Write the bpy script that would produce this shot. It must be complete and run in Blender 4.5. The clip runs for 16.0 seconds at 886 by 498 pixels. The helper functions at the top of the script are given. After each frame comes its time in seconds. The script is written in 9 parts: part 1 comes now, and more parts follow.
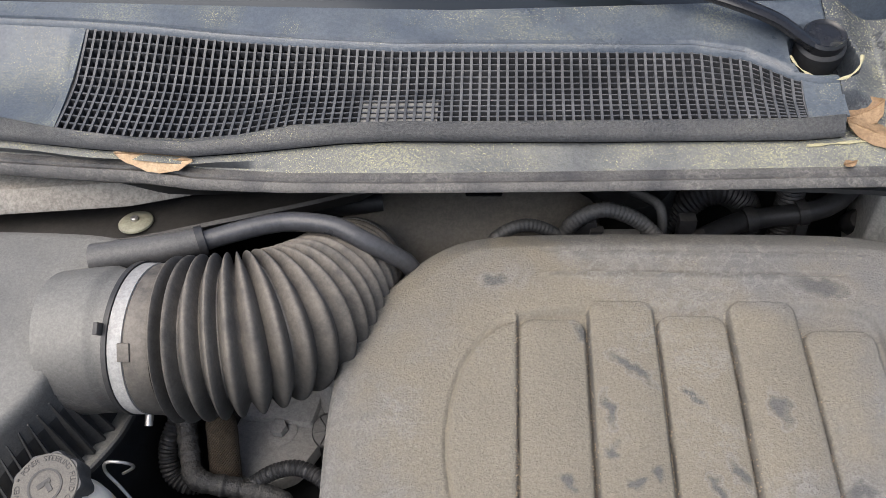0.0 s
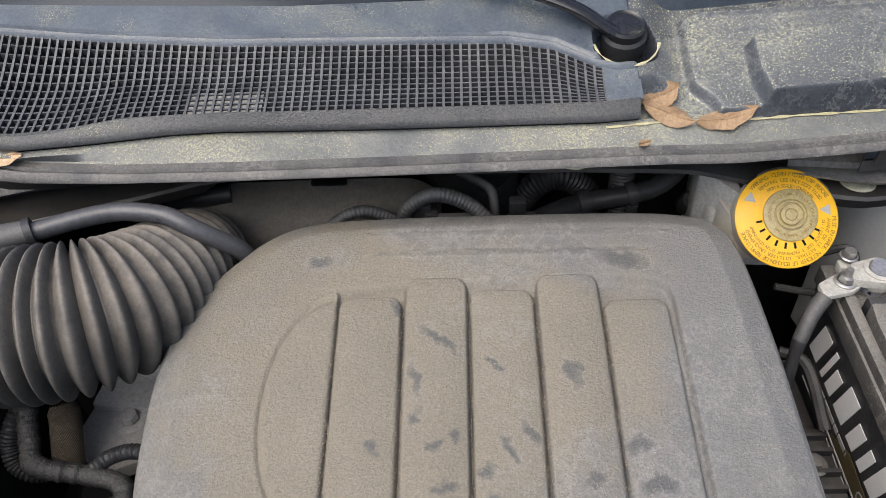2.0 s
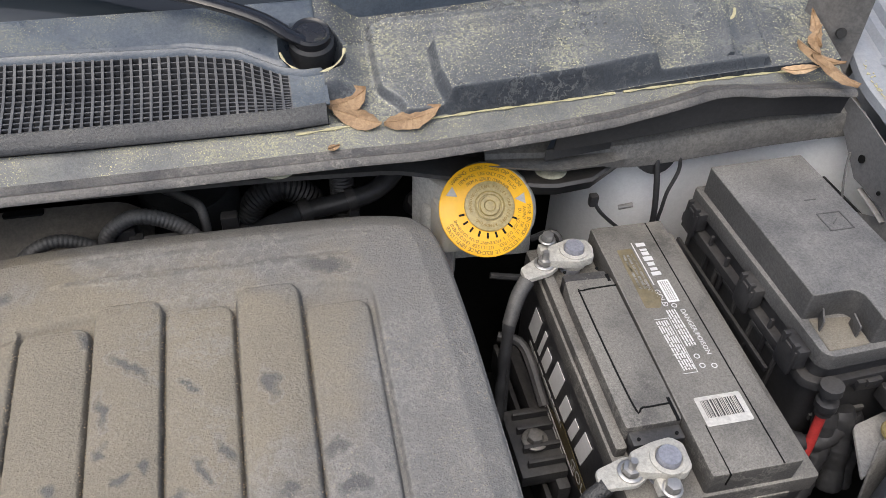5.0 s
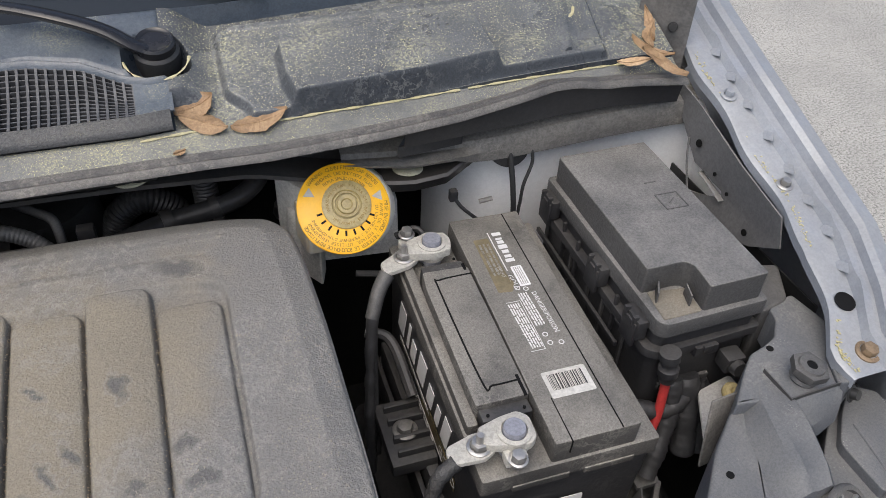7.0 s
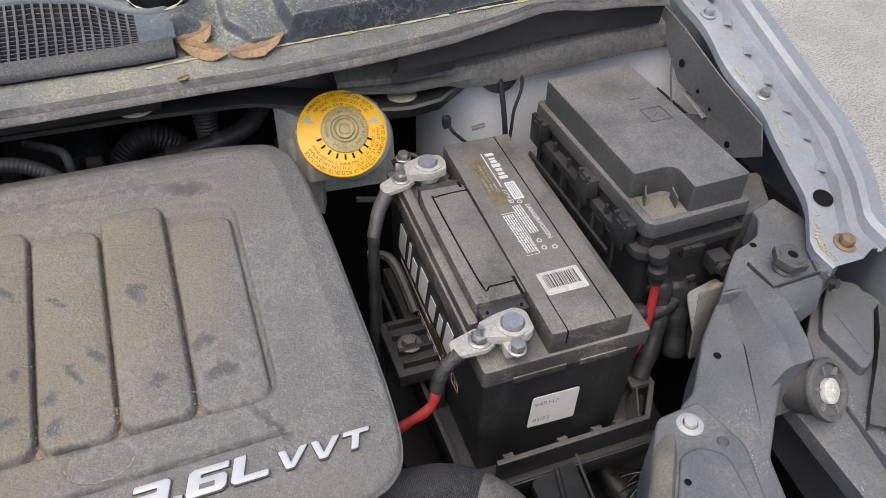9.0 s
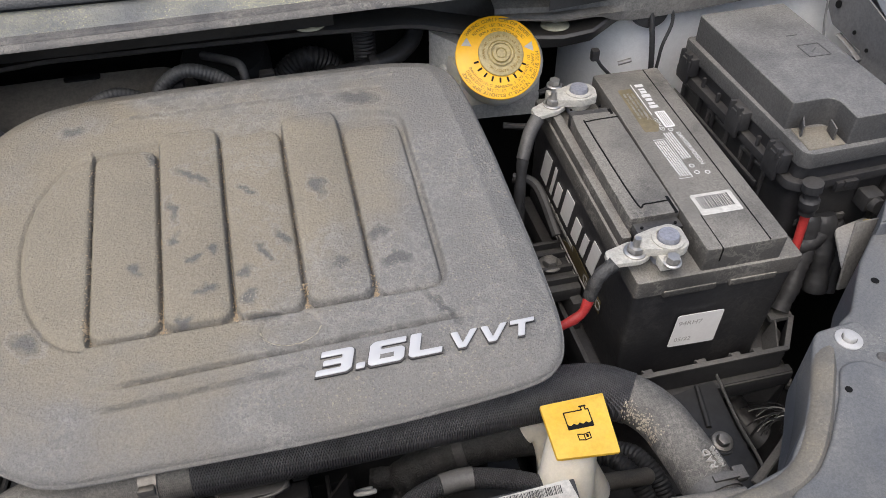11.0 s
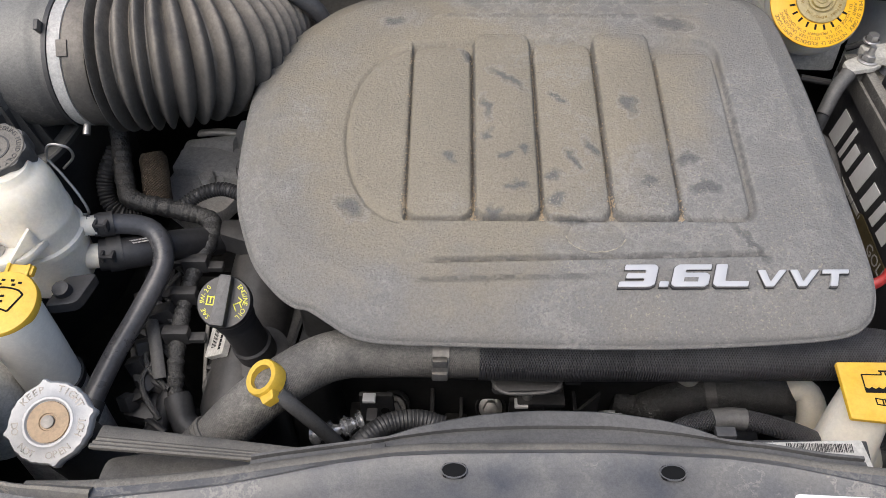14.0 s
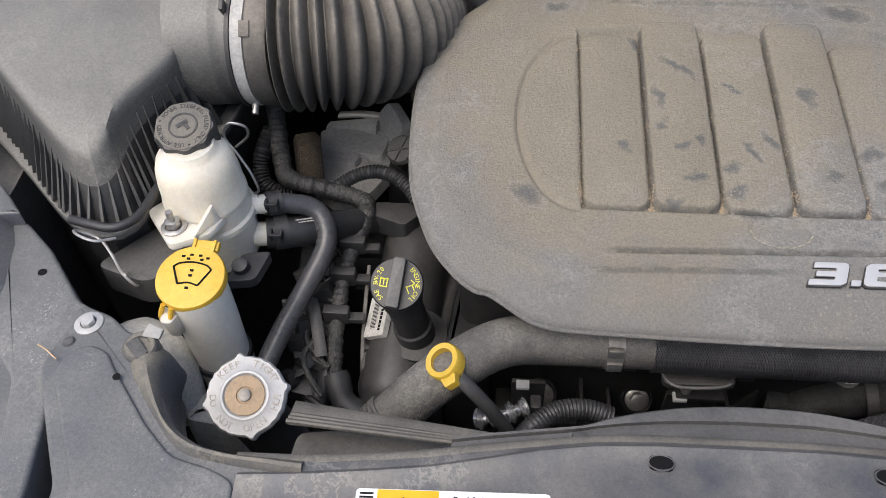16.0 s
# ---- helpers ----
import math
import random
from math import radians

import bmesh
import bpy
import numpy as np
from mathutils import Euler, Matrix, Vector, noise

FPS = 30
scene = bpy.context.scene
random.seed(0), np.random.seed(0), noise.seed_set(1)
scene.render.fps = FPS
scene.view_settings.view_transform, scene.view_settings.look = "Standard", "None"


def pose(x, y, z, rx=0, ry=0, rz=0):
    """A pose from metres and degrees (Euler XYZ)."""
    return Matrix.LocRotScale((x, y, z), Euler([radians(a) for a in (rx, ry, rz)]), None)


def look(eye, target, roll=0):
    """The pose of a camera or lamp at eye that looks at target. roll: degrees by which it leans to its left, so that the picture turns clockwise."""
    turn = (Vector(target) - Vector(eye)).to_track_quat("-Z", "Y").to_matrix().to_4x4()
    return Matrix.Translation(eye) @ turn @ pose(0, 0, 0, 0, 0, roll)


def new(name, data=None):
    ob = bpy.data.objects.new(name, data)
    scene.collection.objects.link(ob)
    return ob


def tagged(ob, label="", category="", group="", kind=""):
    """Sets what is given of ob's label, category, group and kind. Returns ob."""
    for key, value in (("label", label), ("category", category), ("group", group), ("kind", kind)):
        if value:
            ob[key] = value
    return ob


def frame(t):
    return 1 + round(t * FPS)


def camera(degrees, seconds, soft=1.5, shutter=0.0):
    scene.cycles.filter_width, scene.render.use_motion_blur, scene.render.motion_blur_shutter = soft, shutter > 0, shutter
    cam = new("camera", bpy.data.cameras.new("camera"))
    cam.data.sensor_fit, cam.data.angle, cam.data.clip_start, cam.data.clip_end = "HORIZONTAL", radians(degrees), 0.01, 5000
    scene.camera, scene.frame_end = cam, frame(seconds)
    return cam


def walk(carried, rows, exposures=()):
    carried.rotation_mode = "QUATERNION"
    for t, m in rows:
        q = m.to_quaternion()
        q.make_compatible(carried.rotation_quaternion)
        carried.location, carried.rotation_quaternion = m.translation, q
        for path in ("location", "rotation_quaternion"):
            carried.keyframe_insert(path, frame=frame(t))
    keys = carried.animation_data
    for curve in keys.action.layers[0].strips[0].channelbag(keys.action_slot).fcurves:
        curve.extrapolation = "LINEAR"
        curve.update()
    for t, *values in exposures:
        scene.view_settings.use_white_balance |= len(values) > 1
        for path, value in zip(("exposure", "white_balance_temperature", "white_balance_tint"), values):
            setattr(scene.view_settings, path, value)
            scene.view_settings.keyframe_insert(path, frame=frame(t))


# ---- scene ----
cam = camera(59.3, 16.0, 0.75)
PATH = [
    (0, (-0.053, -0.021, 1.543), (-0.221, 1.43, 0.177), -4.2),
    (0.5, (-0.02, -0.027, 1.54), (-0.142, 1.432, 0.177), -3.2),
    (1, (0.013, -0.033, 1.544), (-0.092, 1.424, 0.178), -3.3),
    (1.5, (0.044, -0.044, 1.544), (-0.044, 1.415, 0.179), -3.4),
    (2, (0.075, -0.056, 1.543), (0.008, 1.412, 0.185), -3.1),
    (2.5, (0.097, -0.058, 1.54), (0.077, 1.408, 0.18), -2.3),
    (3, (0.118, -0.064, 1.541), (0.152, 1.402, 0.181), -1.3),
    (3.5, (0.139, -0.067, 1.534), (0.248, 1.409, 0.189), -0.4),
    (4, (0.158, -0.066, 1.537), (0.347, 1.405, 0.195), 0.3),
    (4.5, (0.176, -0.067, 1.536), (0.443, 1.395, 0.199), 1.1),
    (5, (0.196, -0.07, 1.535), (0.555, 1.379, 0.204), 2.3),
    (5.2, (0.202, -0.071, 1.536), (0.596, 1.372, 0.208), 2.7),
    (7.5, (0.268, -0.143, 1.529), (0.815, 1.291, 0.246), 2.5),
    (8.2, (0.259, -0.168, 1.517), (0.814, 1.249, 0.218), 1.6),
    (10.3, (0.183, -0.225, 1.482), (0.621, 1.191, 0.139), -0.2),
    (10.5, (0.171, -0.229, 1.479), (0.585, 1.191, 0.133), -0.4),
    (11, (0.141, -0.237, 1.475), (0.479, 1.191, 0.116), -0.4),
    (11.5, (0.122, -0.243, 1.469), (0.386, 1.185, 0.094), -0.2),
    (12, (0.099, -0.249, 1.463), (0.294, 1.173, 0.07), 0.1),
    (12.5, (0.072, -0.253, 1.458), (0.205, 1.165, 0.054), 0.1),
    (13, (0.049, -0.254, 1.455), (0.121, 1.155, 0.037), -0.1),
    (13.5, (0.029, -0.256, 1.456), (0.046, 1.149, 0.032), -0.4),
    (14, (0.002, -0.255, 1.452), (-0.038, 1.137, 0.017), -0.8),
    (14.5, (-0.029, -0.254, 1.453), (-0.115, 1.123, 0.004), -1.3),
    (15, (-0.054, -0.255, 1.455), (-0.173, 1.115, 0.002), -1.7),
    (15.5, (-0.081, -0.256, 1.453), (-0.215, 1.108, -0.004), -2.0),
    (16, (-0.11, -0.259, 1.455), (-0.264, 1.1, -0.005), -2.3),
]
walk(cam, [(t, look(eye, target, roll)) for t, eye, target, roll in PATH], exposures=[(0.0, 0.63), (2.0, 0.64), (3.5, 0.63), (5.0, 0.53), (7.4, 0.40), (8.2, 0.41), (10.4, 0.55), (13.0, 0.61), (14.5, 0.58), (16.0, 0.52)])


# ---- daylight: bright overcast over an open bonnet ----
SUN_EL, SUN_AZ = 60.0, 222.0
world = bpy.data.worlds.new("overcast_sky")
world.use_nodes = True
scene.world = world
wt = world.node_tree
sky = wt.nodes.new("ShaderNodeTexSky")
sky.sky_type = 'NISHITA'
sky.sun_disc = False
sky.sun_elevation, sky.sun_rotation = radians(SUN_EL), radians(SUN_AZ)
sky.air_density, sky.dust_density, sky.ozone_density = 1.0, 4.0, 1.0
wt.links.new(sky.outputs[0], wt.nodes["Background"].inputs[0])
wt.nodes["Background"].inputs[1].default_value = 0.13
sun = new("sun", bpy.data.lights.new("sun", 'SUN'))
sun.data.energy, sun.data.angle, sun.data.color = 1.5, radians(65), (1.0, 0.98, 0.955)
az, el = radians(SUN_AZ), radians(SUN_EL)
sun.matrix_world = look((0, 0, 0), (-math.sin(az) * math.cos(el), -math.cos(az) * math.cos(el), -math.sin(el)))

# ---- building helpers ----
ORIGIN = {}


def thing(name, at, label, category, group="", kind=""):
    """An Empty at its base, that carries a thing's parts."""
    ob = new(name)
    ob.location = at
    ob.empty_display_size = 0.02
    ORIGIN[ob] = Vector(at)
    return tagged(ob, label, category, group, kind)


def part(name, bm, material, parent=None, label="", category="", group="", kind="", angle=38):
    """Links a bmesh, given in world places, as one mesh object."""
    o = ORIGIN[parent] if parent else Vector((0, 0, 0))
    bmesh.ops.recalc_face_normals(bm, faces=bm.faces[:])
    me = bpy.data.meshes.new(name)
    if parent:
        bmesh.ops.translate(bm, vec=-o, verts=bm.verts[:])
    bm.to_mesh(me)
    bm.free()
    me.materials.append(material)
    me.shade_smooth()
    me.set_sharp_from_angle(angle=radians(angle))
    ob = new(name, me)
    if parent:
        ob.parent = parent
    ORIGIN[ob] = o
    return tagged(ob, label, category, group, kind)


def axes(at, normal, up=(0, 1, 0)):
    """A pose at a place whose z is the normal and whose y is near up."""
    z = Vector(normal).normalized()
    x = Vector(up).cross(z)
    x = x.normalized() if x.length > 1e-6 else Vector((1, 0, 0))
    y = z.cross(x)
    m = Matrix((x, y, z)).transposed().to_4x4()
    m.translation = at
    return m


def join(*bms):
    """Moves the later bmeshes into the first."""
    out = bms[0]
    for b in bms[1:]:
        me = bpy.data.meshes.new("join")
        b.to_mesh(me)
        b.free()
        out.from_mesh(me)
        bpy.data.meshes.remove(me)
    return out


def box(at, size, bevel=0.002, m=None, segments=2):
    """A bevelled block with its middle at a place (of m)."""
    bm = bmesh.new()
    bmesh.ops.create_cube(bm, size=1.0)
    bmesh.ops.scale(bm, vec=size, verts=bm.verts[:])
    if bevel:
        bmesh.ops.bevel(bm, geom=bm.edges[:], offset=min(bevel, min(size) * 0.45), segments=segments, affect='EDGES', profile=0.6)
    bmesh.ops.translate(bm, vec=at, verts=bm.verts[:])
    if m is not None:
        bm.transform(m)
    return bm


def prism(poly, z0, z1, bevel=0.002, m=None, taper=1.0, segments=2):
    """An outline in x and y drawn up from z0 to z1, its top scaled by taper."""
    bm = bmesh.new()
    lo = [bm.verts.new((x, y, z0)) for x, y in poly]
    cx, cy = sum(p[0] for p in poly) / len(poly), sum(p[1] for p in poly) / len(poly)
    hi = [bm.verts.new((cx + (x - cx) * taper, cy + (y - cy) * taper, z1)) for x, y in poly]
    n = len(poly)
    for i in range(n):
        bm.faces.new((lo[i], lo[(i + 1) % n], hi[(i + 1) % n], hi[i]))
    top, bot = bm.faces.new(hi), bm.faces.new(lo[::-1])
    bm.normal_update()
    if bevel:
        bmesh.ops.bevel(bm, geom=list(top.edges), offset=bevel, segments=segments, affect='EDGES', profile=0.6)
    bm.normal_update()
    bmesh.ops.triangulate(bm, faces=[f for f in bm.faces if len(f.verts) > 4])
    if m is not None:
        bm.transform(m)
    return bm


def rounded(poly, r, n=4):
    """The outline with its corners rounded."""
    out = []
    k = len(poly)
    for i in range(k):
        p, a, b = Vector(poly[i]), Vector(poly[i - 1]), Vector(poly[(i + 1) % k])
        d = min(r, (a - p).length * 0.45, (b - p).length * 0.45)
        s, e = p + (a - p).normalized() * d, p + (b - p).normalized() * d
        for j in range(n + 1):
            t = j / n
            q = s * (1 - t) ** 2 + p * 2 * t * (1 - t) + e * t * t
            out.append((q.x, q.y))
    return out


def rect(cx, cy, sx, sy, r=0.0):
    p = [(cx - sx / 2, cy - sy / 2), (cx + sx / 2, cy - sy / 2), (cx + sx / 2, cy + sy / 2), (cx - sx / 2, cy + sy / 2)]
    return rounded(p, r) if r else p


def lathe(profile, m=None, n=40, wave=None):
    """A profile of (radius, height) turned round z; wave(angle) scales the radius."""
    bm = bmesh.new()
    rings = []
    for r, z in profile:
        if r < 1e-6:
            rings.append([bm.verts.new((0, 0, z))])
        else:
            ring = []
            for i in range(n):
                a = 2 * math.pi * i / n
                k = r * (wave(a, r) if wave else 1)
                ring.append(bm.verts.new((k * math.cos(a), k * math.sin(a), z)))
            rings.append(ring)
    for p, q in zip(rings, rings[1:]):
        for i in range(n):
            j = (i + 1) % n
            if len(p) == 1 and len(q) == 1:
                break
            if len(p) == 1:
                bm.faces.new((p[0], q[i], q[j]))
            elif len(q) == 1:
                bm.faces.new((p[i], p[j], q[0]))
            else:
                bm.faces.new((p[i], p[j], q[j], q[i]))
    if m is not None:
        bm.transform(m)
    return bm


def smooth_path(points, step):
    """Places at even steps along a smooth curve through the points."""
    P = [Vector(p) for p in points]
    P = [P[0] * 2 - P[1]] + P + [P[-1] * 2 - P[-2]]
    fine = []
    for i in range(1, len(P) - 2):
        a, b, c, d = P[i - 1:i + 3]
        for j in range(24):
            t = j / 24
            fine.append(0.5 * (2 * b + (c - a) * t + (2 * a - 5 * b + 4 * c - d) * t * t + (3 * b - a - 3 * c + d) * t ** 3))
    fine.append(P[-2])
    lengths = [0.0]
    for a, b in zip(fine, fine[1:]):
        lengths.append(lengths[-1] + (b - a).length)
    n = max(2, round(lengths[-1] / step))
    out, k = [], 0
    for i in range(n + 1):
        s = lengths[-1] * i / n
        while k < len(lengths) - 2 and lengths[k + 1] < s:
            k += 1
        t = (s - lengths[k]) / max(1e-9, lengths[k + 1] - lengths[k])
        out.append(fine[k].lerp(fine[k + 1], min(1, max(0, t))))
    return out, lengths[-1]


def tube(points, r, n=16, step=0.006, flat=1.0, caps=True):
    """A pipe along a smooth curve; r a radius or a function of (share of the way, metres); flat squeezes it."""
    path, length = smooth_path(points, step)
    bm = bmesh.new()
    rings = []
    ref = None
    for i, p in enumerate(path):
        d = (path[min(i + 1, len(path) - 1)] - path[max(i - 1, 0)]).normalized()
        if ref is None:
            ref = Vector((0, 0, 1)) if abs(d.z) < 0.9 else Vector((0, 1, 0))
        x = ref.cross(d).normalized()
        ref = d.cross(x).normalized()
        k = i / (len(path) - 1)
        rr = r(k, k * length) if callable(r) else r
        rings.append([bm.verts.new(p + (x * math.cos(a) + ref * math.sin(a) * flat) * rr) for a in [2 * math.pi * j / n for j in range(n)]])
    for p, q in zip(rings, rings[1:]):
        for j in range(n):
            bm.faces.new((p[j], p[(j + 1) % n], q[(j + 1) % n], q[j]))
    if caps:
        bm.faces.new(rings[0][::-1])
        bm.faces.new(rings[-1])
    return bm


def corrugated(r, pitch, depth):
    return lambda k, s: r - depth * (0.5 + 0.5 * math.cos(2 * math.pi * s / pitch))


def wrapped(r, pitch=0.011, depth=0.0009):
    """Tape wound round a harness."""
    return lambda k, s: r + 1.8 * depth * ((s / pitch) % 1.0) + 0.0008 * math.sin(s * 170) + 0.0005 * math.sin(s * 61)


def sheet(rows):
    """A surface through rows of places of equal count."""
    bm = bmesh.new()
    V = [[bm.verts.new(p) for p in row] for row in rows]
    for a, b in zip(V, V[1:]):
        for i in range(len(a) - 1):
            bm.faces.new((a[i], a[i + 1], b[i + 1], b[i]))
    return bm


def thicken(bm, d):
    """Gives a sheet thickness."""
    bmesh.ops.recalc_face_normals(bm, faces=bm.faces[:])
    bm.normal_update()
    rim = [e for e in bm.edges if len(e.link_faces) == 1]
    below = {v: bm.verts.new(v.co - v.normal * d) for v in bm.verts[:]}
    for f in bm.faces[:]:
        bm.faces.new([below[v] for v in reversed(f.verts)])
    for e in rim:
        a, b = e.verts
        bm.faces.new((a, b, below[b], below[a]))
    return bm


def bolt(at, normal, r=0.008, washer=0.014, h=0.007):
    """A hexagon flange bolt on its washer."""
    m = axes(at, normal)
    w = lathe([(0, 0), (washer, 0), (washer, 0.0016), (washer * 0.9, 0.0024), (r * 1.1, 0.0026)], m, 28)
    hexa = [(r * math.cos(math.pi / 3 * i), r * math.sin(math.pi / 3 * i)) for i in range(6)]
    return join(w, prism(hexa, 0.001, 0.002 + h, 0.0012, m))


def letters(body, size, m, depth=0.0003, align='CENTER', shear=0.0, bold=0.0, wide=1.0):
    """Raised writing in the built-in font, in the plane of m."""
    cu = bpy.data.curves.new("writing", 'FONT')
    cu.body, cu.size, cu.extrude, cu.shear, cu.offset = body, size, depth, shear, bold
    cu.align_x, cu.align_y = align, 'CENTER'
    cu.resolution_u = 2
    ob = bpy.data.objects.new("writing", cu)
    me = bpy.data.meshes.new_from_object(ob)
    bm = bmesh.new()
    bm.from_mesh(me)
    bpy.data.objects.remove(ob)
    bpy.data.curves.remove(cu)
    bpy.data.meshes.remove(me)
    bmesh.ops.scale(bm, vec=(wide, 1, 1), verts=bm.verts[:])
    bm.transform(m)
    return bm


def ring_letters(body, size, m, radius, start, span, inward=False, depth=0.0002):
    """Writing along an arc: start and span in degrees, clockwise."""
    out = bmesh.new()
    n = len(body)
    for i, ch in enumerate(body):
        if ch == " ":
            continue
        a = start - span * i / max(1, n - 1)
        turn = a - 90 if not inward else a + 90
        q = m @ pose(radius * math.cos(radians(a)), radius * math.sin(radians(a)), 0, 0, 0, turn)
        out = join(out, letters(ch, size, q, depth))
    return out


def bars(m, w, h, rows, seed, depth=0.0002, fill=0.55, ragged=True):
    """Lines of writing too small to read, as plain bars."""
    rng = random.Random(seed)
    bm = bmesh.new()
    for i in range(rows):
        y = h / 2 - h * (i + 0.5) / rows
        x = -w / 2
        while x < w / 2:
            l = min(rng.uniform(0.05, 0.2) * w if ragged else w, w / 2 - x)
            bm = join(bm, box((x + l / 2, y, depth / 2), (l * 0.9, h / rows * fill, depth), 0, m))
            x += l * 1.08
    return bm


# ---- materials ----
def surface(name, a, b=None, rough=0.6, metal=0.0, big=7.0, fine=160.0, grain=0.25, bump=0.12, dust=0.0, dust_colour=(0.30, 0.26, 0.20),
            specks=0.0, speck_colour=(0.62, 0.58, 0.30), speck_scale=380.0, speck_cut=0.60, spec=0.5, marks=(), coat=0.0, patch=0.5, weave=None, crust=0.0, even=0.0, dust2=None, field=None, smear=0.52, smear_colour=None, strand=0.55, pits=0.0):
    """A surface with stains at one scale, grain at another, settled dust on what faces up, and pollen specks."""
    m = bpy.data.materials.new(name)
    m.use_nodes = True
    t = m.node_tree
    N, L = t.nodes, t.links
    bsdf = N["Principled BSDF"]
    coord = N.new("ShaderNodeTexCoord").outputs["Object"]

    def noise_at(scale, detail=4.0, rough_=0.6):
        n = N.new("ShaderNodeTexNoise")
        n.inputs["Scale"].default_value, n.inputs["Detail"].default_value, n.inputs["Roughness"].default_value = scale, detail, rough_
        L.new(coord, n.inputs["Vector"])
        return n.outputs["Fac"]

    def ramp(src, lo, hi):
        n = N.new("ShaderNodeMapRange")
        n.interpolation_type = 'SMOOTHSTEP'
        n.inputs["From Min"].default_value, n.inputs["From Max"].default_value = lo, hi
        L.new(src, n.inputs["Value"])
        return n.outputs["Result"]

    def maths(op, x, y):
        n = N.new("ShaderNodeMath")
        n.operation = op
        for i, v in enumerate((x, y)):
            if isinstance(v, (int, float)):
                n.inputs[i].default_value = v
            else:
                L.new(v, n.inputs[i])
        return n.outputs[0]

    def mix(fac, x, y):
        n = N.new("ShaderNodeMix")
        n.data_type = 'RGBA'
        if isinstance(fac, (int, float)):
            n.inputs[0].default_value = fac
        else:
            L.new(fac, n.inputs[0])
        for i, v in ((6, x), (7, y)):
            if isinstance(v, tuple):
                n.inputs[i].default_value = (*v, 1)
            else:
                L.new(v, n.inputs[i])
        return n.outputs[2]

    large, small = noise_at(big, 5), noise_at(fine, 3)
    col = mix(ramp(large, 0.35, 0.68), a, b or tuple(min(1, v * 1.35) for v in a))
    geo = N.new("ShaderNodeNewGeometry")
    if dust:
        sep = N.new("ShaderNodeSeparateXYZ")
        L.new(geo.outputs["Normal"], sep.inputs[0])
        up = ramp(sep.outputs["Z"], -0.1, 0.85)
        amount = maths('MULTIPLY', up, ramp(noise_at(big * 2.3, 6), 0.28 - 0.2 * patch, 0.45 + 0.3 * patch))
        if even:
            amount = maths('MULTIPLY', up, maths('ADD', maths('MULTIPLY', amount, 1 - even), even))
        powder = mix(ramp(noise_at(4.5, 3), 0.42, 0.60), dust_colour, dust2) if dust2 else dust_colour
        if field:
            # a broad tan drift of dust, with a ragged border
            fx, fy, frx, fry, fcol = field
            fm = N.new("ShaderNodeMapping")
            fm.vector_type = 'TEXTURE'
            fm.inputs["Location"].default_value, fm.inputs["Scale"].default_value = (fx, fy, 0.06), (frx, fry, 1.0)
            L.new(coord, fm.inputs["Vector"])
            fl = N.new("ShaderNodeVectorMath")
            fl.operation = 'LENGTH'
            L.new(fm.outputs[0], fl.inputs[0])
            ragged = maths('ADD', fl.outputs["Value"], maths('MULTIPLY', maths('SUBTRACT', noise_at(9, 6), 0.5), 1.5))
            powder = mix(ramp(ragged, 1.15, 0.55), powder, fcol)
        col = mix(maths('MULTIPLY', amount, dust), col, powder)
    if crust:
        # dried outlines of settled dust
        line = None
        for sc, lvl in ((15, 0.50), (32, 0.46), (55, 0.56)):
            away = maths('ABSOLUTE', maths('SUBTRACT', noise_at(sc, 7, 0.62), lvl), 0.0)
            one = ramp(away, 0.020, 0.005)
            line = one if line is None else maths('MAXIMUM', line, one)
        line = maths('MULTIPLY', line, ramp(noise_at(9, 4), 0.46, 0.62))
        col = mix(maths('MULTIPLY', line, crust), col, tuple(min(1, v * 1.5) for v in dust_colour))
    for x, y, sx, sy, turn in marks:
        mp = N.new("ShaderNodeMapping")
        mp.vector_type = 'TEXTURE'
        mp.inputs["Location"].default_value = (x - 0.07, y - 0.33, 0.06)
        mp.inputs["Rotation"].default_value = (0, 0, radians(turn))
        mp.inputs["Scale"].default_value = (sx, sy, 1.0)
        warp = N.new("ShaderNodeTexNoise")
        warp.inputs["Scale"].default_value, warp.inputs["Detail"].default_value = 75.0, 5.0
        L.new(coord, warp.inputs["Vector"])
        add = N.new("ShaderNodeMixRGB")
        add.blend_type = 'LINEAR_LIGHT'
        add.inputs[0].default_value = 0.011
        L.new(coord, add.inputs[1])
        L.new(warp.outputs["Color"], add.inputs[2])
        L.new(add.outputs[0], mp.inputs["Vector"])
        ln = N.new("ShaderNodeVectorMath")
        ln.operation = 'LENGTH'
        L.new(mp.outputs[0], ln.inputs[0])
        spot = N.new("ShaderNodeMapRange")
        spot.interpolation_type = 'SMOOTHSTEP'
        spot.inputs["From Min"].default_value, spot.inputs["From Max"].default_value = 1.10, 0.35
        L.new(ln.outputs["Value"], spot.inputs["Value"])
        if max(sx, sy) > 0.012:
            rim = maths('MULTIPLY', ramp(ln.outputs["Value"], 0.86, 1.0), ramp(ln.outputs["Value"], 1.22, 1.04))
            col = mix(maths('MULTIPLY', rim, 0.38), col, tuple(v * 1.35 for v in dust_colour))
        col = mix(maths('MULTIPLY', spot.outputs[0], smear), col, smear_colour or a)
    if grain:
        dark = N.new("ShaderNodeMix")
        dark.data_type = 'RGBA'
        dark.blend_type = 'MULTIPLY'
        dark.inputs[0].default_value = grain * 2
        L.new(col, dark.inputs[6])
        g = ramp(maths('ADD', maths('MULTIPLY', small, 0.5), maths('MULTIPLY', noise_at(fine * 2.4, 2, 0.7), 0.5)), 0.34, 0.66)
        comb = N.new("ShaderNodeCombineColor")
        g2 = maths('ADD', maths('MULTIPLY', g, 0.7), 0.65)
        for i in range(3):
            L.new(g2, comb.inputs[i])
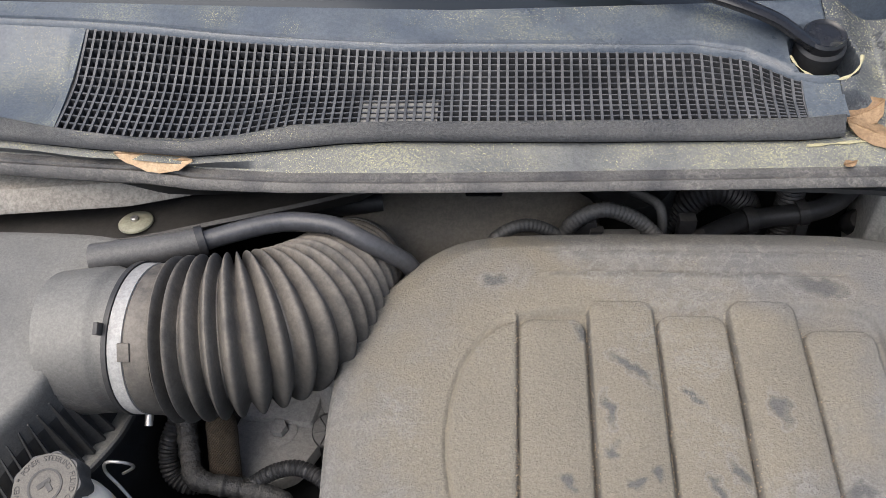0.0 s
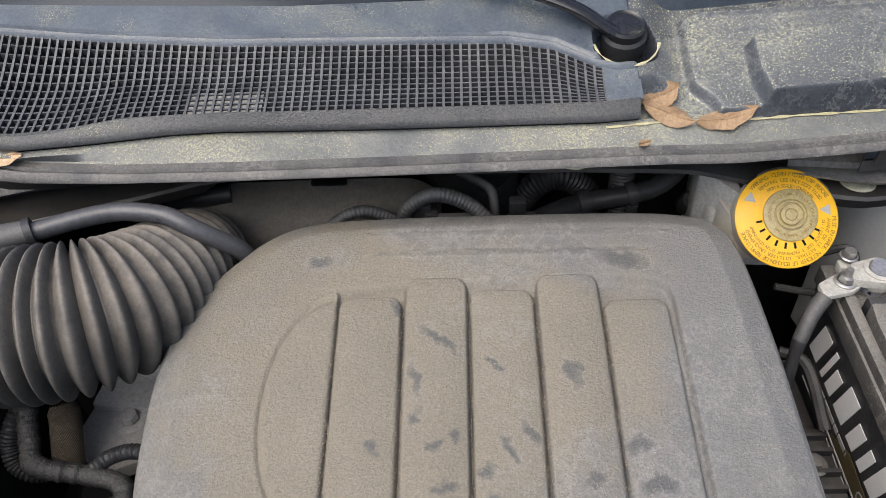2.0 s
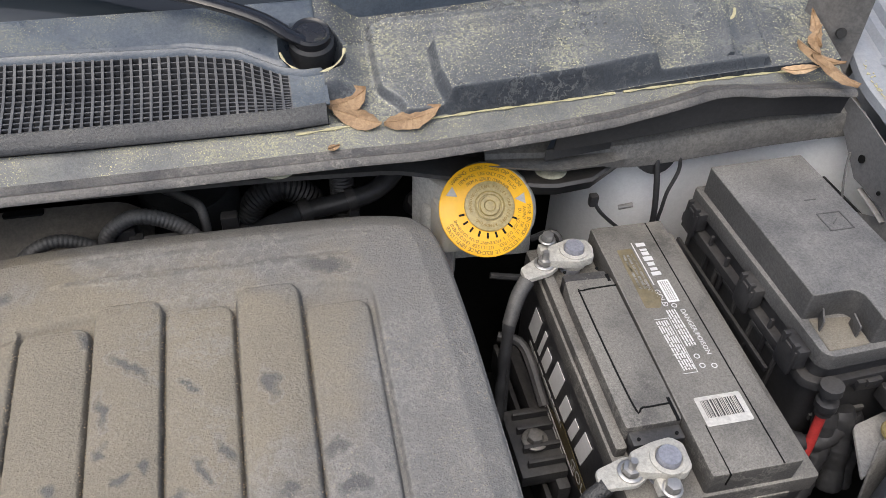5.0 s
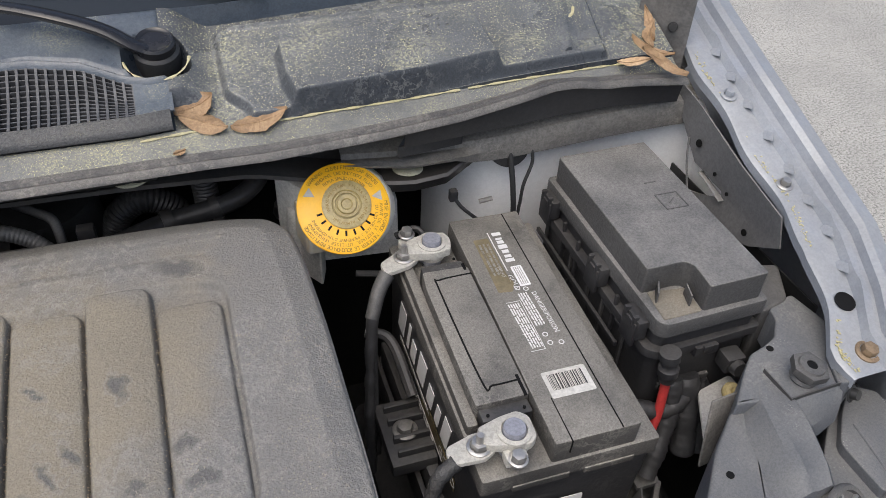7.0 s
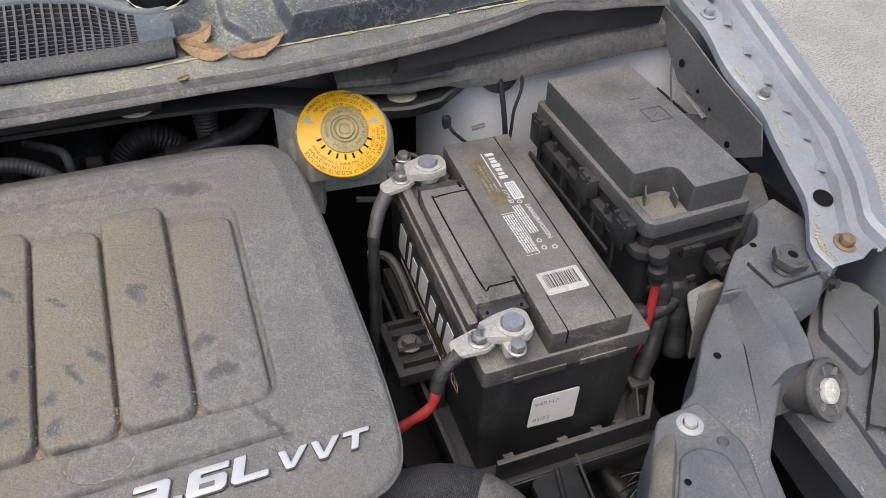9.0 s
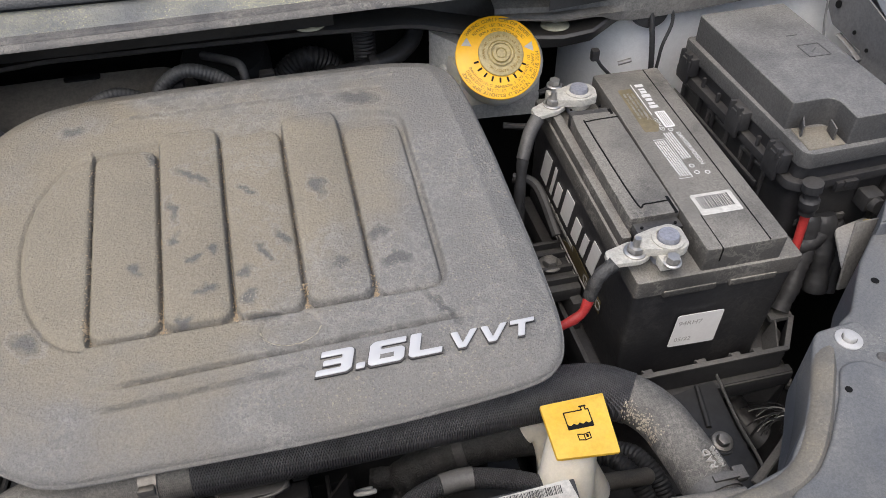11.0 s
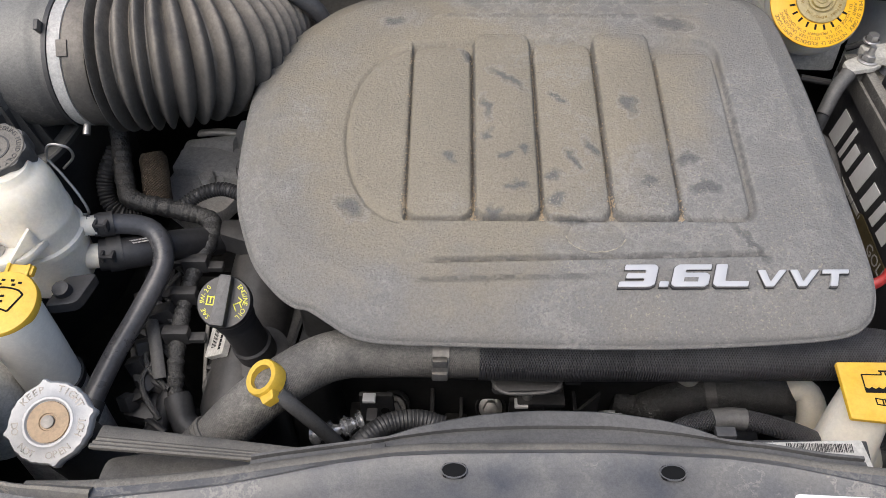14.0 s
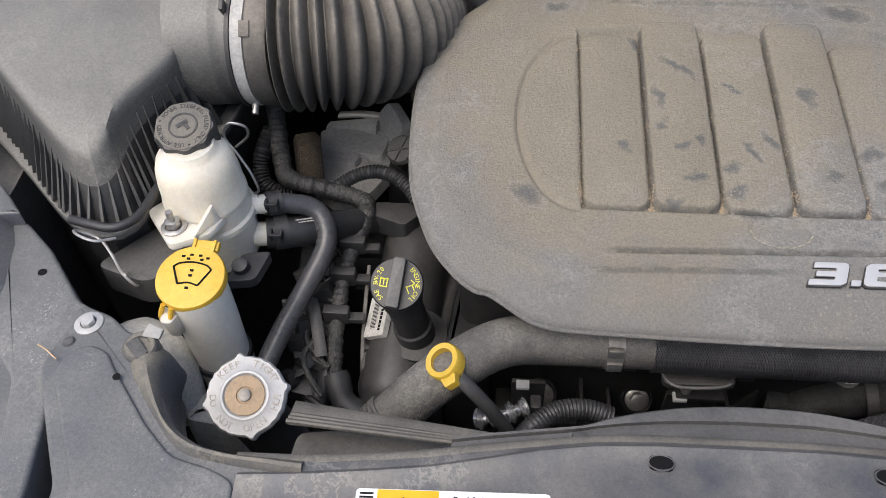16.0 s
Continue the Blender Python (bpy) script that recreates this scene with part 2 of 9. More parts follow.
        L.new(comb.outputs[0], dark.inputs[7])
        col = dark.outputs[2]
    if specks:
        where = maths('MULTIPLY', ramp(noise_at(speck_scale, 2), speck_cut, speck_cut + 0.06), ramp(noise_at(13, 5), 0.58 - 0.3 * specks, 0.75 - 0.3 * specks))
        film = maths('MULTIPLY', maths('MULTIPLY', ramp(noise_at(17, 6), 0.46, 0.70), ramp(noise_at(speck_scale * 0.55, 3), 0.46, 0.60)), 0.55 * specks)
        # Specks lie on upward faces only, which also leaves steep walls dark as if shaded.
        facing = N.new("ShaderNodeSeparateXYZ")
        L.new(geo.outputs["Normal"], facing.inputs[0])
        col = mix(maths('MULTIPLY', maths('MAXIMUM', where, film), ramp(facing.outputs["Z"], 0.45, 0.85)), col, speck_colour)
    L.new(col, bsdf.inputs["Base Color"])
    bsdf.inputs["Metallic"].default_value = metal
    bsdf.inputs["Specular IOR Level"].default_value = spec
    bsdf.inputs["Coat Weight"].default_value = coat
    rr = maths('ADD', maths('MULTIPLY', ramp(large, 0.3, 0.7), 0.18), rough - 0.09)
    L.new(rr, bsdf.inputs["Roughness"])
    if bump:
        bp = N.new("ShaderNodeBump")
        bp.inputs["Strength"].default_value, bp.inputs["Distance"].default_value = bump, 0.002
        height = small
        if pits:
            # caked, granular dust
            height = maths('ADD', small, maths('MULTIPLY', maths('ADD', noise_at(210, 5, 0.7), maths('MULTIPLY', ramp(noise_at(330, 2), 0.60, 0.72), 0.35)), pits))
        if weave:
            wv = []
            for turn in (35, -35):
                mp = N.new("ShaderNodeMapping")
                mp.inputs["Rotation"].default_value = (0, 0, radians(turn))
                L.new(coord, mp.inputs["Vector"])
                w = N.new("ShaderNodeTexWave")
                w.inputs["Scale"].default_value = weave
                w.inputs["Distortion"].default_value = 0.4
                L.new(mp.outputs[0], w.inputs["Vector"])
                wv.append(w.outputs["Fac"])
            strands = maths('MAXIMUM', wv[0], wv[1])
            height = maths('ADD', maths('MULTIPLY', strands, 2.0), small)
            gaps = N.new("ShaderNodeMix")
            gaps.data_type, gaps.blend_type = 'RGBA', 'MULTIPLY'
            gaps.inputs[0].default_value = strand
            L.new(col, gaps.inputs[6])
            L.new(ramp(strands, 0.30, 0.95), gaps.inputs[7])
            L.new(gaps.outputs[2], bsdf.inputs["Base Color"])
        L.new(height, bp.inputs["Height"])
        L.new(bp.outputs[0], bsdf.inputs["Normal"])
    return m


DUST = (0.29, 0.25, 0.195)
SMUDGES = ((0.048, 0.385, 0.026, 0.006, -38), (0.027, 0.348, 0.005, 0.016, 15), (-0.007, 0.291, 0.008, 0.006, 0), (0.027, 0.314, 0.007, 0.010, 20),
           (0.061, 0.298, 0.006, 0.008, 0), (0.044, 0.290, 0.007, 0.005, 0), (0.086, 0.271, 0.010, 0.008, 20), (0.088, 0.245, 0.012, 0.008, 10),
           (0.106, 0.286, 0.006, 0.014, 30), (0.121, 0.300, 0.006, 0.014, 25), (0.095, 0.360, 0.014, 0.005, -40), (0.032, 0.232, 0.010, 0.006, 0),
           (0.159, 0.351, 0.008, 0.016, 8), (0.216, 0.257, 0.016, 0.010, 0), (0.168, 0.261, 0.010, 0.006, 0), (0.216, 0.470, 0.027, 0.011, -12),
           (0.097, 0.224, 0.020, 0.007, 0), (0.245, 0.203, 0.005, 0.032, 36), (0.052, 0.255, 0.012, 0.007, 10), (0.205, 0.290, 0.014, 0.010, 30), (0.010, 0.420, 0.005, 0.014, 20), (-0.066, 0.474, 0.014, 0.008, 0), (-0.091, 0.236, 0.018, 0.010, -40))
COVER = surface("dusty_cover_plastic", (0.078, 0.078, 0.078), (0.112, 0.108, 0.103), 0.70, dust=0.90, dust_colour=(0.196, 0.186, 0.169), bump=0.60, fine=480, grain=0.26, marks=SMUDGES, patch=0.8, even=0.84, crust=0.42, dust2=(0.187, 0.181, 0.170), pits=1.6,
                field=(-0.05, 0.02, 0.24, 0.20, (0.250, 0.217, 0.160)), smear=0.85, smear_colour=(0.098, 0.096, 0.093), specks=0.40, speck_colour=(0.290, 0.260, 0.208), speck_scale=420, big=5.0)
PLASTIC = surface("black_plastic", (0.020, 0.020, 0.022), (0.036, 0.036, 0.037), 0.48, dust=0.16, dust_colour=(0.22, 0.20, 0.175))
PLASTIC_DUSTY = surface("dusty_black_plastic", (0.038, 0.038, 0.039), (0.060, 0.059, 0.058), 0.56, dust=0.60, dust_colour=(0.165, 0.157, 0.146), bump=0.18, fine=300)
RUBBER = surface("black_rubber", (0.022, 0.022, 0.024), (0.034, 0.034, 0.035), 0.50, dust=0.10, dust_colour=(0.15, 0.145, 0.14), bump=0.08)
BELLOWS = surface("dusty_duct_rubber", (0.045, 0.043, 0.041), (0.075, 0.070, 0.064), 0.62, dust=0.85, dust_colour=(0.20, 0.175, 0.145), bump=0.12, big=16)
# The blue in these colours stands in for sky reflected by black plastic.
COWL = surface("sky_tinted_cowl_plastic", (0.046, 0.060, 0.080), (0.082, 0.101, 0.128), 0.34, dust=0.34, dust_colour=(0.20, 0.215, 0.22), specks=0.40, bump=0.2, fine=260, speck_scale=950)
COWL_EDGE = surface("pollen_covered_cowl_ledge", (0.055, 0.061, 0.068), (0.098, 0.102, 0.106), 0.50, dust=0.60, dust_colour=(0.225, 0.225, 0.205), specks=0.66, bump=0.3, fine=360, speck_scale=950)
RIDGE = surface("grey_grille_ridge", (0.036, 0.038, 0.043), (0.060, 0.062, 0.067), 0.45, dust=0.42, dust_colour=(0.165, 0.158, 0.142), specks=0.35, fine=420, speck_scale=800, bump=0.5, grain=0.5)
SEAL = surface("weathered_rubber_seal", (0.034, 0.034, 0.037), (0.060, 0.059, 0.060), 0.48, dust=0.50, dust_colour=(0.185, 0.172, 0.150), bump=0.4, fine=380, big=12, grain=0.45, crust=0.3)
GRILLE = surface("grille_plastic", (0.026, 0.027, 0.030), (0.044, 0.045, 0.048), 0.40, dust=0.52, dust_colour=(0.225, 0.222, 0.218), bump=0.05, big=14, patch=0.9)
PANEL = surface("grey_primered_support", (0.085, 0.092, 0.104), (0.125, 0.132, 0.145), 0.46, dust=0.42, dust_colour=(0.22, 0.21, 0.185), specks=0.22, speck_colour=(0.5, 0.48, 0.42), bump=0.10, even=0.4, crust=0.25, fine=420, speck_scale=620)
ROLLED = surface("tan_dirtied_edge", (0.062, 0.066, 0.074), (0.092, 0.096, 0.104), 0.5, dust=0.75, dust_colour=(0.215, 0.190, 0.145), specks=0.3, speck_colour=(0.30, 0.26, 0.18), crust=0.4, even=0.3, fine=420, bump=0.15, big=12)
SUPPORT = surface("worn_support_paint", (0.042, 0.047, 0.060), (0.078, 0.084, 0.098), 0.38, dust=0.60, dust_colour=(0.205, 0.190, 0.165), crust=0.45, patch=1.0, fine=420, grain=0.2, big=9, bump=0.08)
TAPE = surface("cloth_tape", (0.024, 0.024, 0.025), (0.040, 0.039, 0.038), 0.48, dust=0.32, dust_colour=(0.13, 0.125, 0.115), bump=0.8, fine=420, grain=0.45, big=40, patch=0.9)
PAINT = surface("silver_blue_paint", (0.285, 0.308, 0.348), (0.345, 0.369, 0.408), 0.46, metal=0.2, dust=0.45, dust_colour=(0.30, 0.29, 0.26), bump=0.04, coat=0.25, grain=0.10)
INNER = surface("pale_body_metal", (0.74, 0.745, 0.75), (0.80, 0.805, 0.81), 0.42, metal=0.0, dust=0.25, bump=0.04, grain=0.06)
AIRLID = surface("dusty_filter_lid", (0.060, 0.060, 0.061), (0.090, 0.088, 0.085), 0.5, dust=0.8, dust_colour=(0.235, 0.225, 0.200), bump=0.14, fine=380, even=0.5, crust=0.2, big=5)
SHIELD = surface("dusty_heat_shield", (0.085, 0.078, 0.068), (0.125, 0.114, 0.098), 0.6, dust=0.5, dust_colour=(0.17, 0.148, 0.115), bump=0.08)
TAN_METAL = surface("dusty_shield_metal", (0.21, 0.20, 0.188), (0.28, 0.265, 0.242), 0.6, dust=0.7, dust_colour=(0.36, 0.32, 0.262), bump=0.2, grain=0.4, crust=0.3)
SIDE_PLATE = surface("dusty_grey_plate", (0.105, 0.102, 0.097), (0.150, 0.144, 0.134), 0.55, dust=0.65, dust_colour=(0.205, 0.190, 0.165), bump=0.2, grain=0.35, crust=0.3)
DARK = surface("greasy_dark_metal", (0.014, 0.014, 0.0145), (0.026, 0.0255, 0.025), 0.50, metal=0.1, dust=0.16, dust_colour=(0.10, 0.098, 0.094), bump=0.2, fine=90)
ALLOY = surface("oxidised_alloy", (0.16, 0.16, 0.16), (0.26, 0.25, 0.24), 0.5, metal=0.6, dust=0.4, dust_colour=DUST, bump=0.15, fine=120)
STEEL = surface("zinc_steel", (0.40, 0.39, 0.375), (0.52, 0.50, 0.475), 0.42, metal=0.75, bump=0.06, grain=0.12)
CHROME = surface("bright_letter_chrome", (0.46, 0.46, 0.465), (0.53, 0.53, 0.535), 0.42, metal=0.30, bump=0.0, grain=0.0)
CAST = surface("dusty_cast_alloy", (0.40, 0.395, 0.385), (0.50, 0.49, 0.47), 0.55, metal=0.10, dust=0.3, dust_colour=(0.26, 0.235, 0.20), bump=0.2, fine=220)
LEAD = surface("lead_clamp_metal", (0.40, 0.385, 0.345), (0.52, 0.50, 0.45), 0.66, metal=0.1, bump=0.2, fine=220, grain=0.25)
POST = surface("lead_post", (0.26, 0.265, 0.30), (0.34, 0.345, 0.38), 0.5, metal=0.3, bump=0.05)
YELLOW = surface("yellow_plastic", (0.76, 0.40, 0.008), (0.82, 0.45, 0.014), 0.42, bump=0.03, grain=0.05, big=20)
YELLOW_OLD = surface("scuffed_yellow_plastic", (0.70, 0.41, 0.030), (0.78, 0.50, 0.06), 0.45, dust=0.15, dust_colour=(0.45, 0.36, 0.18), bump=0.05, grain=0.1, big=30)
CAPTAN = surface("dirty_cap_plastic", (0.36, 0.28, 0.105), (0.45, 0.36, 0.16), 0.55, dust=0.4, dust_colour=(0.30, 0.26, 0.17), bump=0.1, grain=0.3)
OCHRE = surface("ochre_cap_plastic", (0.58, 0.38, 0.045), (0.66, 0.46, 0.08), 0.5, bump=0.05, grain=0.1)
WHITE = surface("milky_reservoir_plastic", (0.74, 0.685, 0.58), (0.80, 0.76, 0.67), 0.42, dust=0.22, dust_colour=(0.56, 0.48, 0.36), bump=0.04, big=14, grain=0.08)
WB = WHITE.node_tree.nodes["Principled BSDF"]
WB.inputs["Subsurface Weight"].default_value = 0.5
WB.inputs["Subsurface Radius"].default_value = (0.03, 0.026, 0.018)
WB.inputs["Subsurface Scale"].default_value = 1.0
GREYWHITE = surface("grey_bottle_plastic", (0.58, 0.57, 0.54), (0.66, 0.65, 0.61), 0.5, dust=0.3, bump=0.06)
PAPER = surface("white_label", (0.74, 0.73, 0.72), (0.80, 0.79, 0.78), 0.45, bump=0.01, grain=0.04)
# Black for print, and for flat patches painted as shade inside holes and gaps.
INK_AND_GAPS = surface("black_ink_and_gap_shade", (0.008, 0.008, 0.008), None, 0.7, bump=0.0, grain=0.0, spec=0.12)
WHITEINK = surface("white_print", (0.66, 0.65, 0.64), (0.72, 0.71, 0.70), 0.5, bump=0.0, grain=0.05)
GREYINK = surface("worn_grey_print", (0.33, 0.32, 0.30), None, 0.55, bump=0.0, grain=0.1)
GOLD_TOP = surface("faded_gold_field", (0.155, 0.120, 0.056), (0.235, 0.185, 0.090), 0.5, dust=0.5, dust_colour=(0.17, 0.155, 0.125), bump=0.02, big=30, patch=1.0)
GOLD = surface("gold_print", (0.085, 0.066, 0.028), (0.12, 0.092, 0.042), 0.45, metal=0.3, bump=0.02)
LIME = surface("yellow_green_print", (0.60, 0.58, 0.04), None, 0.5, bump=0.0, grain=0.0)
RED = surface("red_cable_sleeve", (0.36, 0.032, 0.03), (0.43, 0.045, 0.042), 0.42, bump=0.03)
RUST = surface("brownish_steel_disc", (0.22, 0.155, 0.095), (0.30, 0.22, 0.14), 0.5, metal=0.25, bump=0.12)
CASTCAP = surface("cast_cap_metal", (0.43, 0.425, 0.415), (0.51, 0.50, 0.49), 0.56, metal=0.2, bump=0.08, grain=0.1)
BATTERY = surface("battery_case_plastic", (0.020, 0.020, 0.022), (0.032, 0.032, 0.034), 0.40, dust=0.25, dust_colour=(0.19, 0.18, 0.165), bump=0.14, specks=0.30, speck_colour=(0.4, 0.38, 0.34), crust=0.08)
BATTERY_TOP = surface("dusty_battery_lid", (0.045, 0.043, 0.041), (0.075, 0.07, 0.064), 0.6, dust=0.92, dust_colour=(0.205, 0.192, 0.168), bump=0.25, fine=520, grain=0.45, crust=0.3)
CAP_DUST = surface("dust_filled_cap", (0.10, 0.094, 0.083), (0.15, 0.14, 0.122), 0.7, dust=0.6, dust_colour=(0.20, 0.18, 0.15), bump=0.2, fine=420)
NOTCH = surface("tan_dust_filled_notch", (0.165, 0.148, 0.118), (0.215, 0.192, 0.152), 0.9, bump=0.4, fine=500, grain=0.3, big=30)
FUSE_TOP = surface("dusty_fuse_lid", (0.050, 0.050, 0.051), (0.085, 0.083, 0.082), 0.5, dust=0.85, dust_colour=(0.240, 0.230, 0.212), patch=1.0, bump=0.3, fine=420, grain=0.45)
BRAID = surface("braided_sleeve", (0.044, 0.043, 0.048), (0.072, 0.070, 0.075), 0.42, dust=0.55, dust_colour=(0.150, 0.146, 0.146), bump=0.8, weave=175, strand=0.5, grain=0.25, big=14)
BRAID_TAN = surface("braided_heat_sleeve", (0.085, 0.062, 0.042), (0.145, 0.110, 0.075), 0.8, bump=0.7, weave=240, strand=0.4, grain=0.4)
HOSE_KNIT = surface("dusty_knitted_hose", (0.060, 0.058, 0.055), (0.098, 0.093, 0.086), 0.68, dust=0.75, dust_colour=(0.165, 0.155, 0.138), bump=0.28, weave=250, strand=0.16, grain=0.45, fine=420, crust=0.45, big=18)
HOSE = surface("dusty_coolant_hose", (0.05, 0.048, 0.045), (0.085, 0.08, 0.074), 0.62, dust=0.75, dust_colour=(0.155, 0.143, 0.122), bump=0.16, fine=420, grain=0.25, crust=0.3)
HOSE_GREY = surface("satin_grey_hose", (0.050, 0.051, 0.056), (0.070, 0.071, 0.077), 0.34, dust=0.22, dust_colour=(0.16, 0.15, 0.14), bump=0.06, big=14)
FLAKES = surface("flaked_pale_dirt", (0.26, 0.23, 0.18), (0.38, 0.34, 0.27), 0.9, big=300, bump=0.2)
LEAF = surface("dry_brown_leaf", (0.25, 0.155, 0.08), (0.36, 0.24, 0.135), 0.65, big=60, bump=0.3, fine=260)
LEAF_PALE = surface("dry_tan_leaf", (0.48, 0.32, 0.18), (0.58, 0.42, 0.26), 0.65, big=60, bump=0.3, fine=260)
POLLEN = surface("settled_pollen", (0.40, 0.36, 0.20), (0.50, 0.455, 0.28), 0.9, bump=0.5, fine=500, grain=0.3)
ASPHALT = surface("pale_pavement", (0.37, 0.358, 0.325), (0.44, 0.425, 0.385), 0.9, big=2.5, fine=120, grain=0.5, bump=1.0, specks=0.9, speck_colour=(0.20, 0.195, 0.175), speck_scale=110, speck_cut=0.54)
GLASS = bpy.data.materials.new("windscreen_glass")
GLASS.use_nodes = True
GLASS.node_tree.nodes["Principled BSDF"].inputs["Base Color"].default_value = (0.02, 0.025, 0.03, 1)
GLASS.node_tree.nodes["Principled BSDF"].inputs["Roughness"].default_value = 0.08


# ---- ground and the shell of the engine bay ----
def lerp_table(table):
    xs, ys = [p[0] for p in table], [p[1] for p in table]
    return lambda x: float(np.interp(x, xs, ys))


bm = bmesh.new()
bmesh.ops.create_grid(bm, x_segments=8, y_segments=8, size=400)
part("ground", bm, ASPHALT, label="pale worn pavement beside the parked car", category="pavement", kind="structure")
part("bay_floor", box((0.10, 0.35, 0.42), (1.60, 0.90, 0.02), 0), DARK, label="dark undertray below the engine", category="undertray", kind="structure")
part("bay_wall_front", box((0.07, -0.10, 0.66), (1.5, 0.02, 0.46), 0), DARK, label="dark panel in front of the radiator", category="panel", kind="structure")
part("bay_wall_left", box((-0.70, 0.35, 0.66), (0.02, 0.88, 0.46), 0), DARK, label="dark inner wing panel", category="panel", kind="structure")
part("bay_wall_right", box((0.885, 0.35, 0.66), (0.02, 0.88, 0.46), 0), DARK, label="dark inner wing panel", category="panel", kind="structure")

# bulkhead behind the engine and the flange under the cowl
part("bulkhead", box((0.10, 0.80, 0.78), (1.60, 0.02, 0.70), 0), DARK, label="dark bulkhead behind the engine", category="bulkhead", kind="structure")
xs = np.linspace(-0.66, 0.838, 80)
flange_y = lerp_table([(-0.66, 0.530), (-0.43, 0.553), (-0.2, 0.60), (0.18, 0.592), (0.40, 0.588), (0.475, 0.583), (0.56, 0.578), (0.73, 0.577), (0.84, 0.570)])
fw = lerp_table([(-0.66, 0.027), (-0.40, 0.025), (-0.20, 0.016), (0.40, 0.016), (0.47, 0.027), (0.515, 0.025), (0.560, 0.004), (0.84, 0.002)])
low = lerp_table([(-0.66, 1.038), (-0.43, 1.038), (-0.25, 1.050), (-0.1, 1.064), (0.18, 1.064), (0.30, 1.060), (0.40, 1.035), (0.475, 1.032), (0.515, 1.036), (0.560, 1.051), (0.62, 1.053), (0.80, 1.066), (0.84, 1.068)])
rows = [[(x, flange_y(x) - fw(x) + 0.006, low(x) - (0.008 if -0.2 < x < 0.37 else 0.018)) for x in xs], [(x, flange_y(x) - fw(x), low(x) - 0.004) for x in xs], [(x, flange_y(x) - fw(x) + 0.003, low(x) - 0.001) for x in xs],
        [(x, flange_y(x), low(x)) for x in xs], [(x, flange_y(x) + 0.028, low(x) + 0.001) for x in xs], [(x, flange_y(x) + 0.034, low(x) + 0.03) for x in xs], [(x, 0.80, low(x) + 0.035) for x in xs]]
part("cowl_crossmember", thicken(sheet(rows), 0.003), surface("dusty_dark_crossmember", (0.020, 0.020, 0.020), (0.034, 0.032, 0.030), 0.45, dust=0.22, dust_colour=(0.12, 0.105, 0.088), bump=0.1), label="dark steel crossmember under the windscreen cowl", category="crossmember", kind="structure")

# dusty side plates under the ends of the rubber seal
pl = lerp_table([(0.40, 1.035), (0.475, 1.032), (0.58, 1.036), (0.80, 1.055)])
for x0, x1, side in ((-0.66, -0.27, 0), (0.40, 0.838, 1)):
    xs = np.linspace(x0, x1, 36)
    dip = (lambda x: low(x) + 0.030 - 0.010 * max(0, (x + 0.36) / 0.09)) if side == 0 else (lambda x: pl(x) + 0.026 - 0.01 * max(0, (x - 0.60)))
    rows = [[(x, flange_y(x) - 0.004, dip(x) - 0.006) for x in xs], [(x, flange_y(x) - 0.002, dip(x)) for x in xs],
            [(x, flange_y(x) + 0.010 + 0.02 * side, dip(x) + 0.014) for x in xs], [(x, flange_y(x) + 0.05, dip(x) + 0.020) for x in xs]]
    if side:
        hem = lambda x: low(x) - 0.018 if x > 0.565 else dip(x) - 0.006 + (low(x) - 0.018 - dip(x) + 0.006) * max(0.0, (x - 0.52) / 0.045)
        rows = [[(x, flange_y(x) - fw(x) - 0.003, hem(x)) for x in xs], [(x, flange_y(x) - fw(x) - 0.004, (hem(x) + dip(x)) / 2) for x in xs]] + rows
    part("cowl_side_plate", thicken(sheet(rows), 0.002), SIDE_PLATE if side else TAN_METAL, label="dusty metal plate below the rubber bonnet seal", category="panel")


OLIVE = surface("plug_cream", (0.34, 0.33, 0.24), (0.42, 0.41, 0.31), 0.5, bump=0.03, dust=0.3, dust_colour=(0.22, 0.20, 0.15))


def plug(at, normal):
    t = thing("plug_disc", at, "pale round plastic plug in the dark crossmember", "plug", "plugs in the crossmember")
    m = axes(at, normal)
    part("disc", lathe([(0.0, 0.001), (0.0165, 0.001), (0.0175, 0.0), (0.0172, 0.0022), (0.015, 0.004), (0.006, 0.0046), (0.0, 0.0046)], m, 32), OLIVE, t)
    part("pin", lathe([(0.004, 0.004), (0.004, 0.007), (0.003, 0.008), (0, 0.008)], m, 12), STEEL, t)


plug((-0.429, 0.549, 1.040), (0, 0.06, 1))
plug((0.184, 0.588, 1.066), (0, 0.06, 1))
plug((0.475, 0.580, 1.034), (0, 0.06, 1))
cap = thing("rubber_plug", (0.732, 0.584, 1.068), "round black rubber plug in the dusty plate", "plug")
part("disc", lathe([(0, 0.0045), (0.011, 0.0045), (0.0135, 0.003), (0.0145, -0.004)], axes((0.732, 0.588, 1.0715), (0, -0.5, 0.85)), 28), RUBBER, cap)

# ---- cowl: seal, ledge, grille, rear panel, right-hand box ----
LIP = lerp_table([(-0.66, 0.560), (-0.52, 0.543), (-0.45, 0.536), (-0.39, 0.531), (-0.34, 0.520), (-0.25, 0.513), (-0.15, 0.512), (0.0, 0.514), (0.135, 0.517), (0.257, 0.520), (0.32, 0.519), (0.40, 0.526), (0.50, 0.536), (0.60, 0.546), (0.66, 0.554), (0.72, 0.556), (0.80, 0.548)])
EDGE = lerp_table([(-0.66, 0.59), (-0.528, 0.570), (-0.442, 0.556), (-0.343, 0.543), (-0.282, 0.550), (-0.206, 0.562), (-0.155, 0.565), (0.0, 0.562), (0.20, 0.563), (0.27, 0.572), (0.31, 0.571), (0.34, 0.570), (0.37, 0.574), (0.47, 0.580), (0.576, 0.590), (0.687, 0.597), (0.80, 0.600)])
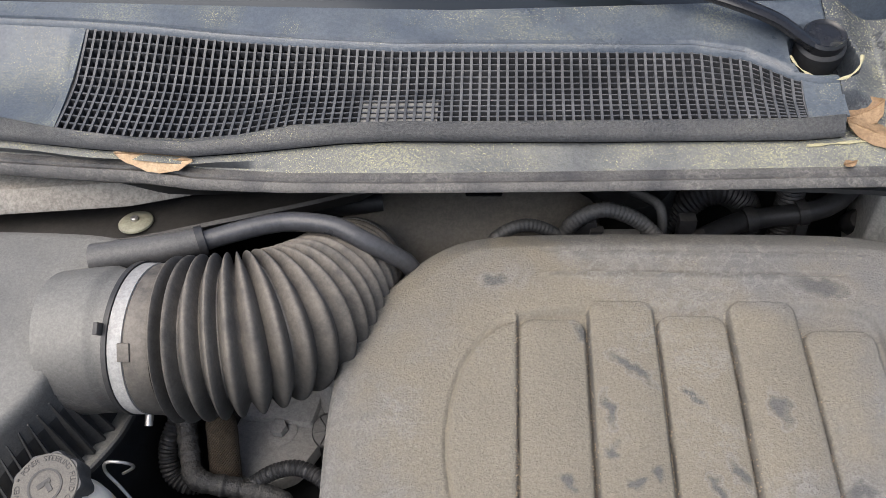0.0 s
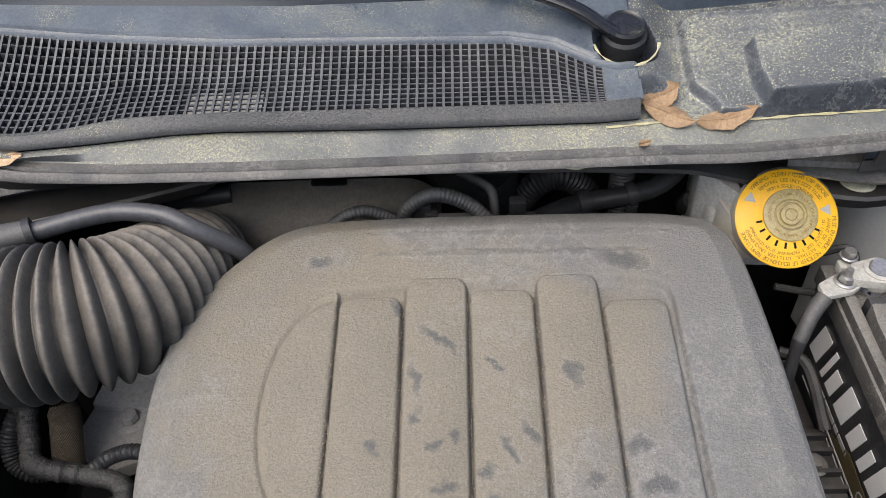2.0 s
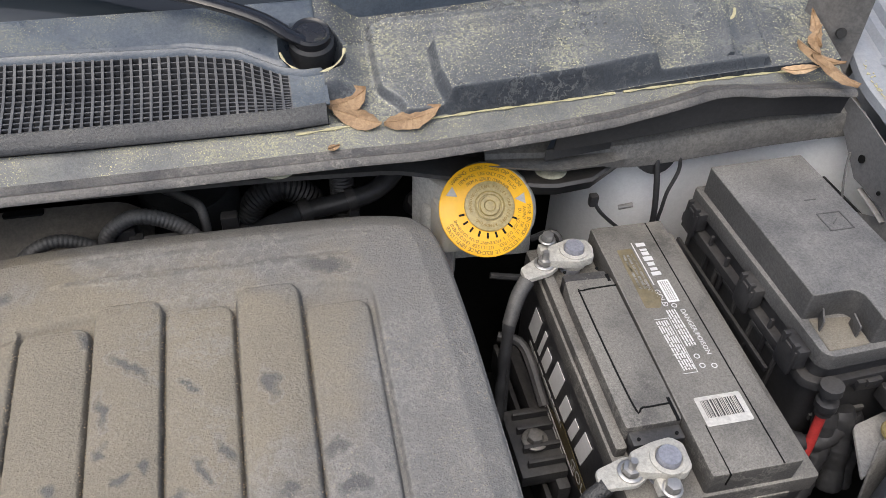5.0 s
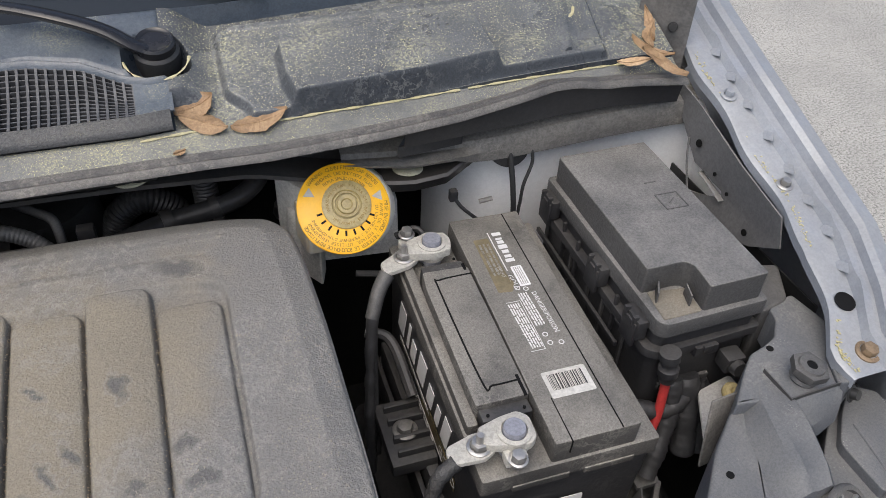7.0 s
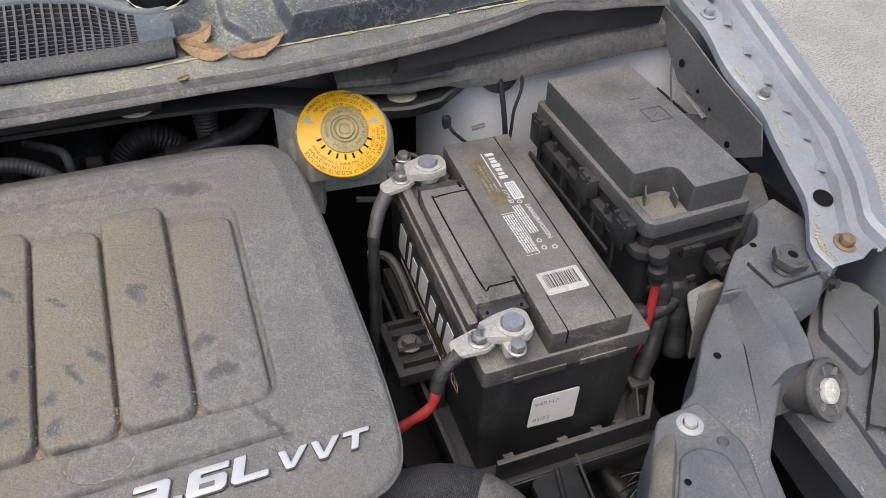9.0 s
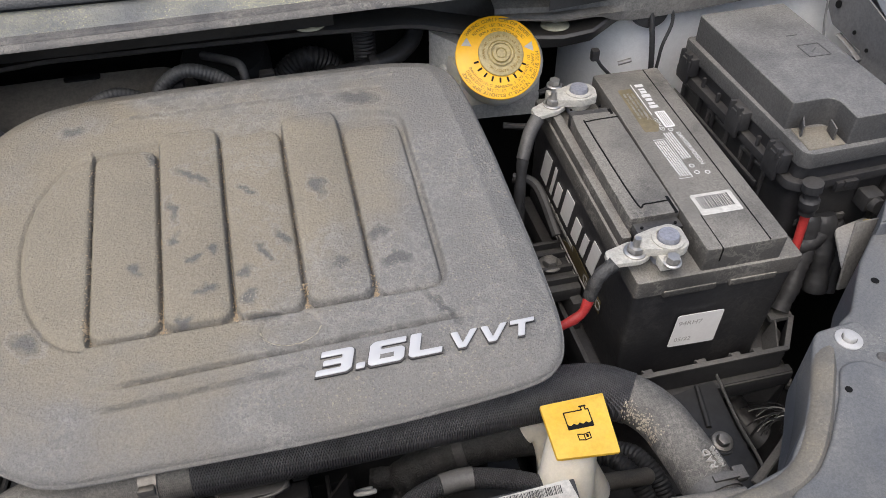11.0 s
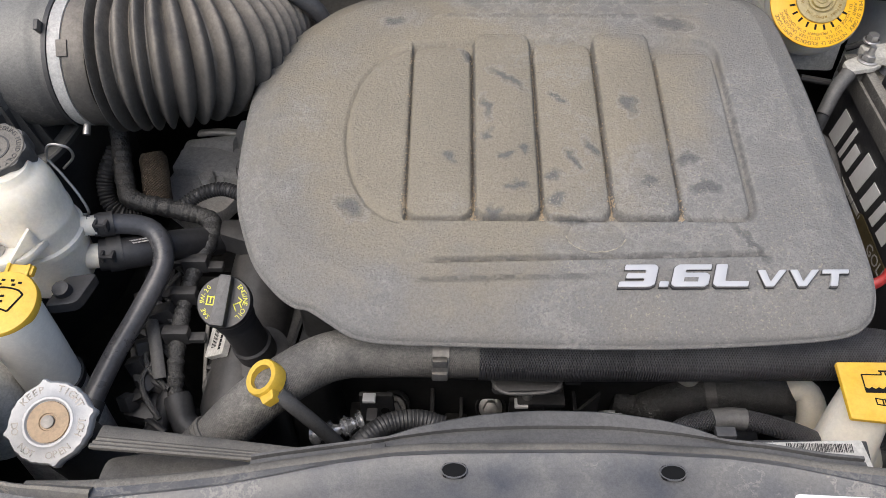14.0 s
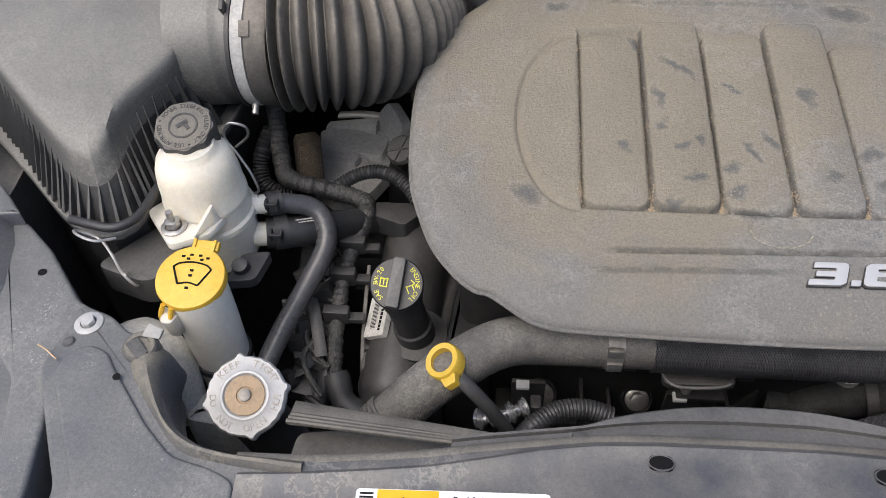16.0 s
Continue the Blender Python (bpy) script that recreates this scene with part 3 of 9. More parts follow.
FRONT = lerp_table([(-0.66, 0.60), (-0.467, 0.558), (-0.395, 0.549), (-0.346, 0.547), (-0.299, 0.551), (-0.248, 0.561), (-0.192, 0.563), (0.20, 0.5635), (0.26, 0.57), (0.80, 0.60)])
BACK = lerp_table([(-0.66, 0.69), (-0.487, 0.677), (-0.419, 0.670), (-0.33, 0.658), (-0.272, 0.652), (-0.161, 0.643), (0.0, 0.639), (0.116, 0.636), (0.161, 0.627), (0.198, 0.606), (0.22, 0.600), (0.80, 0.64)])
REAR = lerp_table([(-0.66, 0.72), (-0.28, 0.701), (-0.109, 0.693), (0.107, 0.695), (0.30, 0.70), (0.80, 0.74)])
slope = lambda y: 1.15 + 0.36 * (y - 0.568)
BEND = 0.007


def grille_z(x, v):
    """Height over the grille: it folds along a line; v runs from front to back."""
    fold = min(1.0, max(0.0, (-0.10 - x) / 0.2))
    return -BEND * (0.5 + 0.6 * fold) * (1 - abs(2 * v - 1) ** 1.4)


cowl = thing("windscreen_cowl", (0.1, 0.60, 1.10), "dark plastic windscreen cowl tinted like reflected sky, with pollen and a long grille", "cowl")
xs = np.linspace(-0.64, 0.80, 190)
thin = lerp_table([(-0.40, 0.0), (-0.22, 1.0), (0.80, 1.0)])
lift = lerp_table([(0.44, 0.0), (0.52, 0.003), (0.58, 0.010), (0.63, 0.017), (0.66, 0.015), (0.70, 0.008), (0.75, 0.007), (0.80, 0.004)])
part("bonnet_seal", thicken(sheet([[(x, LIP(x) + 0.030, 1.102 + 0.006 * thin(x) + lift(x)) for x in xs], [(x, LIP(x) + 0.001, 1.1035 + 0.0055 * thin(x) + lift(x)) for x in xs], [(x, LIP(x) - 0.002, 1.107 + 0.0035 * thin(x) + lift(x)) for x in xs], [(x, LIP(x) - 0.001, 1.112 + 0.0012 * thin(x) + lift(x)) for x in xs],
      [(x, LIP(x) + 0.004, 1.1165 + lift(x)) for x in xs], [(x, LIP(x) + 0.0085, 1.115 + lift(x)) for x in xs], [(x, LIP(x) + 0.010, 1.1175 + lift(x)) for x in xs], [(x, LIP(x) + 0.016, 1.119 + lift(x) * 0.7) for x in xs]]), 0.0015), SEAL, cowl, "weathered rubber seal along the cowl's front edge")
xw = np.linspace(0.46, 0.80, 50)
part("seal_web", thicken(sheet([[(x, LIP(x) + 0.008, 1.111 + lift(x)) for x in xw], [(x, LIP(x) + 0.011, 1.104 + lift(x) * 0.6) for x in xw], [(x, LIP(x) + 0.014, 1.086) for x in xw]]), 0.002), RUBBER, cowl, "dark rubber web under the raised seal")
wob = lambda x: 0.0012 * math.sin(x * 31) + 0.0008 * math.sin(x * 73)
part("ledge", thicken(sheet([[(x, LIP(x) + 0.0145, 1.1165 + lift(x) * 0.7) for x in xs], [(x, LIP(x) + 0.018, 1.1195 + lift(x) * 0.5) for x in xs], [(x, LIP(x) * 0.6 + EDGE(x) * 0.4 + 0.005, 1.1215 + wob(x)) for x in xs],
      [(x, EDGE(x) - 0.013, 1.1275 + wob(x) * 0.5) for x in xs], [(x, EDGE(x) - 0.006, 1.1305) for x in xs]]), 0.002), COWL_EDGE, cowl, "pollen-covered ledge in front of the grille")
xg = [x for x in xs if x < 0.238]
TOP = lambda x: max(FRONT(x), EDGE(x) - 0.001)
ridge = sheet([[(x, EDGE(x) - 0.0020, 1.1285) for x in xg], [(x, EDGE(x) - 0.0055, 1.1335) for x in xg], [(x, EDGE(x) - 0.0098, 1.1345) for x in xg], [(x, EDGE(x) - 0.0100, 1.1375) for x in xg], [(x, EDGE(x) - 0.0080, 1.1415) for x in xg], [(x, EDGE(x) * 0.6 + TOP(x) * 0.4 - 0.0050, 1.1460) for x in xg], [(x, EDGE(x) * 0.4 + TOP(x) * 0.6 - 0.0018, slope(TOP(x)) + 0.0028) for x in xg],
               [(x, TOP(x), slope(TOP(x)) + 0.002) for x in xg], [(x, TOP(x) + 0.0015, slope(TOP(x)) - 0.006) for x in xg]])
part("front_ridge", thicken(ridge, 0.0015), RIDGE, cowl, "rounded ridge along the grille's front")
def well(x, y):
    """Depth of the round recess that holds the wiper pivot."""
    d = math.hypot((x - 0.231) / 0.029, (y - 0.634) / 0.029)
    t = min(1.0, max(0.0, (1.12 - d) / 0.24))
    return 0.034 * t * t * (3 - 2 * t)


xs_, xs = xs, np.linspace(-0.64, 0.80, 420)
dive = lambda x: -0.03 * min(1.0, max(0.0, (x - 0.236) / 0.03))
rear = sheet([[(x, BACK(x) - 0.001, slope(BACK(x)) - 0.006 + dive(x)) for x in xs], [(x, BACK(x), slope(BACK(x)) + 0.001 + dive(x)) for x in xs], [(x, BACK(x) + 0.004, slope(BACK(x)) + 0.005 + dive(x)) for x in xs], [(x, BACK(x) + 0.009, slope(BACK(x)) + 0.003 + dive(x)) for x in xs],
              *[[(x, y, slope(y) + 0.002 - well(x, y) + dive(x)) for x, y in [(x, (BACK(x) + 0.009) * (1 - f) + (REAR(x) - 0.004) * f) for x in xs]] for f in np.linspace(0.04, 0.96, 26)], [(x, REAR(x) - 0.004, slope(REAR(x) - 0.004)) for x in xs], [(x, REAR(x), slope(REAR(x)) - 0.006) for x in xs]])
part("rear_panel", thicken(rear, 0.002), COWL, cowl, "black rear strip below the windscreen, coloured bluish as reflected sky")
xs = xs_
for lo, hi in ((-0.64, -0.478), (0.206, 0.240)):
    xe = np.linspace(lo, hi, 24)
    side = 0.012 if lo < 0 else 0.0
    part("end_panel", thicken(sheet([[(x, FRONT(x) + (BACK(x) - FRONT(x)) * v, slope(FRONT(x) + (BACK(x) - FRONT(x)) * v) + grille_z(x, v) * 0.6 - side * math.sin(v * math.pi) * (x < -0.49)) for x in xe] for v in np.linspace(0, 1.02, 9)]), 0.002), COWL, cowl, "smooth end of the grille")

# the grille: ribs from front to back, rods across them
gx0, gx1, nrib = -0.476, 0.206, 81


def gp(x, v, dz=0.0):
    y = FRONT(x) + 0.002 + (BACK(x) - FRONT(x) - 0.002) * v
    return Vector((x, y, slope(y) + grille_z(x, v) + dz))


def strip(bm, pts, w, h, axis):
    """A rod of square section along pts."""
    off = Vector((w / 2, 0, 0)) if axis == 'y' else Vector((0, w / 2, 0))
    rings = [[bm.verts.new(p + s * off + Vector((0, 0, z))) for s, z in ((-1, 0), (1, 0), (1, -h), (-1, -h))] for p in pts]
    for a, b in zip(rings, rings[1:]):
        for j in range(4):
            bm.faces.new((a[j], a[(j + 1) % 4], b[(j + 1) % 4], b[j]))


for i in range(nrib + 1):
    x = gx0 + (gx1 - gx0) * i / nrib
    rib_ = bmesh.new()
    strip(rib_, [gp(x, v) for v in np.linspace(0, 1, 13)], 0.0025, 0.008, 'y')
    part("grille_rib", rib_, GRILLE, cowl)
nrow = 12
for j in range(nrow + 1):
    v = j / nrow
    rod = bmesh.new()
    strip(rod, [gp(x, v, -0.001) for x in np.linspace(gx0, gx1, 90)], 0.0022, 0.006, 'x')
    part("grille_rod", rod, GRILLE, cowl)
part("grille_block", thicken(sheet([[gp(x, v, -0.0022) for x in np.linspace(-0.19, -0.118, 14)] for v in np.linspace(0.02, 0.37, 6)]), 0.002), AIRLID, cowl, "dusty closed patch of the grille")
part("plenum", thicken(sheet([[(x, FRONT(x) - 0.002, slope(FRONT(x)) - 0.012) for x in np.linspace(-0.49, 0.21, 40)], [(x, FRONT(x) + 0.01, 1.07) for x in np.linspace(-0.49, 0.21, 40)], [(x, BACK(x) - 0.01, 1.075) for x in np.linspace(-0.49, 0.21, 40)],
      [(x, BACK(x) + 0.002, slope(BACK(x)) - 0.014) for x in np.linspace(-0.49, 0.21, 40)]]), 0.002), DARK, cowl, "dark plenum below the grille")

# right-hand part of the cowl, with its raised air box cover
BOX_FRONT = lerp_table([(0.35, 0.566), (0.40, 0.569), (0.476, 0.575), (0.57, 0.588)])
BOX_BACK = lerp_table([(0.35, 0.630), (0.46, 0.643), (0.57, 0.652)])


def right_z(x, y):
    """Stepped surface: a low shoulder, then a long box with sloping sides."""
    def bump(v, a, b, s0, s1):
        lo = min(1, max(0, (v - a) / s0))
        hi = min(1, max(0, (b - v) / s1))
        f = lambda t: t * t * (3 - 2 * t)
        return f(lo) * f(hi)
    base = slope(y) - 0.0215 + 0.023 * bump(x, 0.2, 0.288, 0.01, 0.045) * bump(y, EDGE(x) + 0.012, 0.9, 0.014, 0.01) - 1.3 * well(x, y)
    e = EDGE(x)
    shoulder = 0.0110 * bump(x, 0.285 + 0.02 * bump(y, 0.5, 0.60, 0.02, 0.03), 0.718 + 0.1 * (y - 0.60), 0.010, 0.010) * bump(y, e - 0.0095, 0.676 + 0.03 * (x - 0.3), 0.0045, 0.004)
    top = 0.0180 * bump(x, 0.342 + 0.25 * max(0, 0.59 - y), 0.586 - 0.15 * (y - 0.58), 0.011, 0.011) * bump(y, BOX_FRONT(x) - 0.0060, BOX_BACK(x) + 0.006, 0.0068, 0.009)
    # low ridge and trough towards the far spindle
    spine = 0.0035 * math.exp(-((x - 0.665 - 0.25 * (y - 0.59)) / 0.005) ** 2) - 0.0025 * math.exp(-((x - 0.680 - 0.25 * (y - 0.59)) / 0.008) ** 2)
    back_lip = 0.005 * bump(x, 0.30, 0.66, 0.01, 0.02) * math.exp(-((y - 0.674 - 0.03 * (x - 0.3)) / 0.0035) ** 2)
    return base + shoulder + top + (spine if y > e else 0.0) + back_lip


# Pollen and dust, laid on strongly so the top looks lit and the front shaded.
BOXMAT = surface("pollen_dusted_lit_top_box", (0.022, 0.027, 0.036), (0.040, 0.047, 0.058), 0.27, dust=0.68, dust_colour=(0.185, 0.188, 0.182), patch=1.0, even=0.25, crust=0.3, specks=0.80, speck_colour=(0.60, 0.57, 0.34), bump=0.3, fine=420, speck_scale=640, grain=0.4)
part("air_box_cover", thicken(sheet([[(x, EDGE(x) - 0.0105, 1.118) for x in np.linspace(0.238, 0.80, 380)]] + [[(x, EDGE(x) - 0.010 + (REAR(x) - EDGE(x) + 0.006) * v, right_z(x, EDGE(x) - 0.010 + (REAR(x) - EDGE(x) + 0.006) * v)) for x in np.linspace(0.238, 0.80, 380)] for v in np.linspace(0, 1, 190)]), 0.002), BOXMAT, cowl, "raised plastic box dusted with pollen")
# pollen gathered along the crease
crease = bmesh.new()
for x0, x1 in ((0.205, 0.262), (0.290, 0.53), (0.54, 0.74)):
    pts = [(x, EDGE(x) - 0.0115, 1.1292) for x in np.linspace(x0, x1, 9)]
    crease = join(crease, tube(pts, lambda k, s: 0.0015 + 0.0009 * math.sin(s * 220) * math.sin(s * 61), 8, 0.004, 0.5))
part("pollen_line", crease, POLLEN, cowl, "yellow pollen gathered in the crease")

glass = thicken(sheet([[(x, REAR(x) - 0.002 + d, slope(REAR(x)) - 0.004 + d * 0.52) for x in np.linspace(-0.64, 0.80, 20)] for d in (0, 0.25, 0.55)]), 0.005)
part("windscreen", glass, GLASS, label="dark windscreen glass above the cowl", category="windscreen", kind="structure")

# ---- engine cover ----
OUT = [(-0.152, 0.484), (-0.124, 0.514), (-0.088, 0.5335), (-0.02, 0.5395), (0.09, 0.5415), (0.22, 0.5405), (0.294, 0.5345), (0.319, 0.519), (0.330, 0.488), (0.337, 0.402), (0.340, 0.311), (0.342, 0.238), (0.341, 0.185), (0.337, 0.158), (0.327, 0.143),
       (0.305, 0.134), (0.246, 0.129), (0.161, 0.126), (0.069, 0.126), (-0.012, 0.127), (-0.057, 0.128), (-0.082, 0.132), (-0.100, 0.141), (-0.118, 0.151), (-0.131, 0.154), (-0.147, 0.165), (-0.167, 0.188), (-0.182, 0.221), (-0.194, 0.260), (-0.199, 0.317), (-0.199, 0.371), (-0.193, 0.412), (-0.177, 0.452)]
closed = [(*p, 0) for p in OUT + OUT[:1]]
ring_pts = [Vector((p.x, p.y)) for p in smooth_path(closed, 0.0024)[0][:-1]]
RP = np.array([(p.x, p.y) for p in ring_pts])
COVER_Z = lerp_table([(0.08, 0.930), (0.125, 0.962), (0.15, 0.974), (0.17, 0.982), (0.23, 0.995), (0.37, 1.021), (0.43, 1.031), (0.48, 1.039), (0.52, 1.043), (0.56, 1.044)])
cz_y = np.linspace(0.08, 0.58, 200)
cz_v = np.convolve(np.pad([COVER_Z(y) for y in cz_y], 8, mode='edge'), np.ones(17) / 17, 'valid')
GROOVES = (-0.045, 0.0145, 0.0735, 0.1335, 0.1925)


def sstep(a, b, v):
    t = np.clip((v - a) / (b - a), 0, 1)
    return t * t * (3 - 2 * t)


def cover_height(x, y):
    z = np.interp(y, cz_y, cz_v)
    d = np.full(x.shape, 9.0)
    for i in range(len(RP)):
        d = np.minimum(d, np.hypot(x - RP[i, 0], y - RP[i, 1]))
    # sloping border, then a small rounded rim
    wide = 0.036 - 0.010 * sstep(0.17, 0.24, y)
    slant = np.clip((wide - d) / wide, 0, 1)
    soft = np.where(slant < 0.08, slant ** 2 / 0.16, slant - 0.04)
    rim_r = np.clip(d / 0.0045, 0, 1)
    z = z - (0.0105 - 0.0028 * sstep(0.24, 0.17, y)) * soft - 0.0012 * (1 - np.sqrt(1 - (1 - rim_r) ** 2))
    # recess with its six pillowed ribs
    left = -0.045 - 0.056 * np.sqrt(np.clip(1 - ((y - 0.325) / 0.102) ** 2, 0, 1))
    tops = [0.437, 0.4355, 0.4535, 0.4405, 0.4545, 0.4285]
    edges = [None, *GROOVES, 0.2525]
    inner = np.zeros(x.shape)
    rim = np.interp(x, [-0.06, -0.045, -0.02, 0.02, 0.08, 0.14, 0.20, 0.235, 0.26], [0.436, 0.440, 0.4435, 0.4475, 0.449, 0.4515, 0.4525, 0.450, 0.444])
    recess = sstep(0, 0.0024, x + 0.0462) * sstep(0, 0.004, 0.2588 - x) * sstep(0, 0.006, y - 0.2215) * sstep(-0.003, 0.008, rim - y)
    corner = np.hypot(np.clip(x - 0.236, 0, 1), np.clip(np.maximum(0.243 - y, y - 0.4285), 0, 1))
    recess = recess * np.where((x > 0.236) & ((y < 0.243) | (y > 0.4285)), sstep(0, 0.008, 0.0240 - corner), 1)
    for k in range(6):
        hi = edges[k + 1]
        if k == 0:
            continue
        lo, bot, top = edges[k], 0.2262, tops[k]
        rad = 0.013
        qx = np.abs(x - (lo + hi) / 2) - ((hi - lo) / 2 - 0.0007) + rad
        qy = np.abs(y - (bot + top) / 2) - (top - bot) / 2 + rad
        sd = np.hypot(np.clip(qx, 0, 9), np.clip(qy, 0, 9)) + np.minimum(np.maximum(qx, qy), 0) - rad
        lip = np.clip(-sd / 0.0034, 0, 1)
        belly = np.clip(-sd / 0.027, 0, 1)
        shape = 0.70 * np.sqrt(1 - (1 - lip) ** 2) + 0.30 * belly * (2 - belly)
        tall = (None, 0.0100, 0.0130, 0.0104, 0.0132, 0.0086)[k]
        # the tall ribs run out over the rim of the recess
        inner = np.maximum(inner, shape * tall)
    z = z + np.maximum(-0.0078 * recess, inner - 0.0084)
    # pressed crease of the half-round field
    oval = np.sqrt(((x + 0.045) / 0.057) ** 2 + ((y - 0.3275) / 0.1045) ** 2)
    z = z - 0.0024 * np.exp(-((oval - 1) / 0.030) ** 2) * sstep(0, 0.004, -0.0445 - x) + 0.0012 * np.clip((1 - oval) / 0.10, 0, 1) * sstep(0, 0.006, -0.0440 - x)
    # round moulding scar under the ribs
    ring = np.hypot((x - 0.117) / 0.0245, (y - 0.2085) / 0.0155)
    z = z - 0.0011 * np.exp(-((ring - 1) / 0.06) ** 2) * (recess < 0.5) - 0.0009 * (ring < 1) * (recess < 0.5)
    # pressed lines along the back and the front
    for ly, x0, x1, h in ((0.5085, -0.03, 0.27, -0.0012), (0.5035, -0.02, 0.27, 0.0014), (0.4845, 0.0, 0.25, -0.0014), (0.4795, -0.03, 0.20, 0.0016), (0.189, -0.03, 0.27, -0.0018), (0.171, -0.045, 0.13, 0.0016)):
        yy = ly - 0.010 * (x - 0.1) if ly > 0.3 else ly + 0.03 * (x - 0.1)
        z = z + 2.7 * h * np.exp(-((y - yy) / 0.0016) ** 2) * sstep(0, 0.02, x - x0) * sstep(0, 0.02, x1 - x)
    z = z + 0.0018 * sstep(-0.0012, 0.0012, y - 0.189 - 0.03 * (x - 0.1)) * sstep(0, 0.05, x + 0.09) * sstep(0, 0.05, 0.30 - x)
    return z


cover = thing("engine_cover", (0.07, 0.33, 0.95), "large dusty black plastic engine cover with six raised ribs", "engine cover")
cxy = np.array([0.07, 0.33])
NR = 190
fr = np.linspace(0, 1, NR + 1)[1:] ** 0.92
GX = np.concatenate([[cxy[0]], (cxy[0] + (RP[:, 0] - cxy[0])[None, :] * fr[:, None]).ravel()])
GY = np.concatenate([[cxy[1]], (cxy[1] + (RP[:, 1] - cxy[1])[None, :] * fr[:, None]).ravel()])
GZ = cover_height(GX, GY)
verts = list(zip(GX.tolist(), GY.tolist(), GZ.tolist()))
nring = len(RP)
faces = [(0, 1 + i, 1 + (i + 1) % nring) for i in range(nring)]
for r in range(NR - 1):
    a, b = 1 + r * nring, 1 + (r + 1) * nring
    faces += [(a + i, b + i, b + (i + 1) % nring, a + (i + 1) % nring) for i in range(nring)]
last = 1 + (NR - 1) * nring
for drop, inset in ((0.0012, -0.0008), (0.0024, -0.0012), (0.0030, -0.0028), (0.0046, -0.0031), (0.0056, -0.0010), (0.0058, 0.012)):
    base = len(verts)
    for i in range(nring):
        px, py = RP[i]
        d = np.array([px - cxy[0], py - cxy[1]])
        d = d / np.hypot(*d)
        verts.append((px - d[0] * inset, py - d[1] * inset, GZ[last + i] - drop))
    faces += [(last + i, base + i, base + (i + 1) % nring, last + (i + 1) % nring) for i in range(nring)]
    last_z = last
    last = base
    GZ = np.concatenate([GZ, np.array([GZ[last_z + i] for i in range(nring)])])
me = bpy.data.meshes.new("shell")
me.from_pydata([(x - 0.07, y - 0.33, z - 0.95) for x, y, z in verts], [], faces)
bm = bmesh.new()
bm.from_mesh(me)
bpy.data.meshes.remove(me)
bmesh.ops.translate(bm, vec=(0.07, 0.33, 0.95), verts=bm.verts[:])
part("shell", bm, COVER, cover, angle=60)
# raised badge: square-cut slanted characters
GLYPHS = {"3": [[(0, 0), (0.86, 0), (1, 0.12), (1, 0.88), (0.9, 1), (0.06, 1), (0.06, 0.76), (0.68, 0.76), (0.68, 0.61), (0.16, 0.61), (0.16, 0.39), (0.68, 0.39), (0.68, 0.24), (0, 0.24)]],
          ".": [[(0, 0), (1, 0), (1, 1), (0, 1)]],
          "6": [[(0.10, 0), (0.90, 0), (1, 0.12), (1, 0.50), (0.9, 0.62), (0.32, 0.62), (0.32, 0.76), (1.0, 0.76), (1.0, 1), (0.12, 1), (0, 0.88), (0, 0.12)], [(0.32, 0.22), (0.70, 0.22), (0.70, 0.40), (0.32, 0.40)]],
          "L": [[(0.12, 0), (1, 0), (1, 0.24), (0.33, 0.24), (0.33, 1), (0, 1), (0, 0.12)]],
          "V": [[(0.36, 0), (0.64, 0), (1, 1), (0.74, 1), (0.5, 0.28), (0.26, 1), (0, 1)]],
          "T": [[(0.36, 0), (0.64, 0), (0.64, 0.76), (1, 0.76), (1, 1), (0, 1), (0, 0.76), (0.36, 0.76)]]}
for ch, x, w, h in (("3", 0.1300, 0.0290, 0.0205), (".", 0.1625, 0.0075, 0.0050), ("6", 0.1720, 0.0300, 0.0205), ("L", 0.2055, 0.0285, 0.0205), ("V", 0.2395, 0.0235, 0.0150), ("V", 0.2655, 0.0235, 0.0150), ("T", 0.2915, 0.0215, 0.0150)):
    y0 = 0.1610 + 0.012 * (x - 0.13)
    m = Matrix.Translation((x, y0, COVER_Z(y0) + 0.0004)) @ pose(0, 0, 0, 13.5, 0, 0.8)
    outer = [(u * w + v * h * 0.34, v * h) for u, v in GLYPHS[ch][0]]
    gx, gy = sum(u for u, v in outer) / len(outer), sum(v for u, v in outer) / len(outer)
    # Larger black backing, shifted down, stands in for the letter's shadowed sides.
    part("badge_shadow", prism([(gx + (u - gx) * 1.05, gy + (v - gy) * 1.07 - 0.0005) for u, v in outer], 0.0, 0.0022, 0, m), PLASTIC, cover, "black backing drawn as the shadow edge of a badge character")
    glyph = prism(rounded(outer, 0.0011, 2), 0.0, 0.0032, 0.0005, m)
    part("badge_character", glyph, CHROME, cover, "raised bright silver character", angle=30)
    for hole in GLYPHS[ch][1:]:
        part("badge_gap", prism([(u * w + v * h * 0.34, v * h) for u, v in hole], 0.0028, 0.0036, 0, m), COVER, cover)

arc = []
for i in range(26):
    a = math.radians(178 + 170 * i / 25)
    ax, ay = 0.117 + (0.0245 + 0.0008 * math.sin(i * 2.1)) * math.cos(a), 0.2085 + (0.0155 + 0.0006 * math.sin(i * 1.7)) * math.sin(a)
    arc.append((ax, ay, float(cover_height(np.array([ax]), np.array([ay]))[0]) + 0.0003))
part("dried_edge", tube(arc, lambda k, s: 0.0007 + 0.0004 * math.sin(s * 900) * math.sin(s * 310), 6, 0.0015, 0.6), FLAKES, cover, "pale dried rim round a moulding scar")

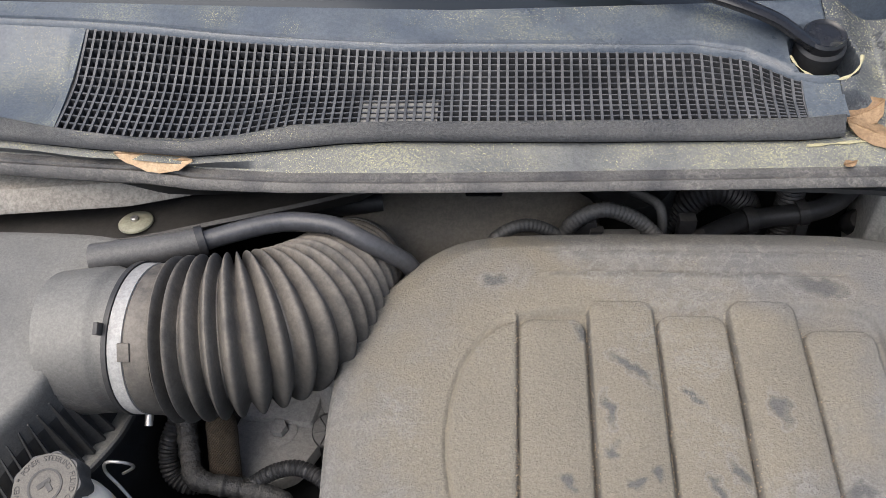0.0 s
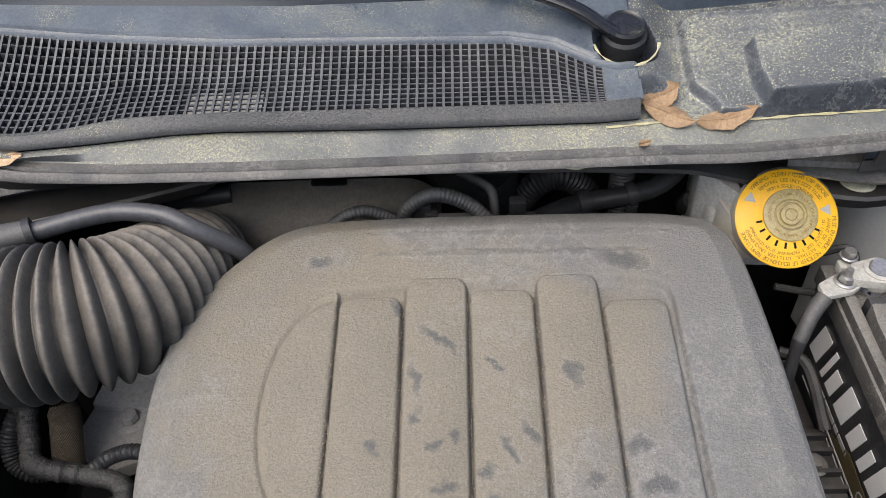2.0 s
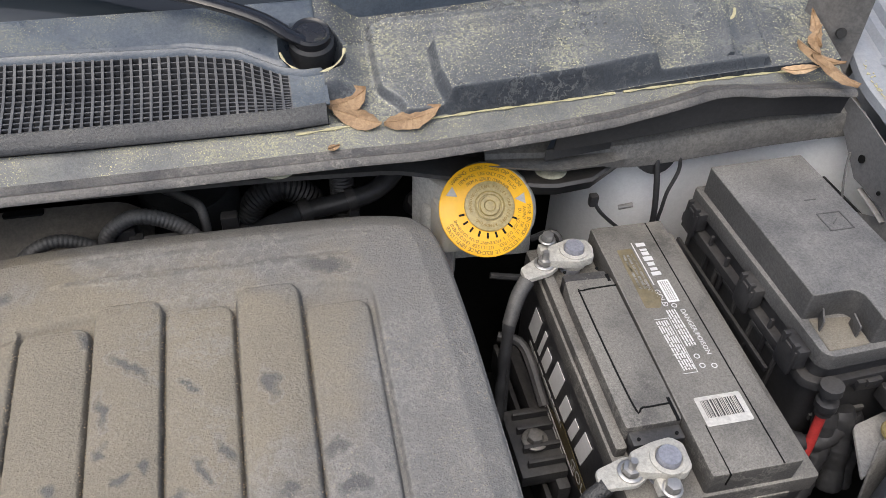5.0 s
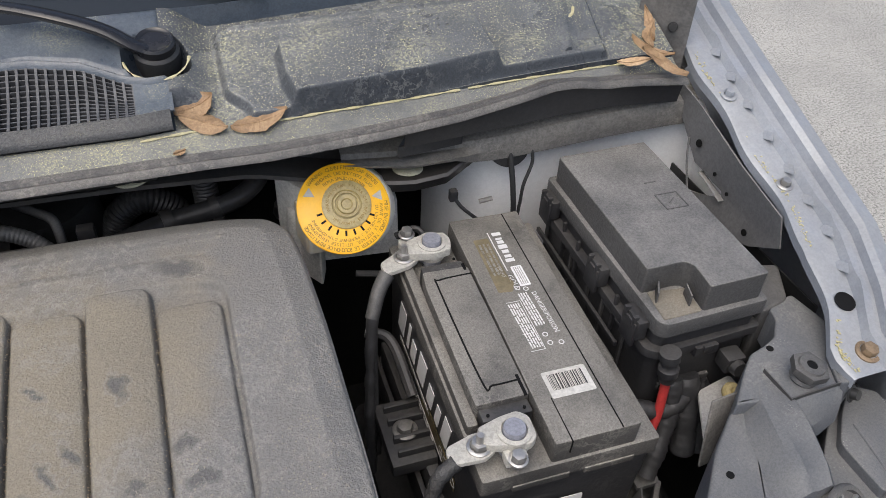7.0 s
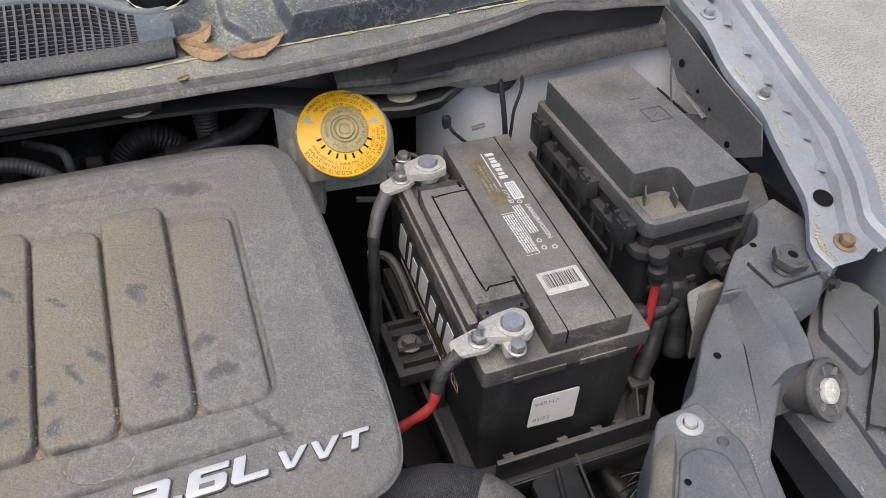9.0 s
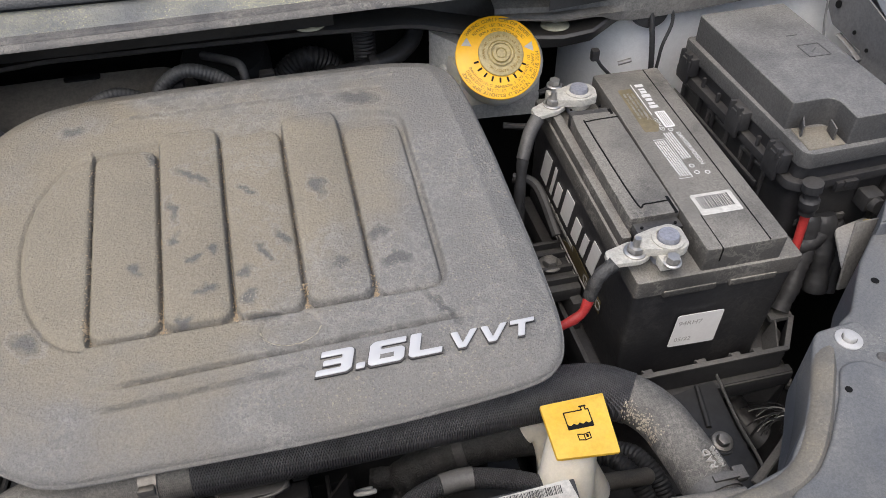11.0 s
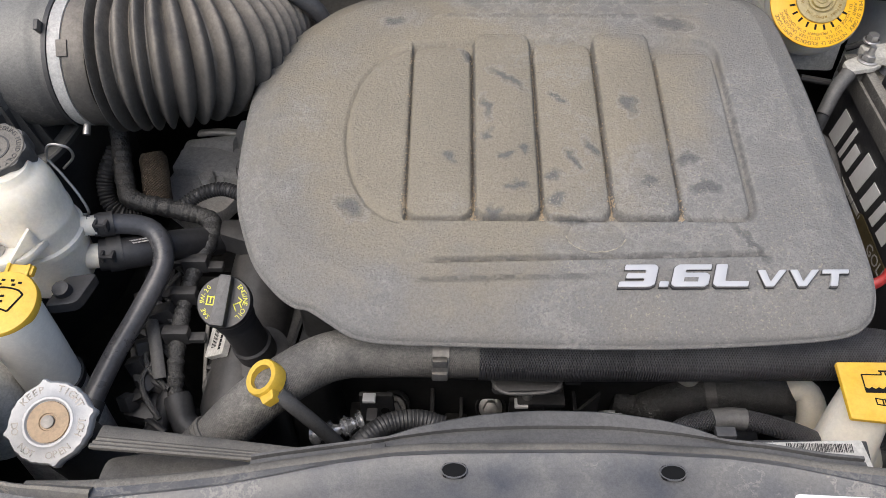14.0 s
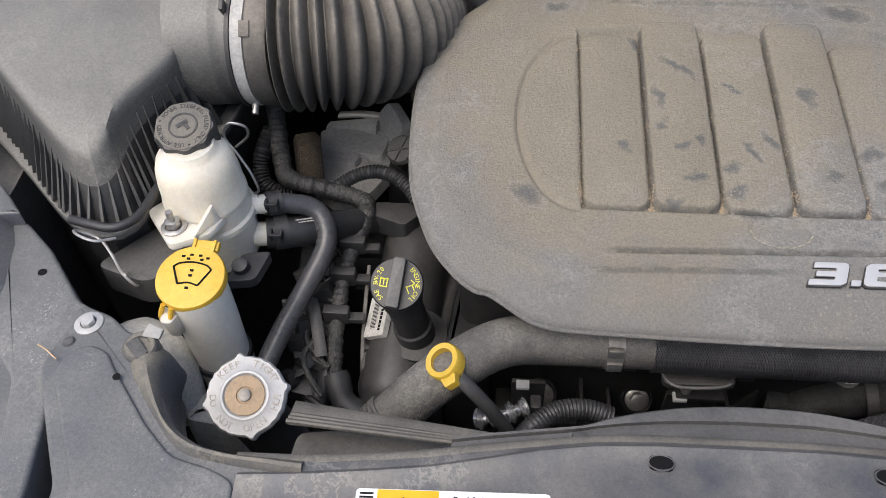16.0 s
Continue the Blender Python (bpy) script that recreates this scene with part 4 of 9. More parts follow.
# sand caught in the grooves
rng = random.Random(12)
gv, gf = [], []
for gx in GROOVES:
    for i in range(230):
        y = rng.uniform(0.229, 0.43) if rng.random() < 0.8 else rng.uniform(0.229, 0.250)
        x = gx + rng.gauss(0, 0.0011)
        r = rng.uniform(0.0004, 0.0011) * (1.5 if y < 0.25 else 1)
        z = float(cover_height(np.array([x]), np.array([y]))[0])
        k = len(gv)
        for dx, dy, dz in ((1, 0, 0), (-0.5, 0.9, 0), (-0.5, -0.9, 0), (0, 0, 1.0), (0.2, 0.1, -0.6)):
            gv.append((x + dx * r * rng.uniform(0.7, 1.3), y + dy * r * rng.uniform(0.7, 1.3), z + dz * r))
        gf += [(k, k + 1, k + 3), (k + 1, k + 2, k + 3), (k + 2, k, k + 3), (k, k + 4, k + 1), (k + 1, k + 4, k + 2), (k + 2, k + 4, k)]
me = bpy.data.meshes.new("sand")
me.from_pydata(gv, [], gf)
bm = bmesh.new()
bm.from_mesh(me)
bpy.data.meshes.remove(me)
part("sand", bm, surface("tan_sand", (0.34, 0.26, 0.17), (0.46, 0.37, 0.26), 0.9, big=900, bump=0.0), label="tan grains of sand caught in the cover's grooves", category="sand", kind="stuff")

# engine under the cover
engine = thing("engine", (0.07, 0.35, 0.45), "dark greasy engine block below the cover", "engine")
part("block", prism(rounded([(-0.15, 0.205), (0.30, 0.205), (0.30, 0.50), (-0.12, 0.50), (-0.15, 0.42)], 0.02), 0.45, 0.93, 0.01), DARK, engine)
part("head", box((0.08, 0.235, 0.62), (0.52, 0.10, 0.12), 0.01), DARK, engine)

# ---- intake duct ----
duct = thing("intake_duct", (-0.27, 0.43, 0.96), "dusty black ribbed rubber intake duct with a steel clamp", "air duct")
AXIS = [(-0.337, 0.396, 1.043), (-0.305, 0.399, 1.043), (-0.272, 0.408, 1.040), (-0.245, 0.427, 1.034), (-0.227, 0.457, 1.025), (-0.216, 0.491, 1.013), (-0.211, 0.523, 0.998), (-0.208, 0.550, 0.980)]


def fins(k, s):
    """Rounded folds that grow smaller and closer towards the throttle."""
    n = 20.0 * k ** 0.96
    crest = 0.5 * abs(math.sin(math.pi * n)) ** 0.8 + 0.5 * (0.5 - 0.5 * math.cos(2 * math.pi * n))
    size = 0.0148 * (1 - 0.50 * k)
    return 0.0560 + 0.003 * math.sin(min(1, k * 1.6) * math.pi) + size * crest - 0.013 * k * k


part("bellows", tube(AXIS, fins, 72, 0.0009), BELLOWS, duct, "ribbed rubber bellows", angle=50)
mx = axes((-0.337, 0.396, 1.043), (-1, 0.03, 0))
part("cuff", lathe([(0.056, -0.006), (0.0625, -0.006), (0.0645, -0.002), (0.0645, 0.013), (0.0628, 0.015), (0.062, 0.030), (0.056, 0.030)], mx, 64), BELLOWS, duct)
part("clamp_band", lathe([(0.0628, 0.015), (0.0646, 0.0152), (0.0646, 0.0265), (0.0628, 0.0268)], mx, 64), CAST, duct, "bright steel clamp band")
part("clamp_screw", tube([(-0.358, 0.350, 1.000), (-0.358, 0.341, 0.993)], 0.0035, 10, 0.003), STEEL, duct)
part("clamp_tab", box((0, 0, 0), (0.010, 0.015, 0.004), 0.001, axes((-0.351, 0.347, 1.084), (0, -0.76, 0.64), (0, 0.64, 0.76))), BELLOWS, duct)
ma = axes((-0.2105, 0.534, 0.992), (0.08, 0.88, -0.47))
part("end_collar", lathe([(0.038, -0.010), (0.0505, -0.009), (0.0530, -0.005), (0.0530, 0.006), (0.0505, 0.010), (0.040, 0.012)], ma, 56), BELLOWS, duct, "smooth dusty collar at the throttle")
part("collar_band", lathe([(0.0525, -0.003), (0.0540, -0.003), (0.0540, 0.003), (0.0525, 0.003)], ma, 56), PLASTIC_DUSTY, duct)

# ---- air filter box ----
air = thing("air_filter_box", (-0.50, 0.36, 0.90), "dusty black plastic air filter box with ribbed sides", "air filter box")
top_out = [(-0.463, 0.221), (-0.453, 0.232), (-0.452, 0.258), (-0.446, 0.280), (-0.432, 0.302), (-0.417, 0.330), (-0.415, 0.370), (-0.412, 0.455), (-0.422, 0.490), (-0.66, 0.492), (-0.68, 0.46), (-0.640, 0.375), (-0.573, 0.305), (-0.520, 0.255), (-0.483, 0.225)]
rim_out = [(-0.462, 0.202), (-0.447, 0.208), (-0.438, 0.230), (-0.436, 0.262), (-0.430, 0.295), (-0.412, 0.330), (-0.402, 0.370), (-0.398, 0.475), (-0.405, 0.505), (-0.72, 0.505), (-0.72, 0.46), (-0.645, 0.360), (-0.572, 0.289), (-0.512, 0.228), (-0.478, 0.204)]


def even(poly, n):
    p, _ = smooth_path([(*q, 0) for q in poly + poly[:1]], 0.004)
    idx = np.linspace(0, len(p) - 1, n + 1)[:-1]
    return [p[int(round(i))] for i in idx]


T, R = even(top_out, 96), even(rim_out, 96)
air_top = lambda y: float(np.interp(y, [0.215, 0.24, 0.27, 0.30, 0.36, 0.45, 0.50], [1.030, 1.042, 1.052, 1.062, 1.072, 1.079, 1.080]))
c = Vector((-0.52, 0.40, 0))
rows = []
for f in (0.0, 0.35, 0.7, 0.88, 0.95):
    rows.append([(c.x + (p.x - c.x) * f, c.y + (p.y - c.y) * f, air_top(c.y + (p.y - c.y) * f) + 0.006 * (1 - f)) for p in T + T[:1]])
rows.append([(c.x + (p.x - c.x) * 0.985, c.y + (p.y - c.y) * 0.985, air_top(p.y) - 0.004) for p in T + T[:1]])
rows.append([(p.x, p.y, air_top(p.y) - 0.012) for p in T + T[:1]])
for g in (0.3, 0.65, 1.0):
    rows.append([(p.x * (1 - g) + q.x * g, p.y * (1 - g) + q.y * g, (air_top(p.y) - 0.012) * (1 - g) + 0.972 * g) for p, q in zip(T + T[:1], R + R[:1])])
part("lid", sheet(rows[:8]), AIRLID, air, angle=50)
part("lid_side", sheet(rows[7:]), PLASTIC, air, "black ribbed side of the lid", angle=50)
part("rim", tube([(p.x, p.y, 0.968) for p in R + R[:1]], 0.005, 8, 0.006), PLASTIC, air)
part("body", prism([(p.x, p.y) for p in R[::3]], 0.74, 0.966, 0.0), PLASTIC, air)
grow = lambda p, d: (p.x + (p.x - c.x) / math.hypot(p.x - c.x, p.y - c.y) * d, p.y + (p.y - c.y) / math.hypot(p.x - c.x, p.y - c.y) * d)
part("flange", sheet([[(*grow(p, -0.006), 0.9735) for p in R + R[:1]], [(*grow(p, 0.012), 0.9725) for p in R + R[:1]], [(*grow(p, 0.0135), 0.9705) for p in R + R[:1]], [(*grow(p, 0.0130), 0.9645) for p in R + R[:1]], [(*grow(p, -0.004), 0.9640) for p in R + R[:1]]]), AIRLID, air, "flat dusty flange of the lid")


def rib(px, py, qx, qy, z):
    """One tapered stiffening gusset down the lid's side: thin above, broad at its foot."""
    d = Vector((qx - px, qy - py, 0))
    d = d.normalized() if d.length > 1e-6 else Vector((0, -1, 0))
    t = Vector((-d.y, d.x, 0))
    o = Vector((qx, qy, 0)) + d * 0.008
    prof = [(Vector((px, py, z - 0.020)) - d * 0.004, 0.0005), (Vector((px, py, z - 0.020)) + d * 0.002, 0.0005), (Vector((o.x, o.y, 0.974)), 0.0017), (Vector((qx, qy, 0.974)) - d * 0.01, 0.0017)]
    bm = bmesh.new()
    a, b = [bm.verts.new(p + t * w) for p, w in prof], [bm.verts.new(p - t * w) for p, w in prof]
    bm.faces.new(a)
    bm.faces.new(b[::-1])
    for i in range(4):
        bm.faces.new((a[i], b[i], b[(i + 1) % 4], a[(i + 1) % 4]))
    return bm


for i in range(96):
    p, q = T[i], R[i]
    if p.y < 0.345 or (p.x < -0.6 and p.y < 0.47):
        part("rib", rib(p.x, p.y, q.x, q.y, air_top(p.y)), PLASTIC_DUSTY, air)
part("drain_hose", tube([(-0.490, 0.198, 0.982), (-0.471, 0.191, 0.985), (-0.446, 0.187, 0.985), (-0.430, 0.201, 0.985), (-0.426, 0.223, 0.985), (-0.424, 0.246, 0.983), (-0.412, 0.270, 0.972)], 0.0042, 14), RUBBER, label="thin black hose lying along the filter box flange", category="hose")
snout = tube([(-0.428, 0.394, 1.038), (-0.40, 0.396, 1.041), (-0.364, 0.397, 1.043)], lambda k, s: 0.0630 - 0.0025 * (k > 0.72), 48, 0.004)
part("outlet", snout, AIRLID, air)
part("outlet_ring", lathe([(0.056, 0.027), (0.0660, 0.027), (0.0660, 0.031), (0.056, 0.031)], mx, 64), PLASTIC, air)
part("outlet_clip", box((0, 0, 0), (0.004, 0.010, 0.02), 0.001, axes((-0.370, 0.360, 1.096), (0, -0.6, 0.8))), PLASTIC, air)
wire = [(-0.440, 0.176, 0.984), (-0.452, 0.166, 0.990), (-0.468, 0.170, 0.992), (-0.478, 0.182, 0.985), (-0.462, 0.184, 0.974), (-0.448, 0.172, 0.968), (-0.440, 0.163, 0.955), (-0.430, 0.158, 0.945), (-0.432, 0.166, 0.936), (-0.440, 0.170, 0.944), (-0.436, 0.160, 0.955)]
part("wire_clip", tube(wire, 0.0013, 8, 0.003), STEEL, air, "bent spring wire clip")
wire2 = [(-0.368, 0.300, 0.985), (-0.352, 0.296, 1.002), (-0.350, 0.290, 1.018), (-0.364, 0.288, 1.022), (-0.372, 0.290, 1.005), (-0.362, 0.284, 0.992), (-0.350, 0.276, 0.975), (-0.345, 0.272, 0.955), (-0.355, 0.274, 0.950)]
part("wire_clip", tube(wire2, 0.0013, 8, 0.003), STEEL, air, "bent spring wire clip")


# ---- battery on its tray ----
BT = Matrix.Translation((0.436, 0.2185, 0.955)) @ pose(0, 0, 0, 2.4, 0, -0.4)


def bprism(poly, z0, z1, bevel=0.002, taper=1.0):
    return prism(poly, z0, z1, bevel, BT, taper)


def bbox(x0, x1, y0, y1, z0, z1, bevel=0.002):
    return box(((x0 + x1) / 2, (y0 + y1) / 2, (z0 + z1) / 2), (x1 - x0, y1 - y0, z1 - z0), bevel, BT)


battery = thing("car_battery", tuple(BT @ Vector((0.087, 0.155, -0.172))), "black car battery with a dusty lid and white printed labels", "battery")
bcase = part("case", bprism(rect(0.0865, 0.156, 0.164, 0.303, 0.006), -0.172, -0.02, 0.0, 1.018), BATTERY, battery)
part("flange", join(bprism(rounded([(0, 0), (0.174, 0.0), (0.174, 0.312), (0.0, 0.312)], 0.004), -0.022, -0.001, 0.003), bbox(0.03, 0.085, -0.0015, 0.004, -0.026, -0.018, 0.001), bbox(0.10, 0.15, -0.0015, 0.004, -0.026, -0.018, 0.001)), BATTERY_TOP, battery)
blid = part("lid", bprism(rounded([(0.066, 0.003), (0.148, 0.003), (0.151, 0.006), (0.151, 0.306), (0.068, 0.306), (0.068, 0.240), (0.066, 0.07)], 0.003), -0.004, 0.0265, 0.003), BATTERY_TOP, battery, "dusty raised lid")
deck = rounded([(0.013, 0.060), (0.066, 0.060), (0.066, 0.234), (0.016, 0.236), (0.013, 0.21)], 0.004)
bdeck = part("deck", bprism(deck, -0.004, 0.0255, 0.003), BATTERY_TOP, battery, "dusty middle deck")
part("side_step", bprism(rounded([(0.003, 0.05), (0.014, 0.05), (0.014, 0.262), (0.003, 0.262)], 0.003), -0.004, 0.011, 0.002), BATTERY_TOP, battery)
part("vent_block", bbox(0.016, 0.064, 0.046, 0.061, -0.002, 0.019, 0.002), BATTERY, battery)
part("vent_block", bbox(0.018, 0.064, 0.235, 0.248, -0.002, 0.021, 0.002), BATTERY, battery)
seam = [(0.060, 0.078), (0.036, 0.078), (0.028, 0.084), (0.026, 0.21), (0.030, 0.220), (0.066, 0.222)]
part("handle_groove", tube([tuple(BT @ Vector((x, y, 0.0252))) for x, y in seam], 0.0011, 8, 0.003), INK_AND_GAPS, bdeck)
part("lid_seam", join(bbox(0.1305, 0.1318, 0.004, 0.304, 0.0255, 0.0268, 0), bbox(0.0812, 0.0822, 0.002, 0.05, 0.01, 0.0268, 0)), INK_AND_GAPS, blid)
part("groove", bbox(0.060, 0.063, 0.060, 0.084, 0.0245, 0.0258, 0), INK_AND_GAPS, bdeck)
part("groove", bbox(0.060, 0.063, 0.228, 0.238, 0.0245, 0.0258, 0), INK_AND_GAPS, bdeck)
# Vent holes are black discs; their inner darkness is only colour.
for y in (0.047, 0.248):
    for x in (0.022, 0.057):
        part("vent_hole", lathe([(0, 0.0200), (0.0016, 0.0200), (0.0016, 0.0212), (0, 0.0212)], BT @ pose(x, y + 0.004, 0), 10), INK_AND_GAPS, battery)
lid_m = BT @ pose(0, 0, 0.0267)
# printed lid: gold field, wordmark drawn as plain blocks, warning field, bar code label
part("gold_field", prism(rounded([(0.083, 0.186), (0.098, 0.184), (0.104, 0.196), (0.101, 0.208), (0.101, 0.268), (0.084, 0.268)], 0.002), 0, 0.0002, 0, lid_m), GOLD_TOP, blid, "faded gold print")
for i, (dy, w) in enumerate(((0.0, 0.005), (0.008, 0.003), (0.0135, 0.005), (0.021, 0.006), (0.029, 0.005), (0.0365, 0.004), (0.043, 0.005))):
    part("wordmark_block", box((0.1125, 0.272 - dy, 0.0002), (0.010 if i in (0, 3, 6) else 0.0075, w, 0.0003), 0, lid_m), WHITEINK, blid)
part("wordmark_line", box((0.1035, 0.245, 0.0002), (0.0012, 0.062, 0.0003), 0, lid_m), WHITEINK, blid)
part("small_print", bars(lid_m @ pose(0.093, 0.235, 0, 0, 0, -90), 0.05, 0.014, 3, 3), GREYINK, blid)
part("grade_print", letters("GOLD", 0.0085, lid_m @ pose(0.1035, 0.196, 0.0001, 0, 0, -86), 0.0001), WHITEINK, blid)
part("size_print", letters("94RH7", 0.0062, lid_m @ pose(0.0965, 0.214, 0.0001, 0, 0, -86), 0.0001), WHITEINK, blid)
part("warning_sticker", prism(rect(0.1145, 0.204, 0.012, 0.030, 0.001), 0, 0.0003, 0, lid_m), PAPER, blid, "small white sticker")
part("sticker_print", bars(lid_m @ pose(0.1145, 0.204, 0.0004, 0, 0, -90), 0.026, 0.009, 4, 5), GREYINK, blid)
part("danger_print", letters("DANGER/POISON", 0.0072, lid_m @ pose(0.119, 0.150, 0.0001, 0, 0, -88), 0.0001), WHITEINK, blid)
part("danger_text", bars(lid_m @ pose(0.107, 0.157, 0.0, 0, 0, -88), 0.046, 0.011, 4, 8), WHITEINK, blid)
part("danger_block", bars(lid_m @ pose(0.0925, 0.138, 0.0, 0, 0, -88), 0.060, 0.013, 5, 9), WHITEINK, blid)
for x, y in ((0.1125, 0.1845), (0.103, 0.1885), (0.1185, 0.1085), (0.107, 0.1215), (0.1075, 0.1105)):
    part("warning_sign", lathe([(0.0020, 0.0), (0.0029, 0.0), (0.0029, 0.0002), (0.0020, 0.0002)], lid_m @ pose(x, y, 0), 3 if y > 0.187 else 18), WHITEINK, blid)
for y in (0.1045, 0.1265, 0.1700):
    part("print_rule", box((0.0925, y, 0.0002), (0.0150, 0.0005, 0.0003), 0, lid_m), WHITEINK, blid)
part("print_rule", box((0.1000, 0.137, 0.0002), (0.0005, 0.066, 0.0003), 0, lid_m), WHITEINK, blid)
part("barcode_label", prism(rect(0.105, 0.063, 0.044, 0.030, 0.002), 0, 0.0003, 0, lid_m @ pose(0, 0, 0.0001, 0, 0, 0)), GREYWHITE, blid, "white bar code label")
code = bmesh.new()
rng = random.Random(4)
x = 0.0875
while x < 0.1225:
    w = rng.choice((0.0004, 0.0008, 0.0012))
    code = join(code, box((x, 0.065, 0.0005), (w, 0.018, 0.0002), 0, lid_m))
    x += w + rng.choice((0.0006, 0.0010))
part("barcode", code, DARK, blid)
# left face: big wordmark as plain slanted blocks, gold swoosh
face = BT @ Matrix(((0, 0, -1, 0.0026), (-1, 0, 0, 0.3), (0, 1, 0, -0.172), (0, 0, 0, 1)))
u = 0.028
for i, (w, h) in enumerate(((0.028, 0.046), (0.009, 0.046), (0.020, 0.034), (0.030, 0.046), (0.022, 0.034), (0.015, 0.034), (0.024, 0.046))):
    # slanted plain strokes of the wordmark's size
    slant_ = lambda a, b, lo, hi: prism([(a + 0.22 * (lo - 0.085), lo), (b + 0.22 * (lo - 0.085), lo), (b + 0.22 * (hi - 0.085), hi), (a + 0.22 * (hi - 0.085), hi)], -0.0002, 0.0006, 0, face)
    part("face_wordmark", slant_(u, u + w * 0.80, 0.085, 0.085 + h), WHITEINK, bcase)
    u += w + 0.006
part("face_small_print", bars(face @ pose(0.095, 0.072, 0.0), 0.115, 0.007, 1, 12, 0.0008, 0.8), GREYINK, bcase)
part("face_line", join(bbox(0.0015, 0.0026, 0.10, 0.25, -0.119, -0.117, 0), bbox(0.0015, 0.0026, 0.13, 0.26, -0.126, -0.1245, 0)), GREYINK, bcase)
part("face_gold", prism([(0.120, 0.058), (0.238, 0.056), (0.238, 0.074), (0.155, 0.079)], -0.0002, 0.0007, 0, face), GOLD, bcase)
part("face_grade", letters("GOLD", 0.019, face @ pose(0.214, 0.065, 0.0008), 0.0002), GREYINK, bcase)
# front face label
fm = BT @ pose(0.081, -0.0005, -0.087, 90, 0, 0) @ pose(0, 0, 0, 0, 0, -2)
part("front_label", prism(rounded([(-0.0265, -0.0245), (0.0265, -0.0250), (0.0245, 0.0255), (-0.0265, 0.0250)], 0.003), 0, 0.0006, 0, fm), PAPER, bcase, "white paper label")
part("label_print", join(letters("94RH7", 0.0095, fm @ pose(-0.010, 0.012, 0.0007), 0.0001), letters("05/22", 0.0085, fm @ pose(-0.012, -0.014, 0.0007), 0.0001)), GREYINK, bcase)


def post_clamp(px, py, front):
    """Battery terminal: lead post, cast clamp, strap and bolts."""
    t = thing("battery_terminal", tuple(BT @ Vector((px, py, 0.0))), "cast lead battery clamp bolted round its post", "terminal", "battery terminals")
    m = BT @ pose(px, py, 0.0)
    part("post", lathe([(0, 0), (0.0115, 0), (0.0105, 0.032), (0.0095, 0.034), (0, 0.034)], m, 28), POST, t, "grey lead post")
    s = -1 if front else 1
    if front:
        body = rounded([(-0.030, -0.006), (-0.020, -0.010), (0.010, -0.016), (0.018, -0.010), (0.019, 0.012), (0.010, 0.020), (-0.008, 0.018), (-0.030, 0.012)], 0.004)
    else:
        body = rounded([(-0.030, -0.012), (0.0, -0.018), (0.018, -0.014), (0.022, 0.002), (0.018, 0.014), (-0.006, 0.016), (-0.026, 0.010)], 0.004)
    part("clamp", prism(body, 0.018, 0.0275, 0.002, m), LEAD, t)
    part("collar", lathe([(0.0115, 0.010), (0.0155, 0.011), (0.0155, 0.029), (0.0118, 0.030)], m, 28), LEAD, t)
    strap = [(-0.062, -0.012), (-0.030, -0.014), (-0.018, -0.008), (-0.018, 0.010), (-0.032, 0.014), (-0.060, 0.006)] if front else [(-0.058, -0.026), (-0.030, -0.020), (-0.018, -0.012), (-0.018, 0.006), (-0.036, 0.006), (-0.060, -0.008)]
    part("strap", prism(rounded(strap, 0.004), 0.013, 0.018, 0.0015, m), LEAD, t)
    bx, by = (-0.032, -0.001) if front else (-0.033, -0.006)
    part("stud", lathe([(0.0035, 0.018), (0.0035, 0.034), (0.003, 0.036), (0, 0.036)], m @ pose(bx, by, 0), 12), STEEL, t)
    part("nut", bolt(tuple(m @ Vector((bx, by, 0.018))), BT.to_3x3() @ Vector((0, 0, 1)), 0.0075, 0.011, 0.006), STEEL, t)
    b2 = (-0.004, -0.022, 0.014) if front else (-0.022, 0.022, 0.020)
    part("pinch_block", box((b2[0], b2[1] * 0.75, 0.014), (0.020, 0.012, 0.012), 0.002, m), LEAD, t)
    part("pinch_bolt", bolt(tuple(m @ Vector((b2[0], b2[1], b2[2] + 0.004))), BT.to_3x3() @ Vector((0, 0, 1)), 0.0065, 0.009, 0.007), STEEL, t)
    return t


post_clamp(0.036, 0.0255, True)
post_clamp(0.039, 0.276, False)
cable = thing("battery_cable", (0.40, 0.22, 0.86), "red battery cable with a grey shrink sleeve", "cable")
part("lug_sleeve", tube([tuple(BT @ Vector(v)) for v in ((-0.018, 0.018, 0.014), (-0.034, 0.014, 0.002), (-0.042, 0.010, -0.020))], lambda k, s: 0.0075 - 0.001 * k + 0.0003 * math.sin(s * 500), 14, 0.002), TAPE, cable)
part("sleeve", tube([tuple(BT @ Vector(v)) for v in ((-0.041, 0.010, -0.016), (-0.050, 0.004, -0.035), (-0.075, 0.003, -0.050), (-0.11, 0.006, -0.075), (-0.15, 0.01, -0.12))], lambda k, s: 0.0054 + 0.0005 * math.sin(s * 260), 14, flat=0.8), RED, cable, "red sleeve")
cable = thing("battery_cable", (0.40, 0.45, 0.86), "black battery cable running down beside the engine cover", "cable")
part("lug_sleeve", tube([tuple(BT @ Vector(v)) for v in ((-0.016, 0.256, 0.012), (-0.028, 0.245, 0.000), (-0.040, 0.228, -0.022))], lambda k, s: 0.0085 - 0.001 * k, 14), PLASTIC_DUSTY, cable)
part("sleeve", tube([tuple(BT @ Vector(v)) for v in ((-0.038, 0.232, -0.018), (-0.046, 0.212, -0.065), (-0.052, 0.190, -0.130), (-0.055, 0.17, -0.22))], wrapped(0.0056, 0.008, 0.0004), 12), RUBBER, cable)
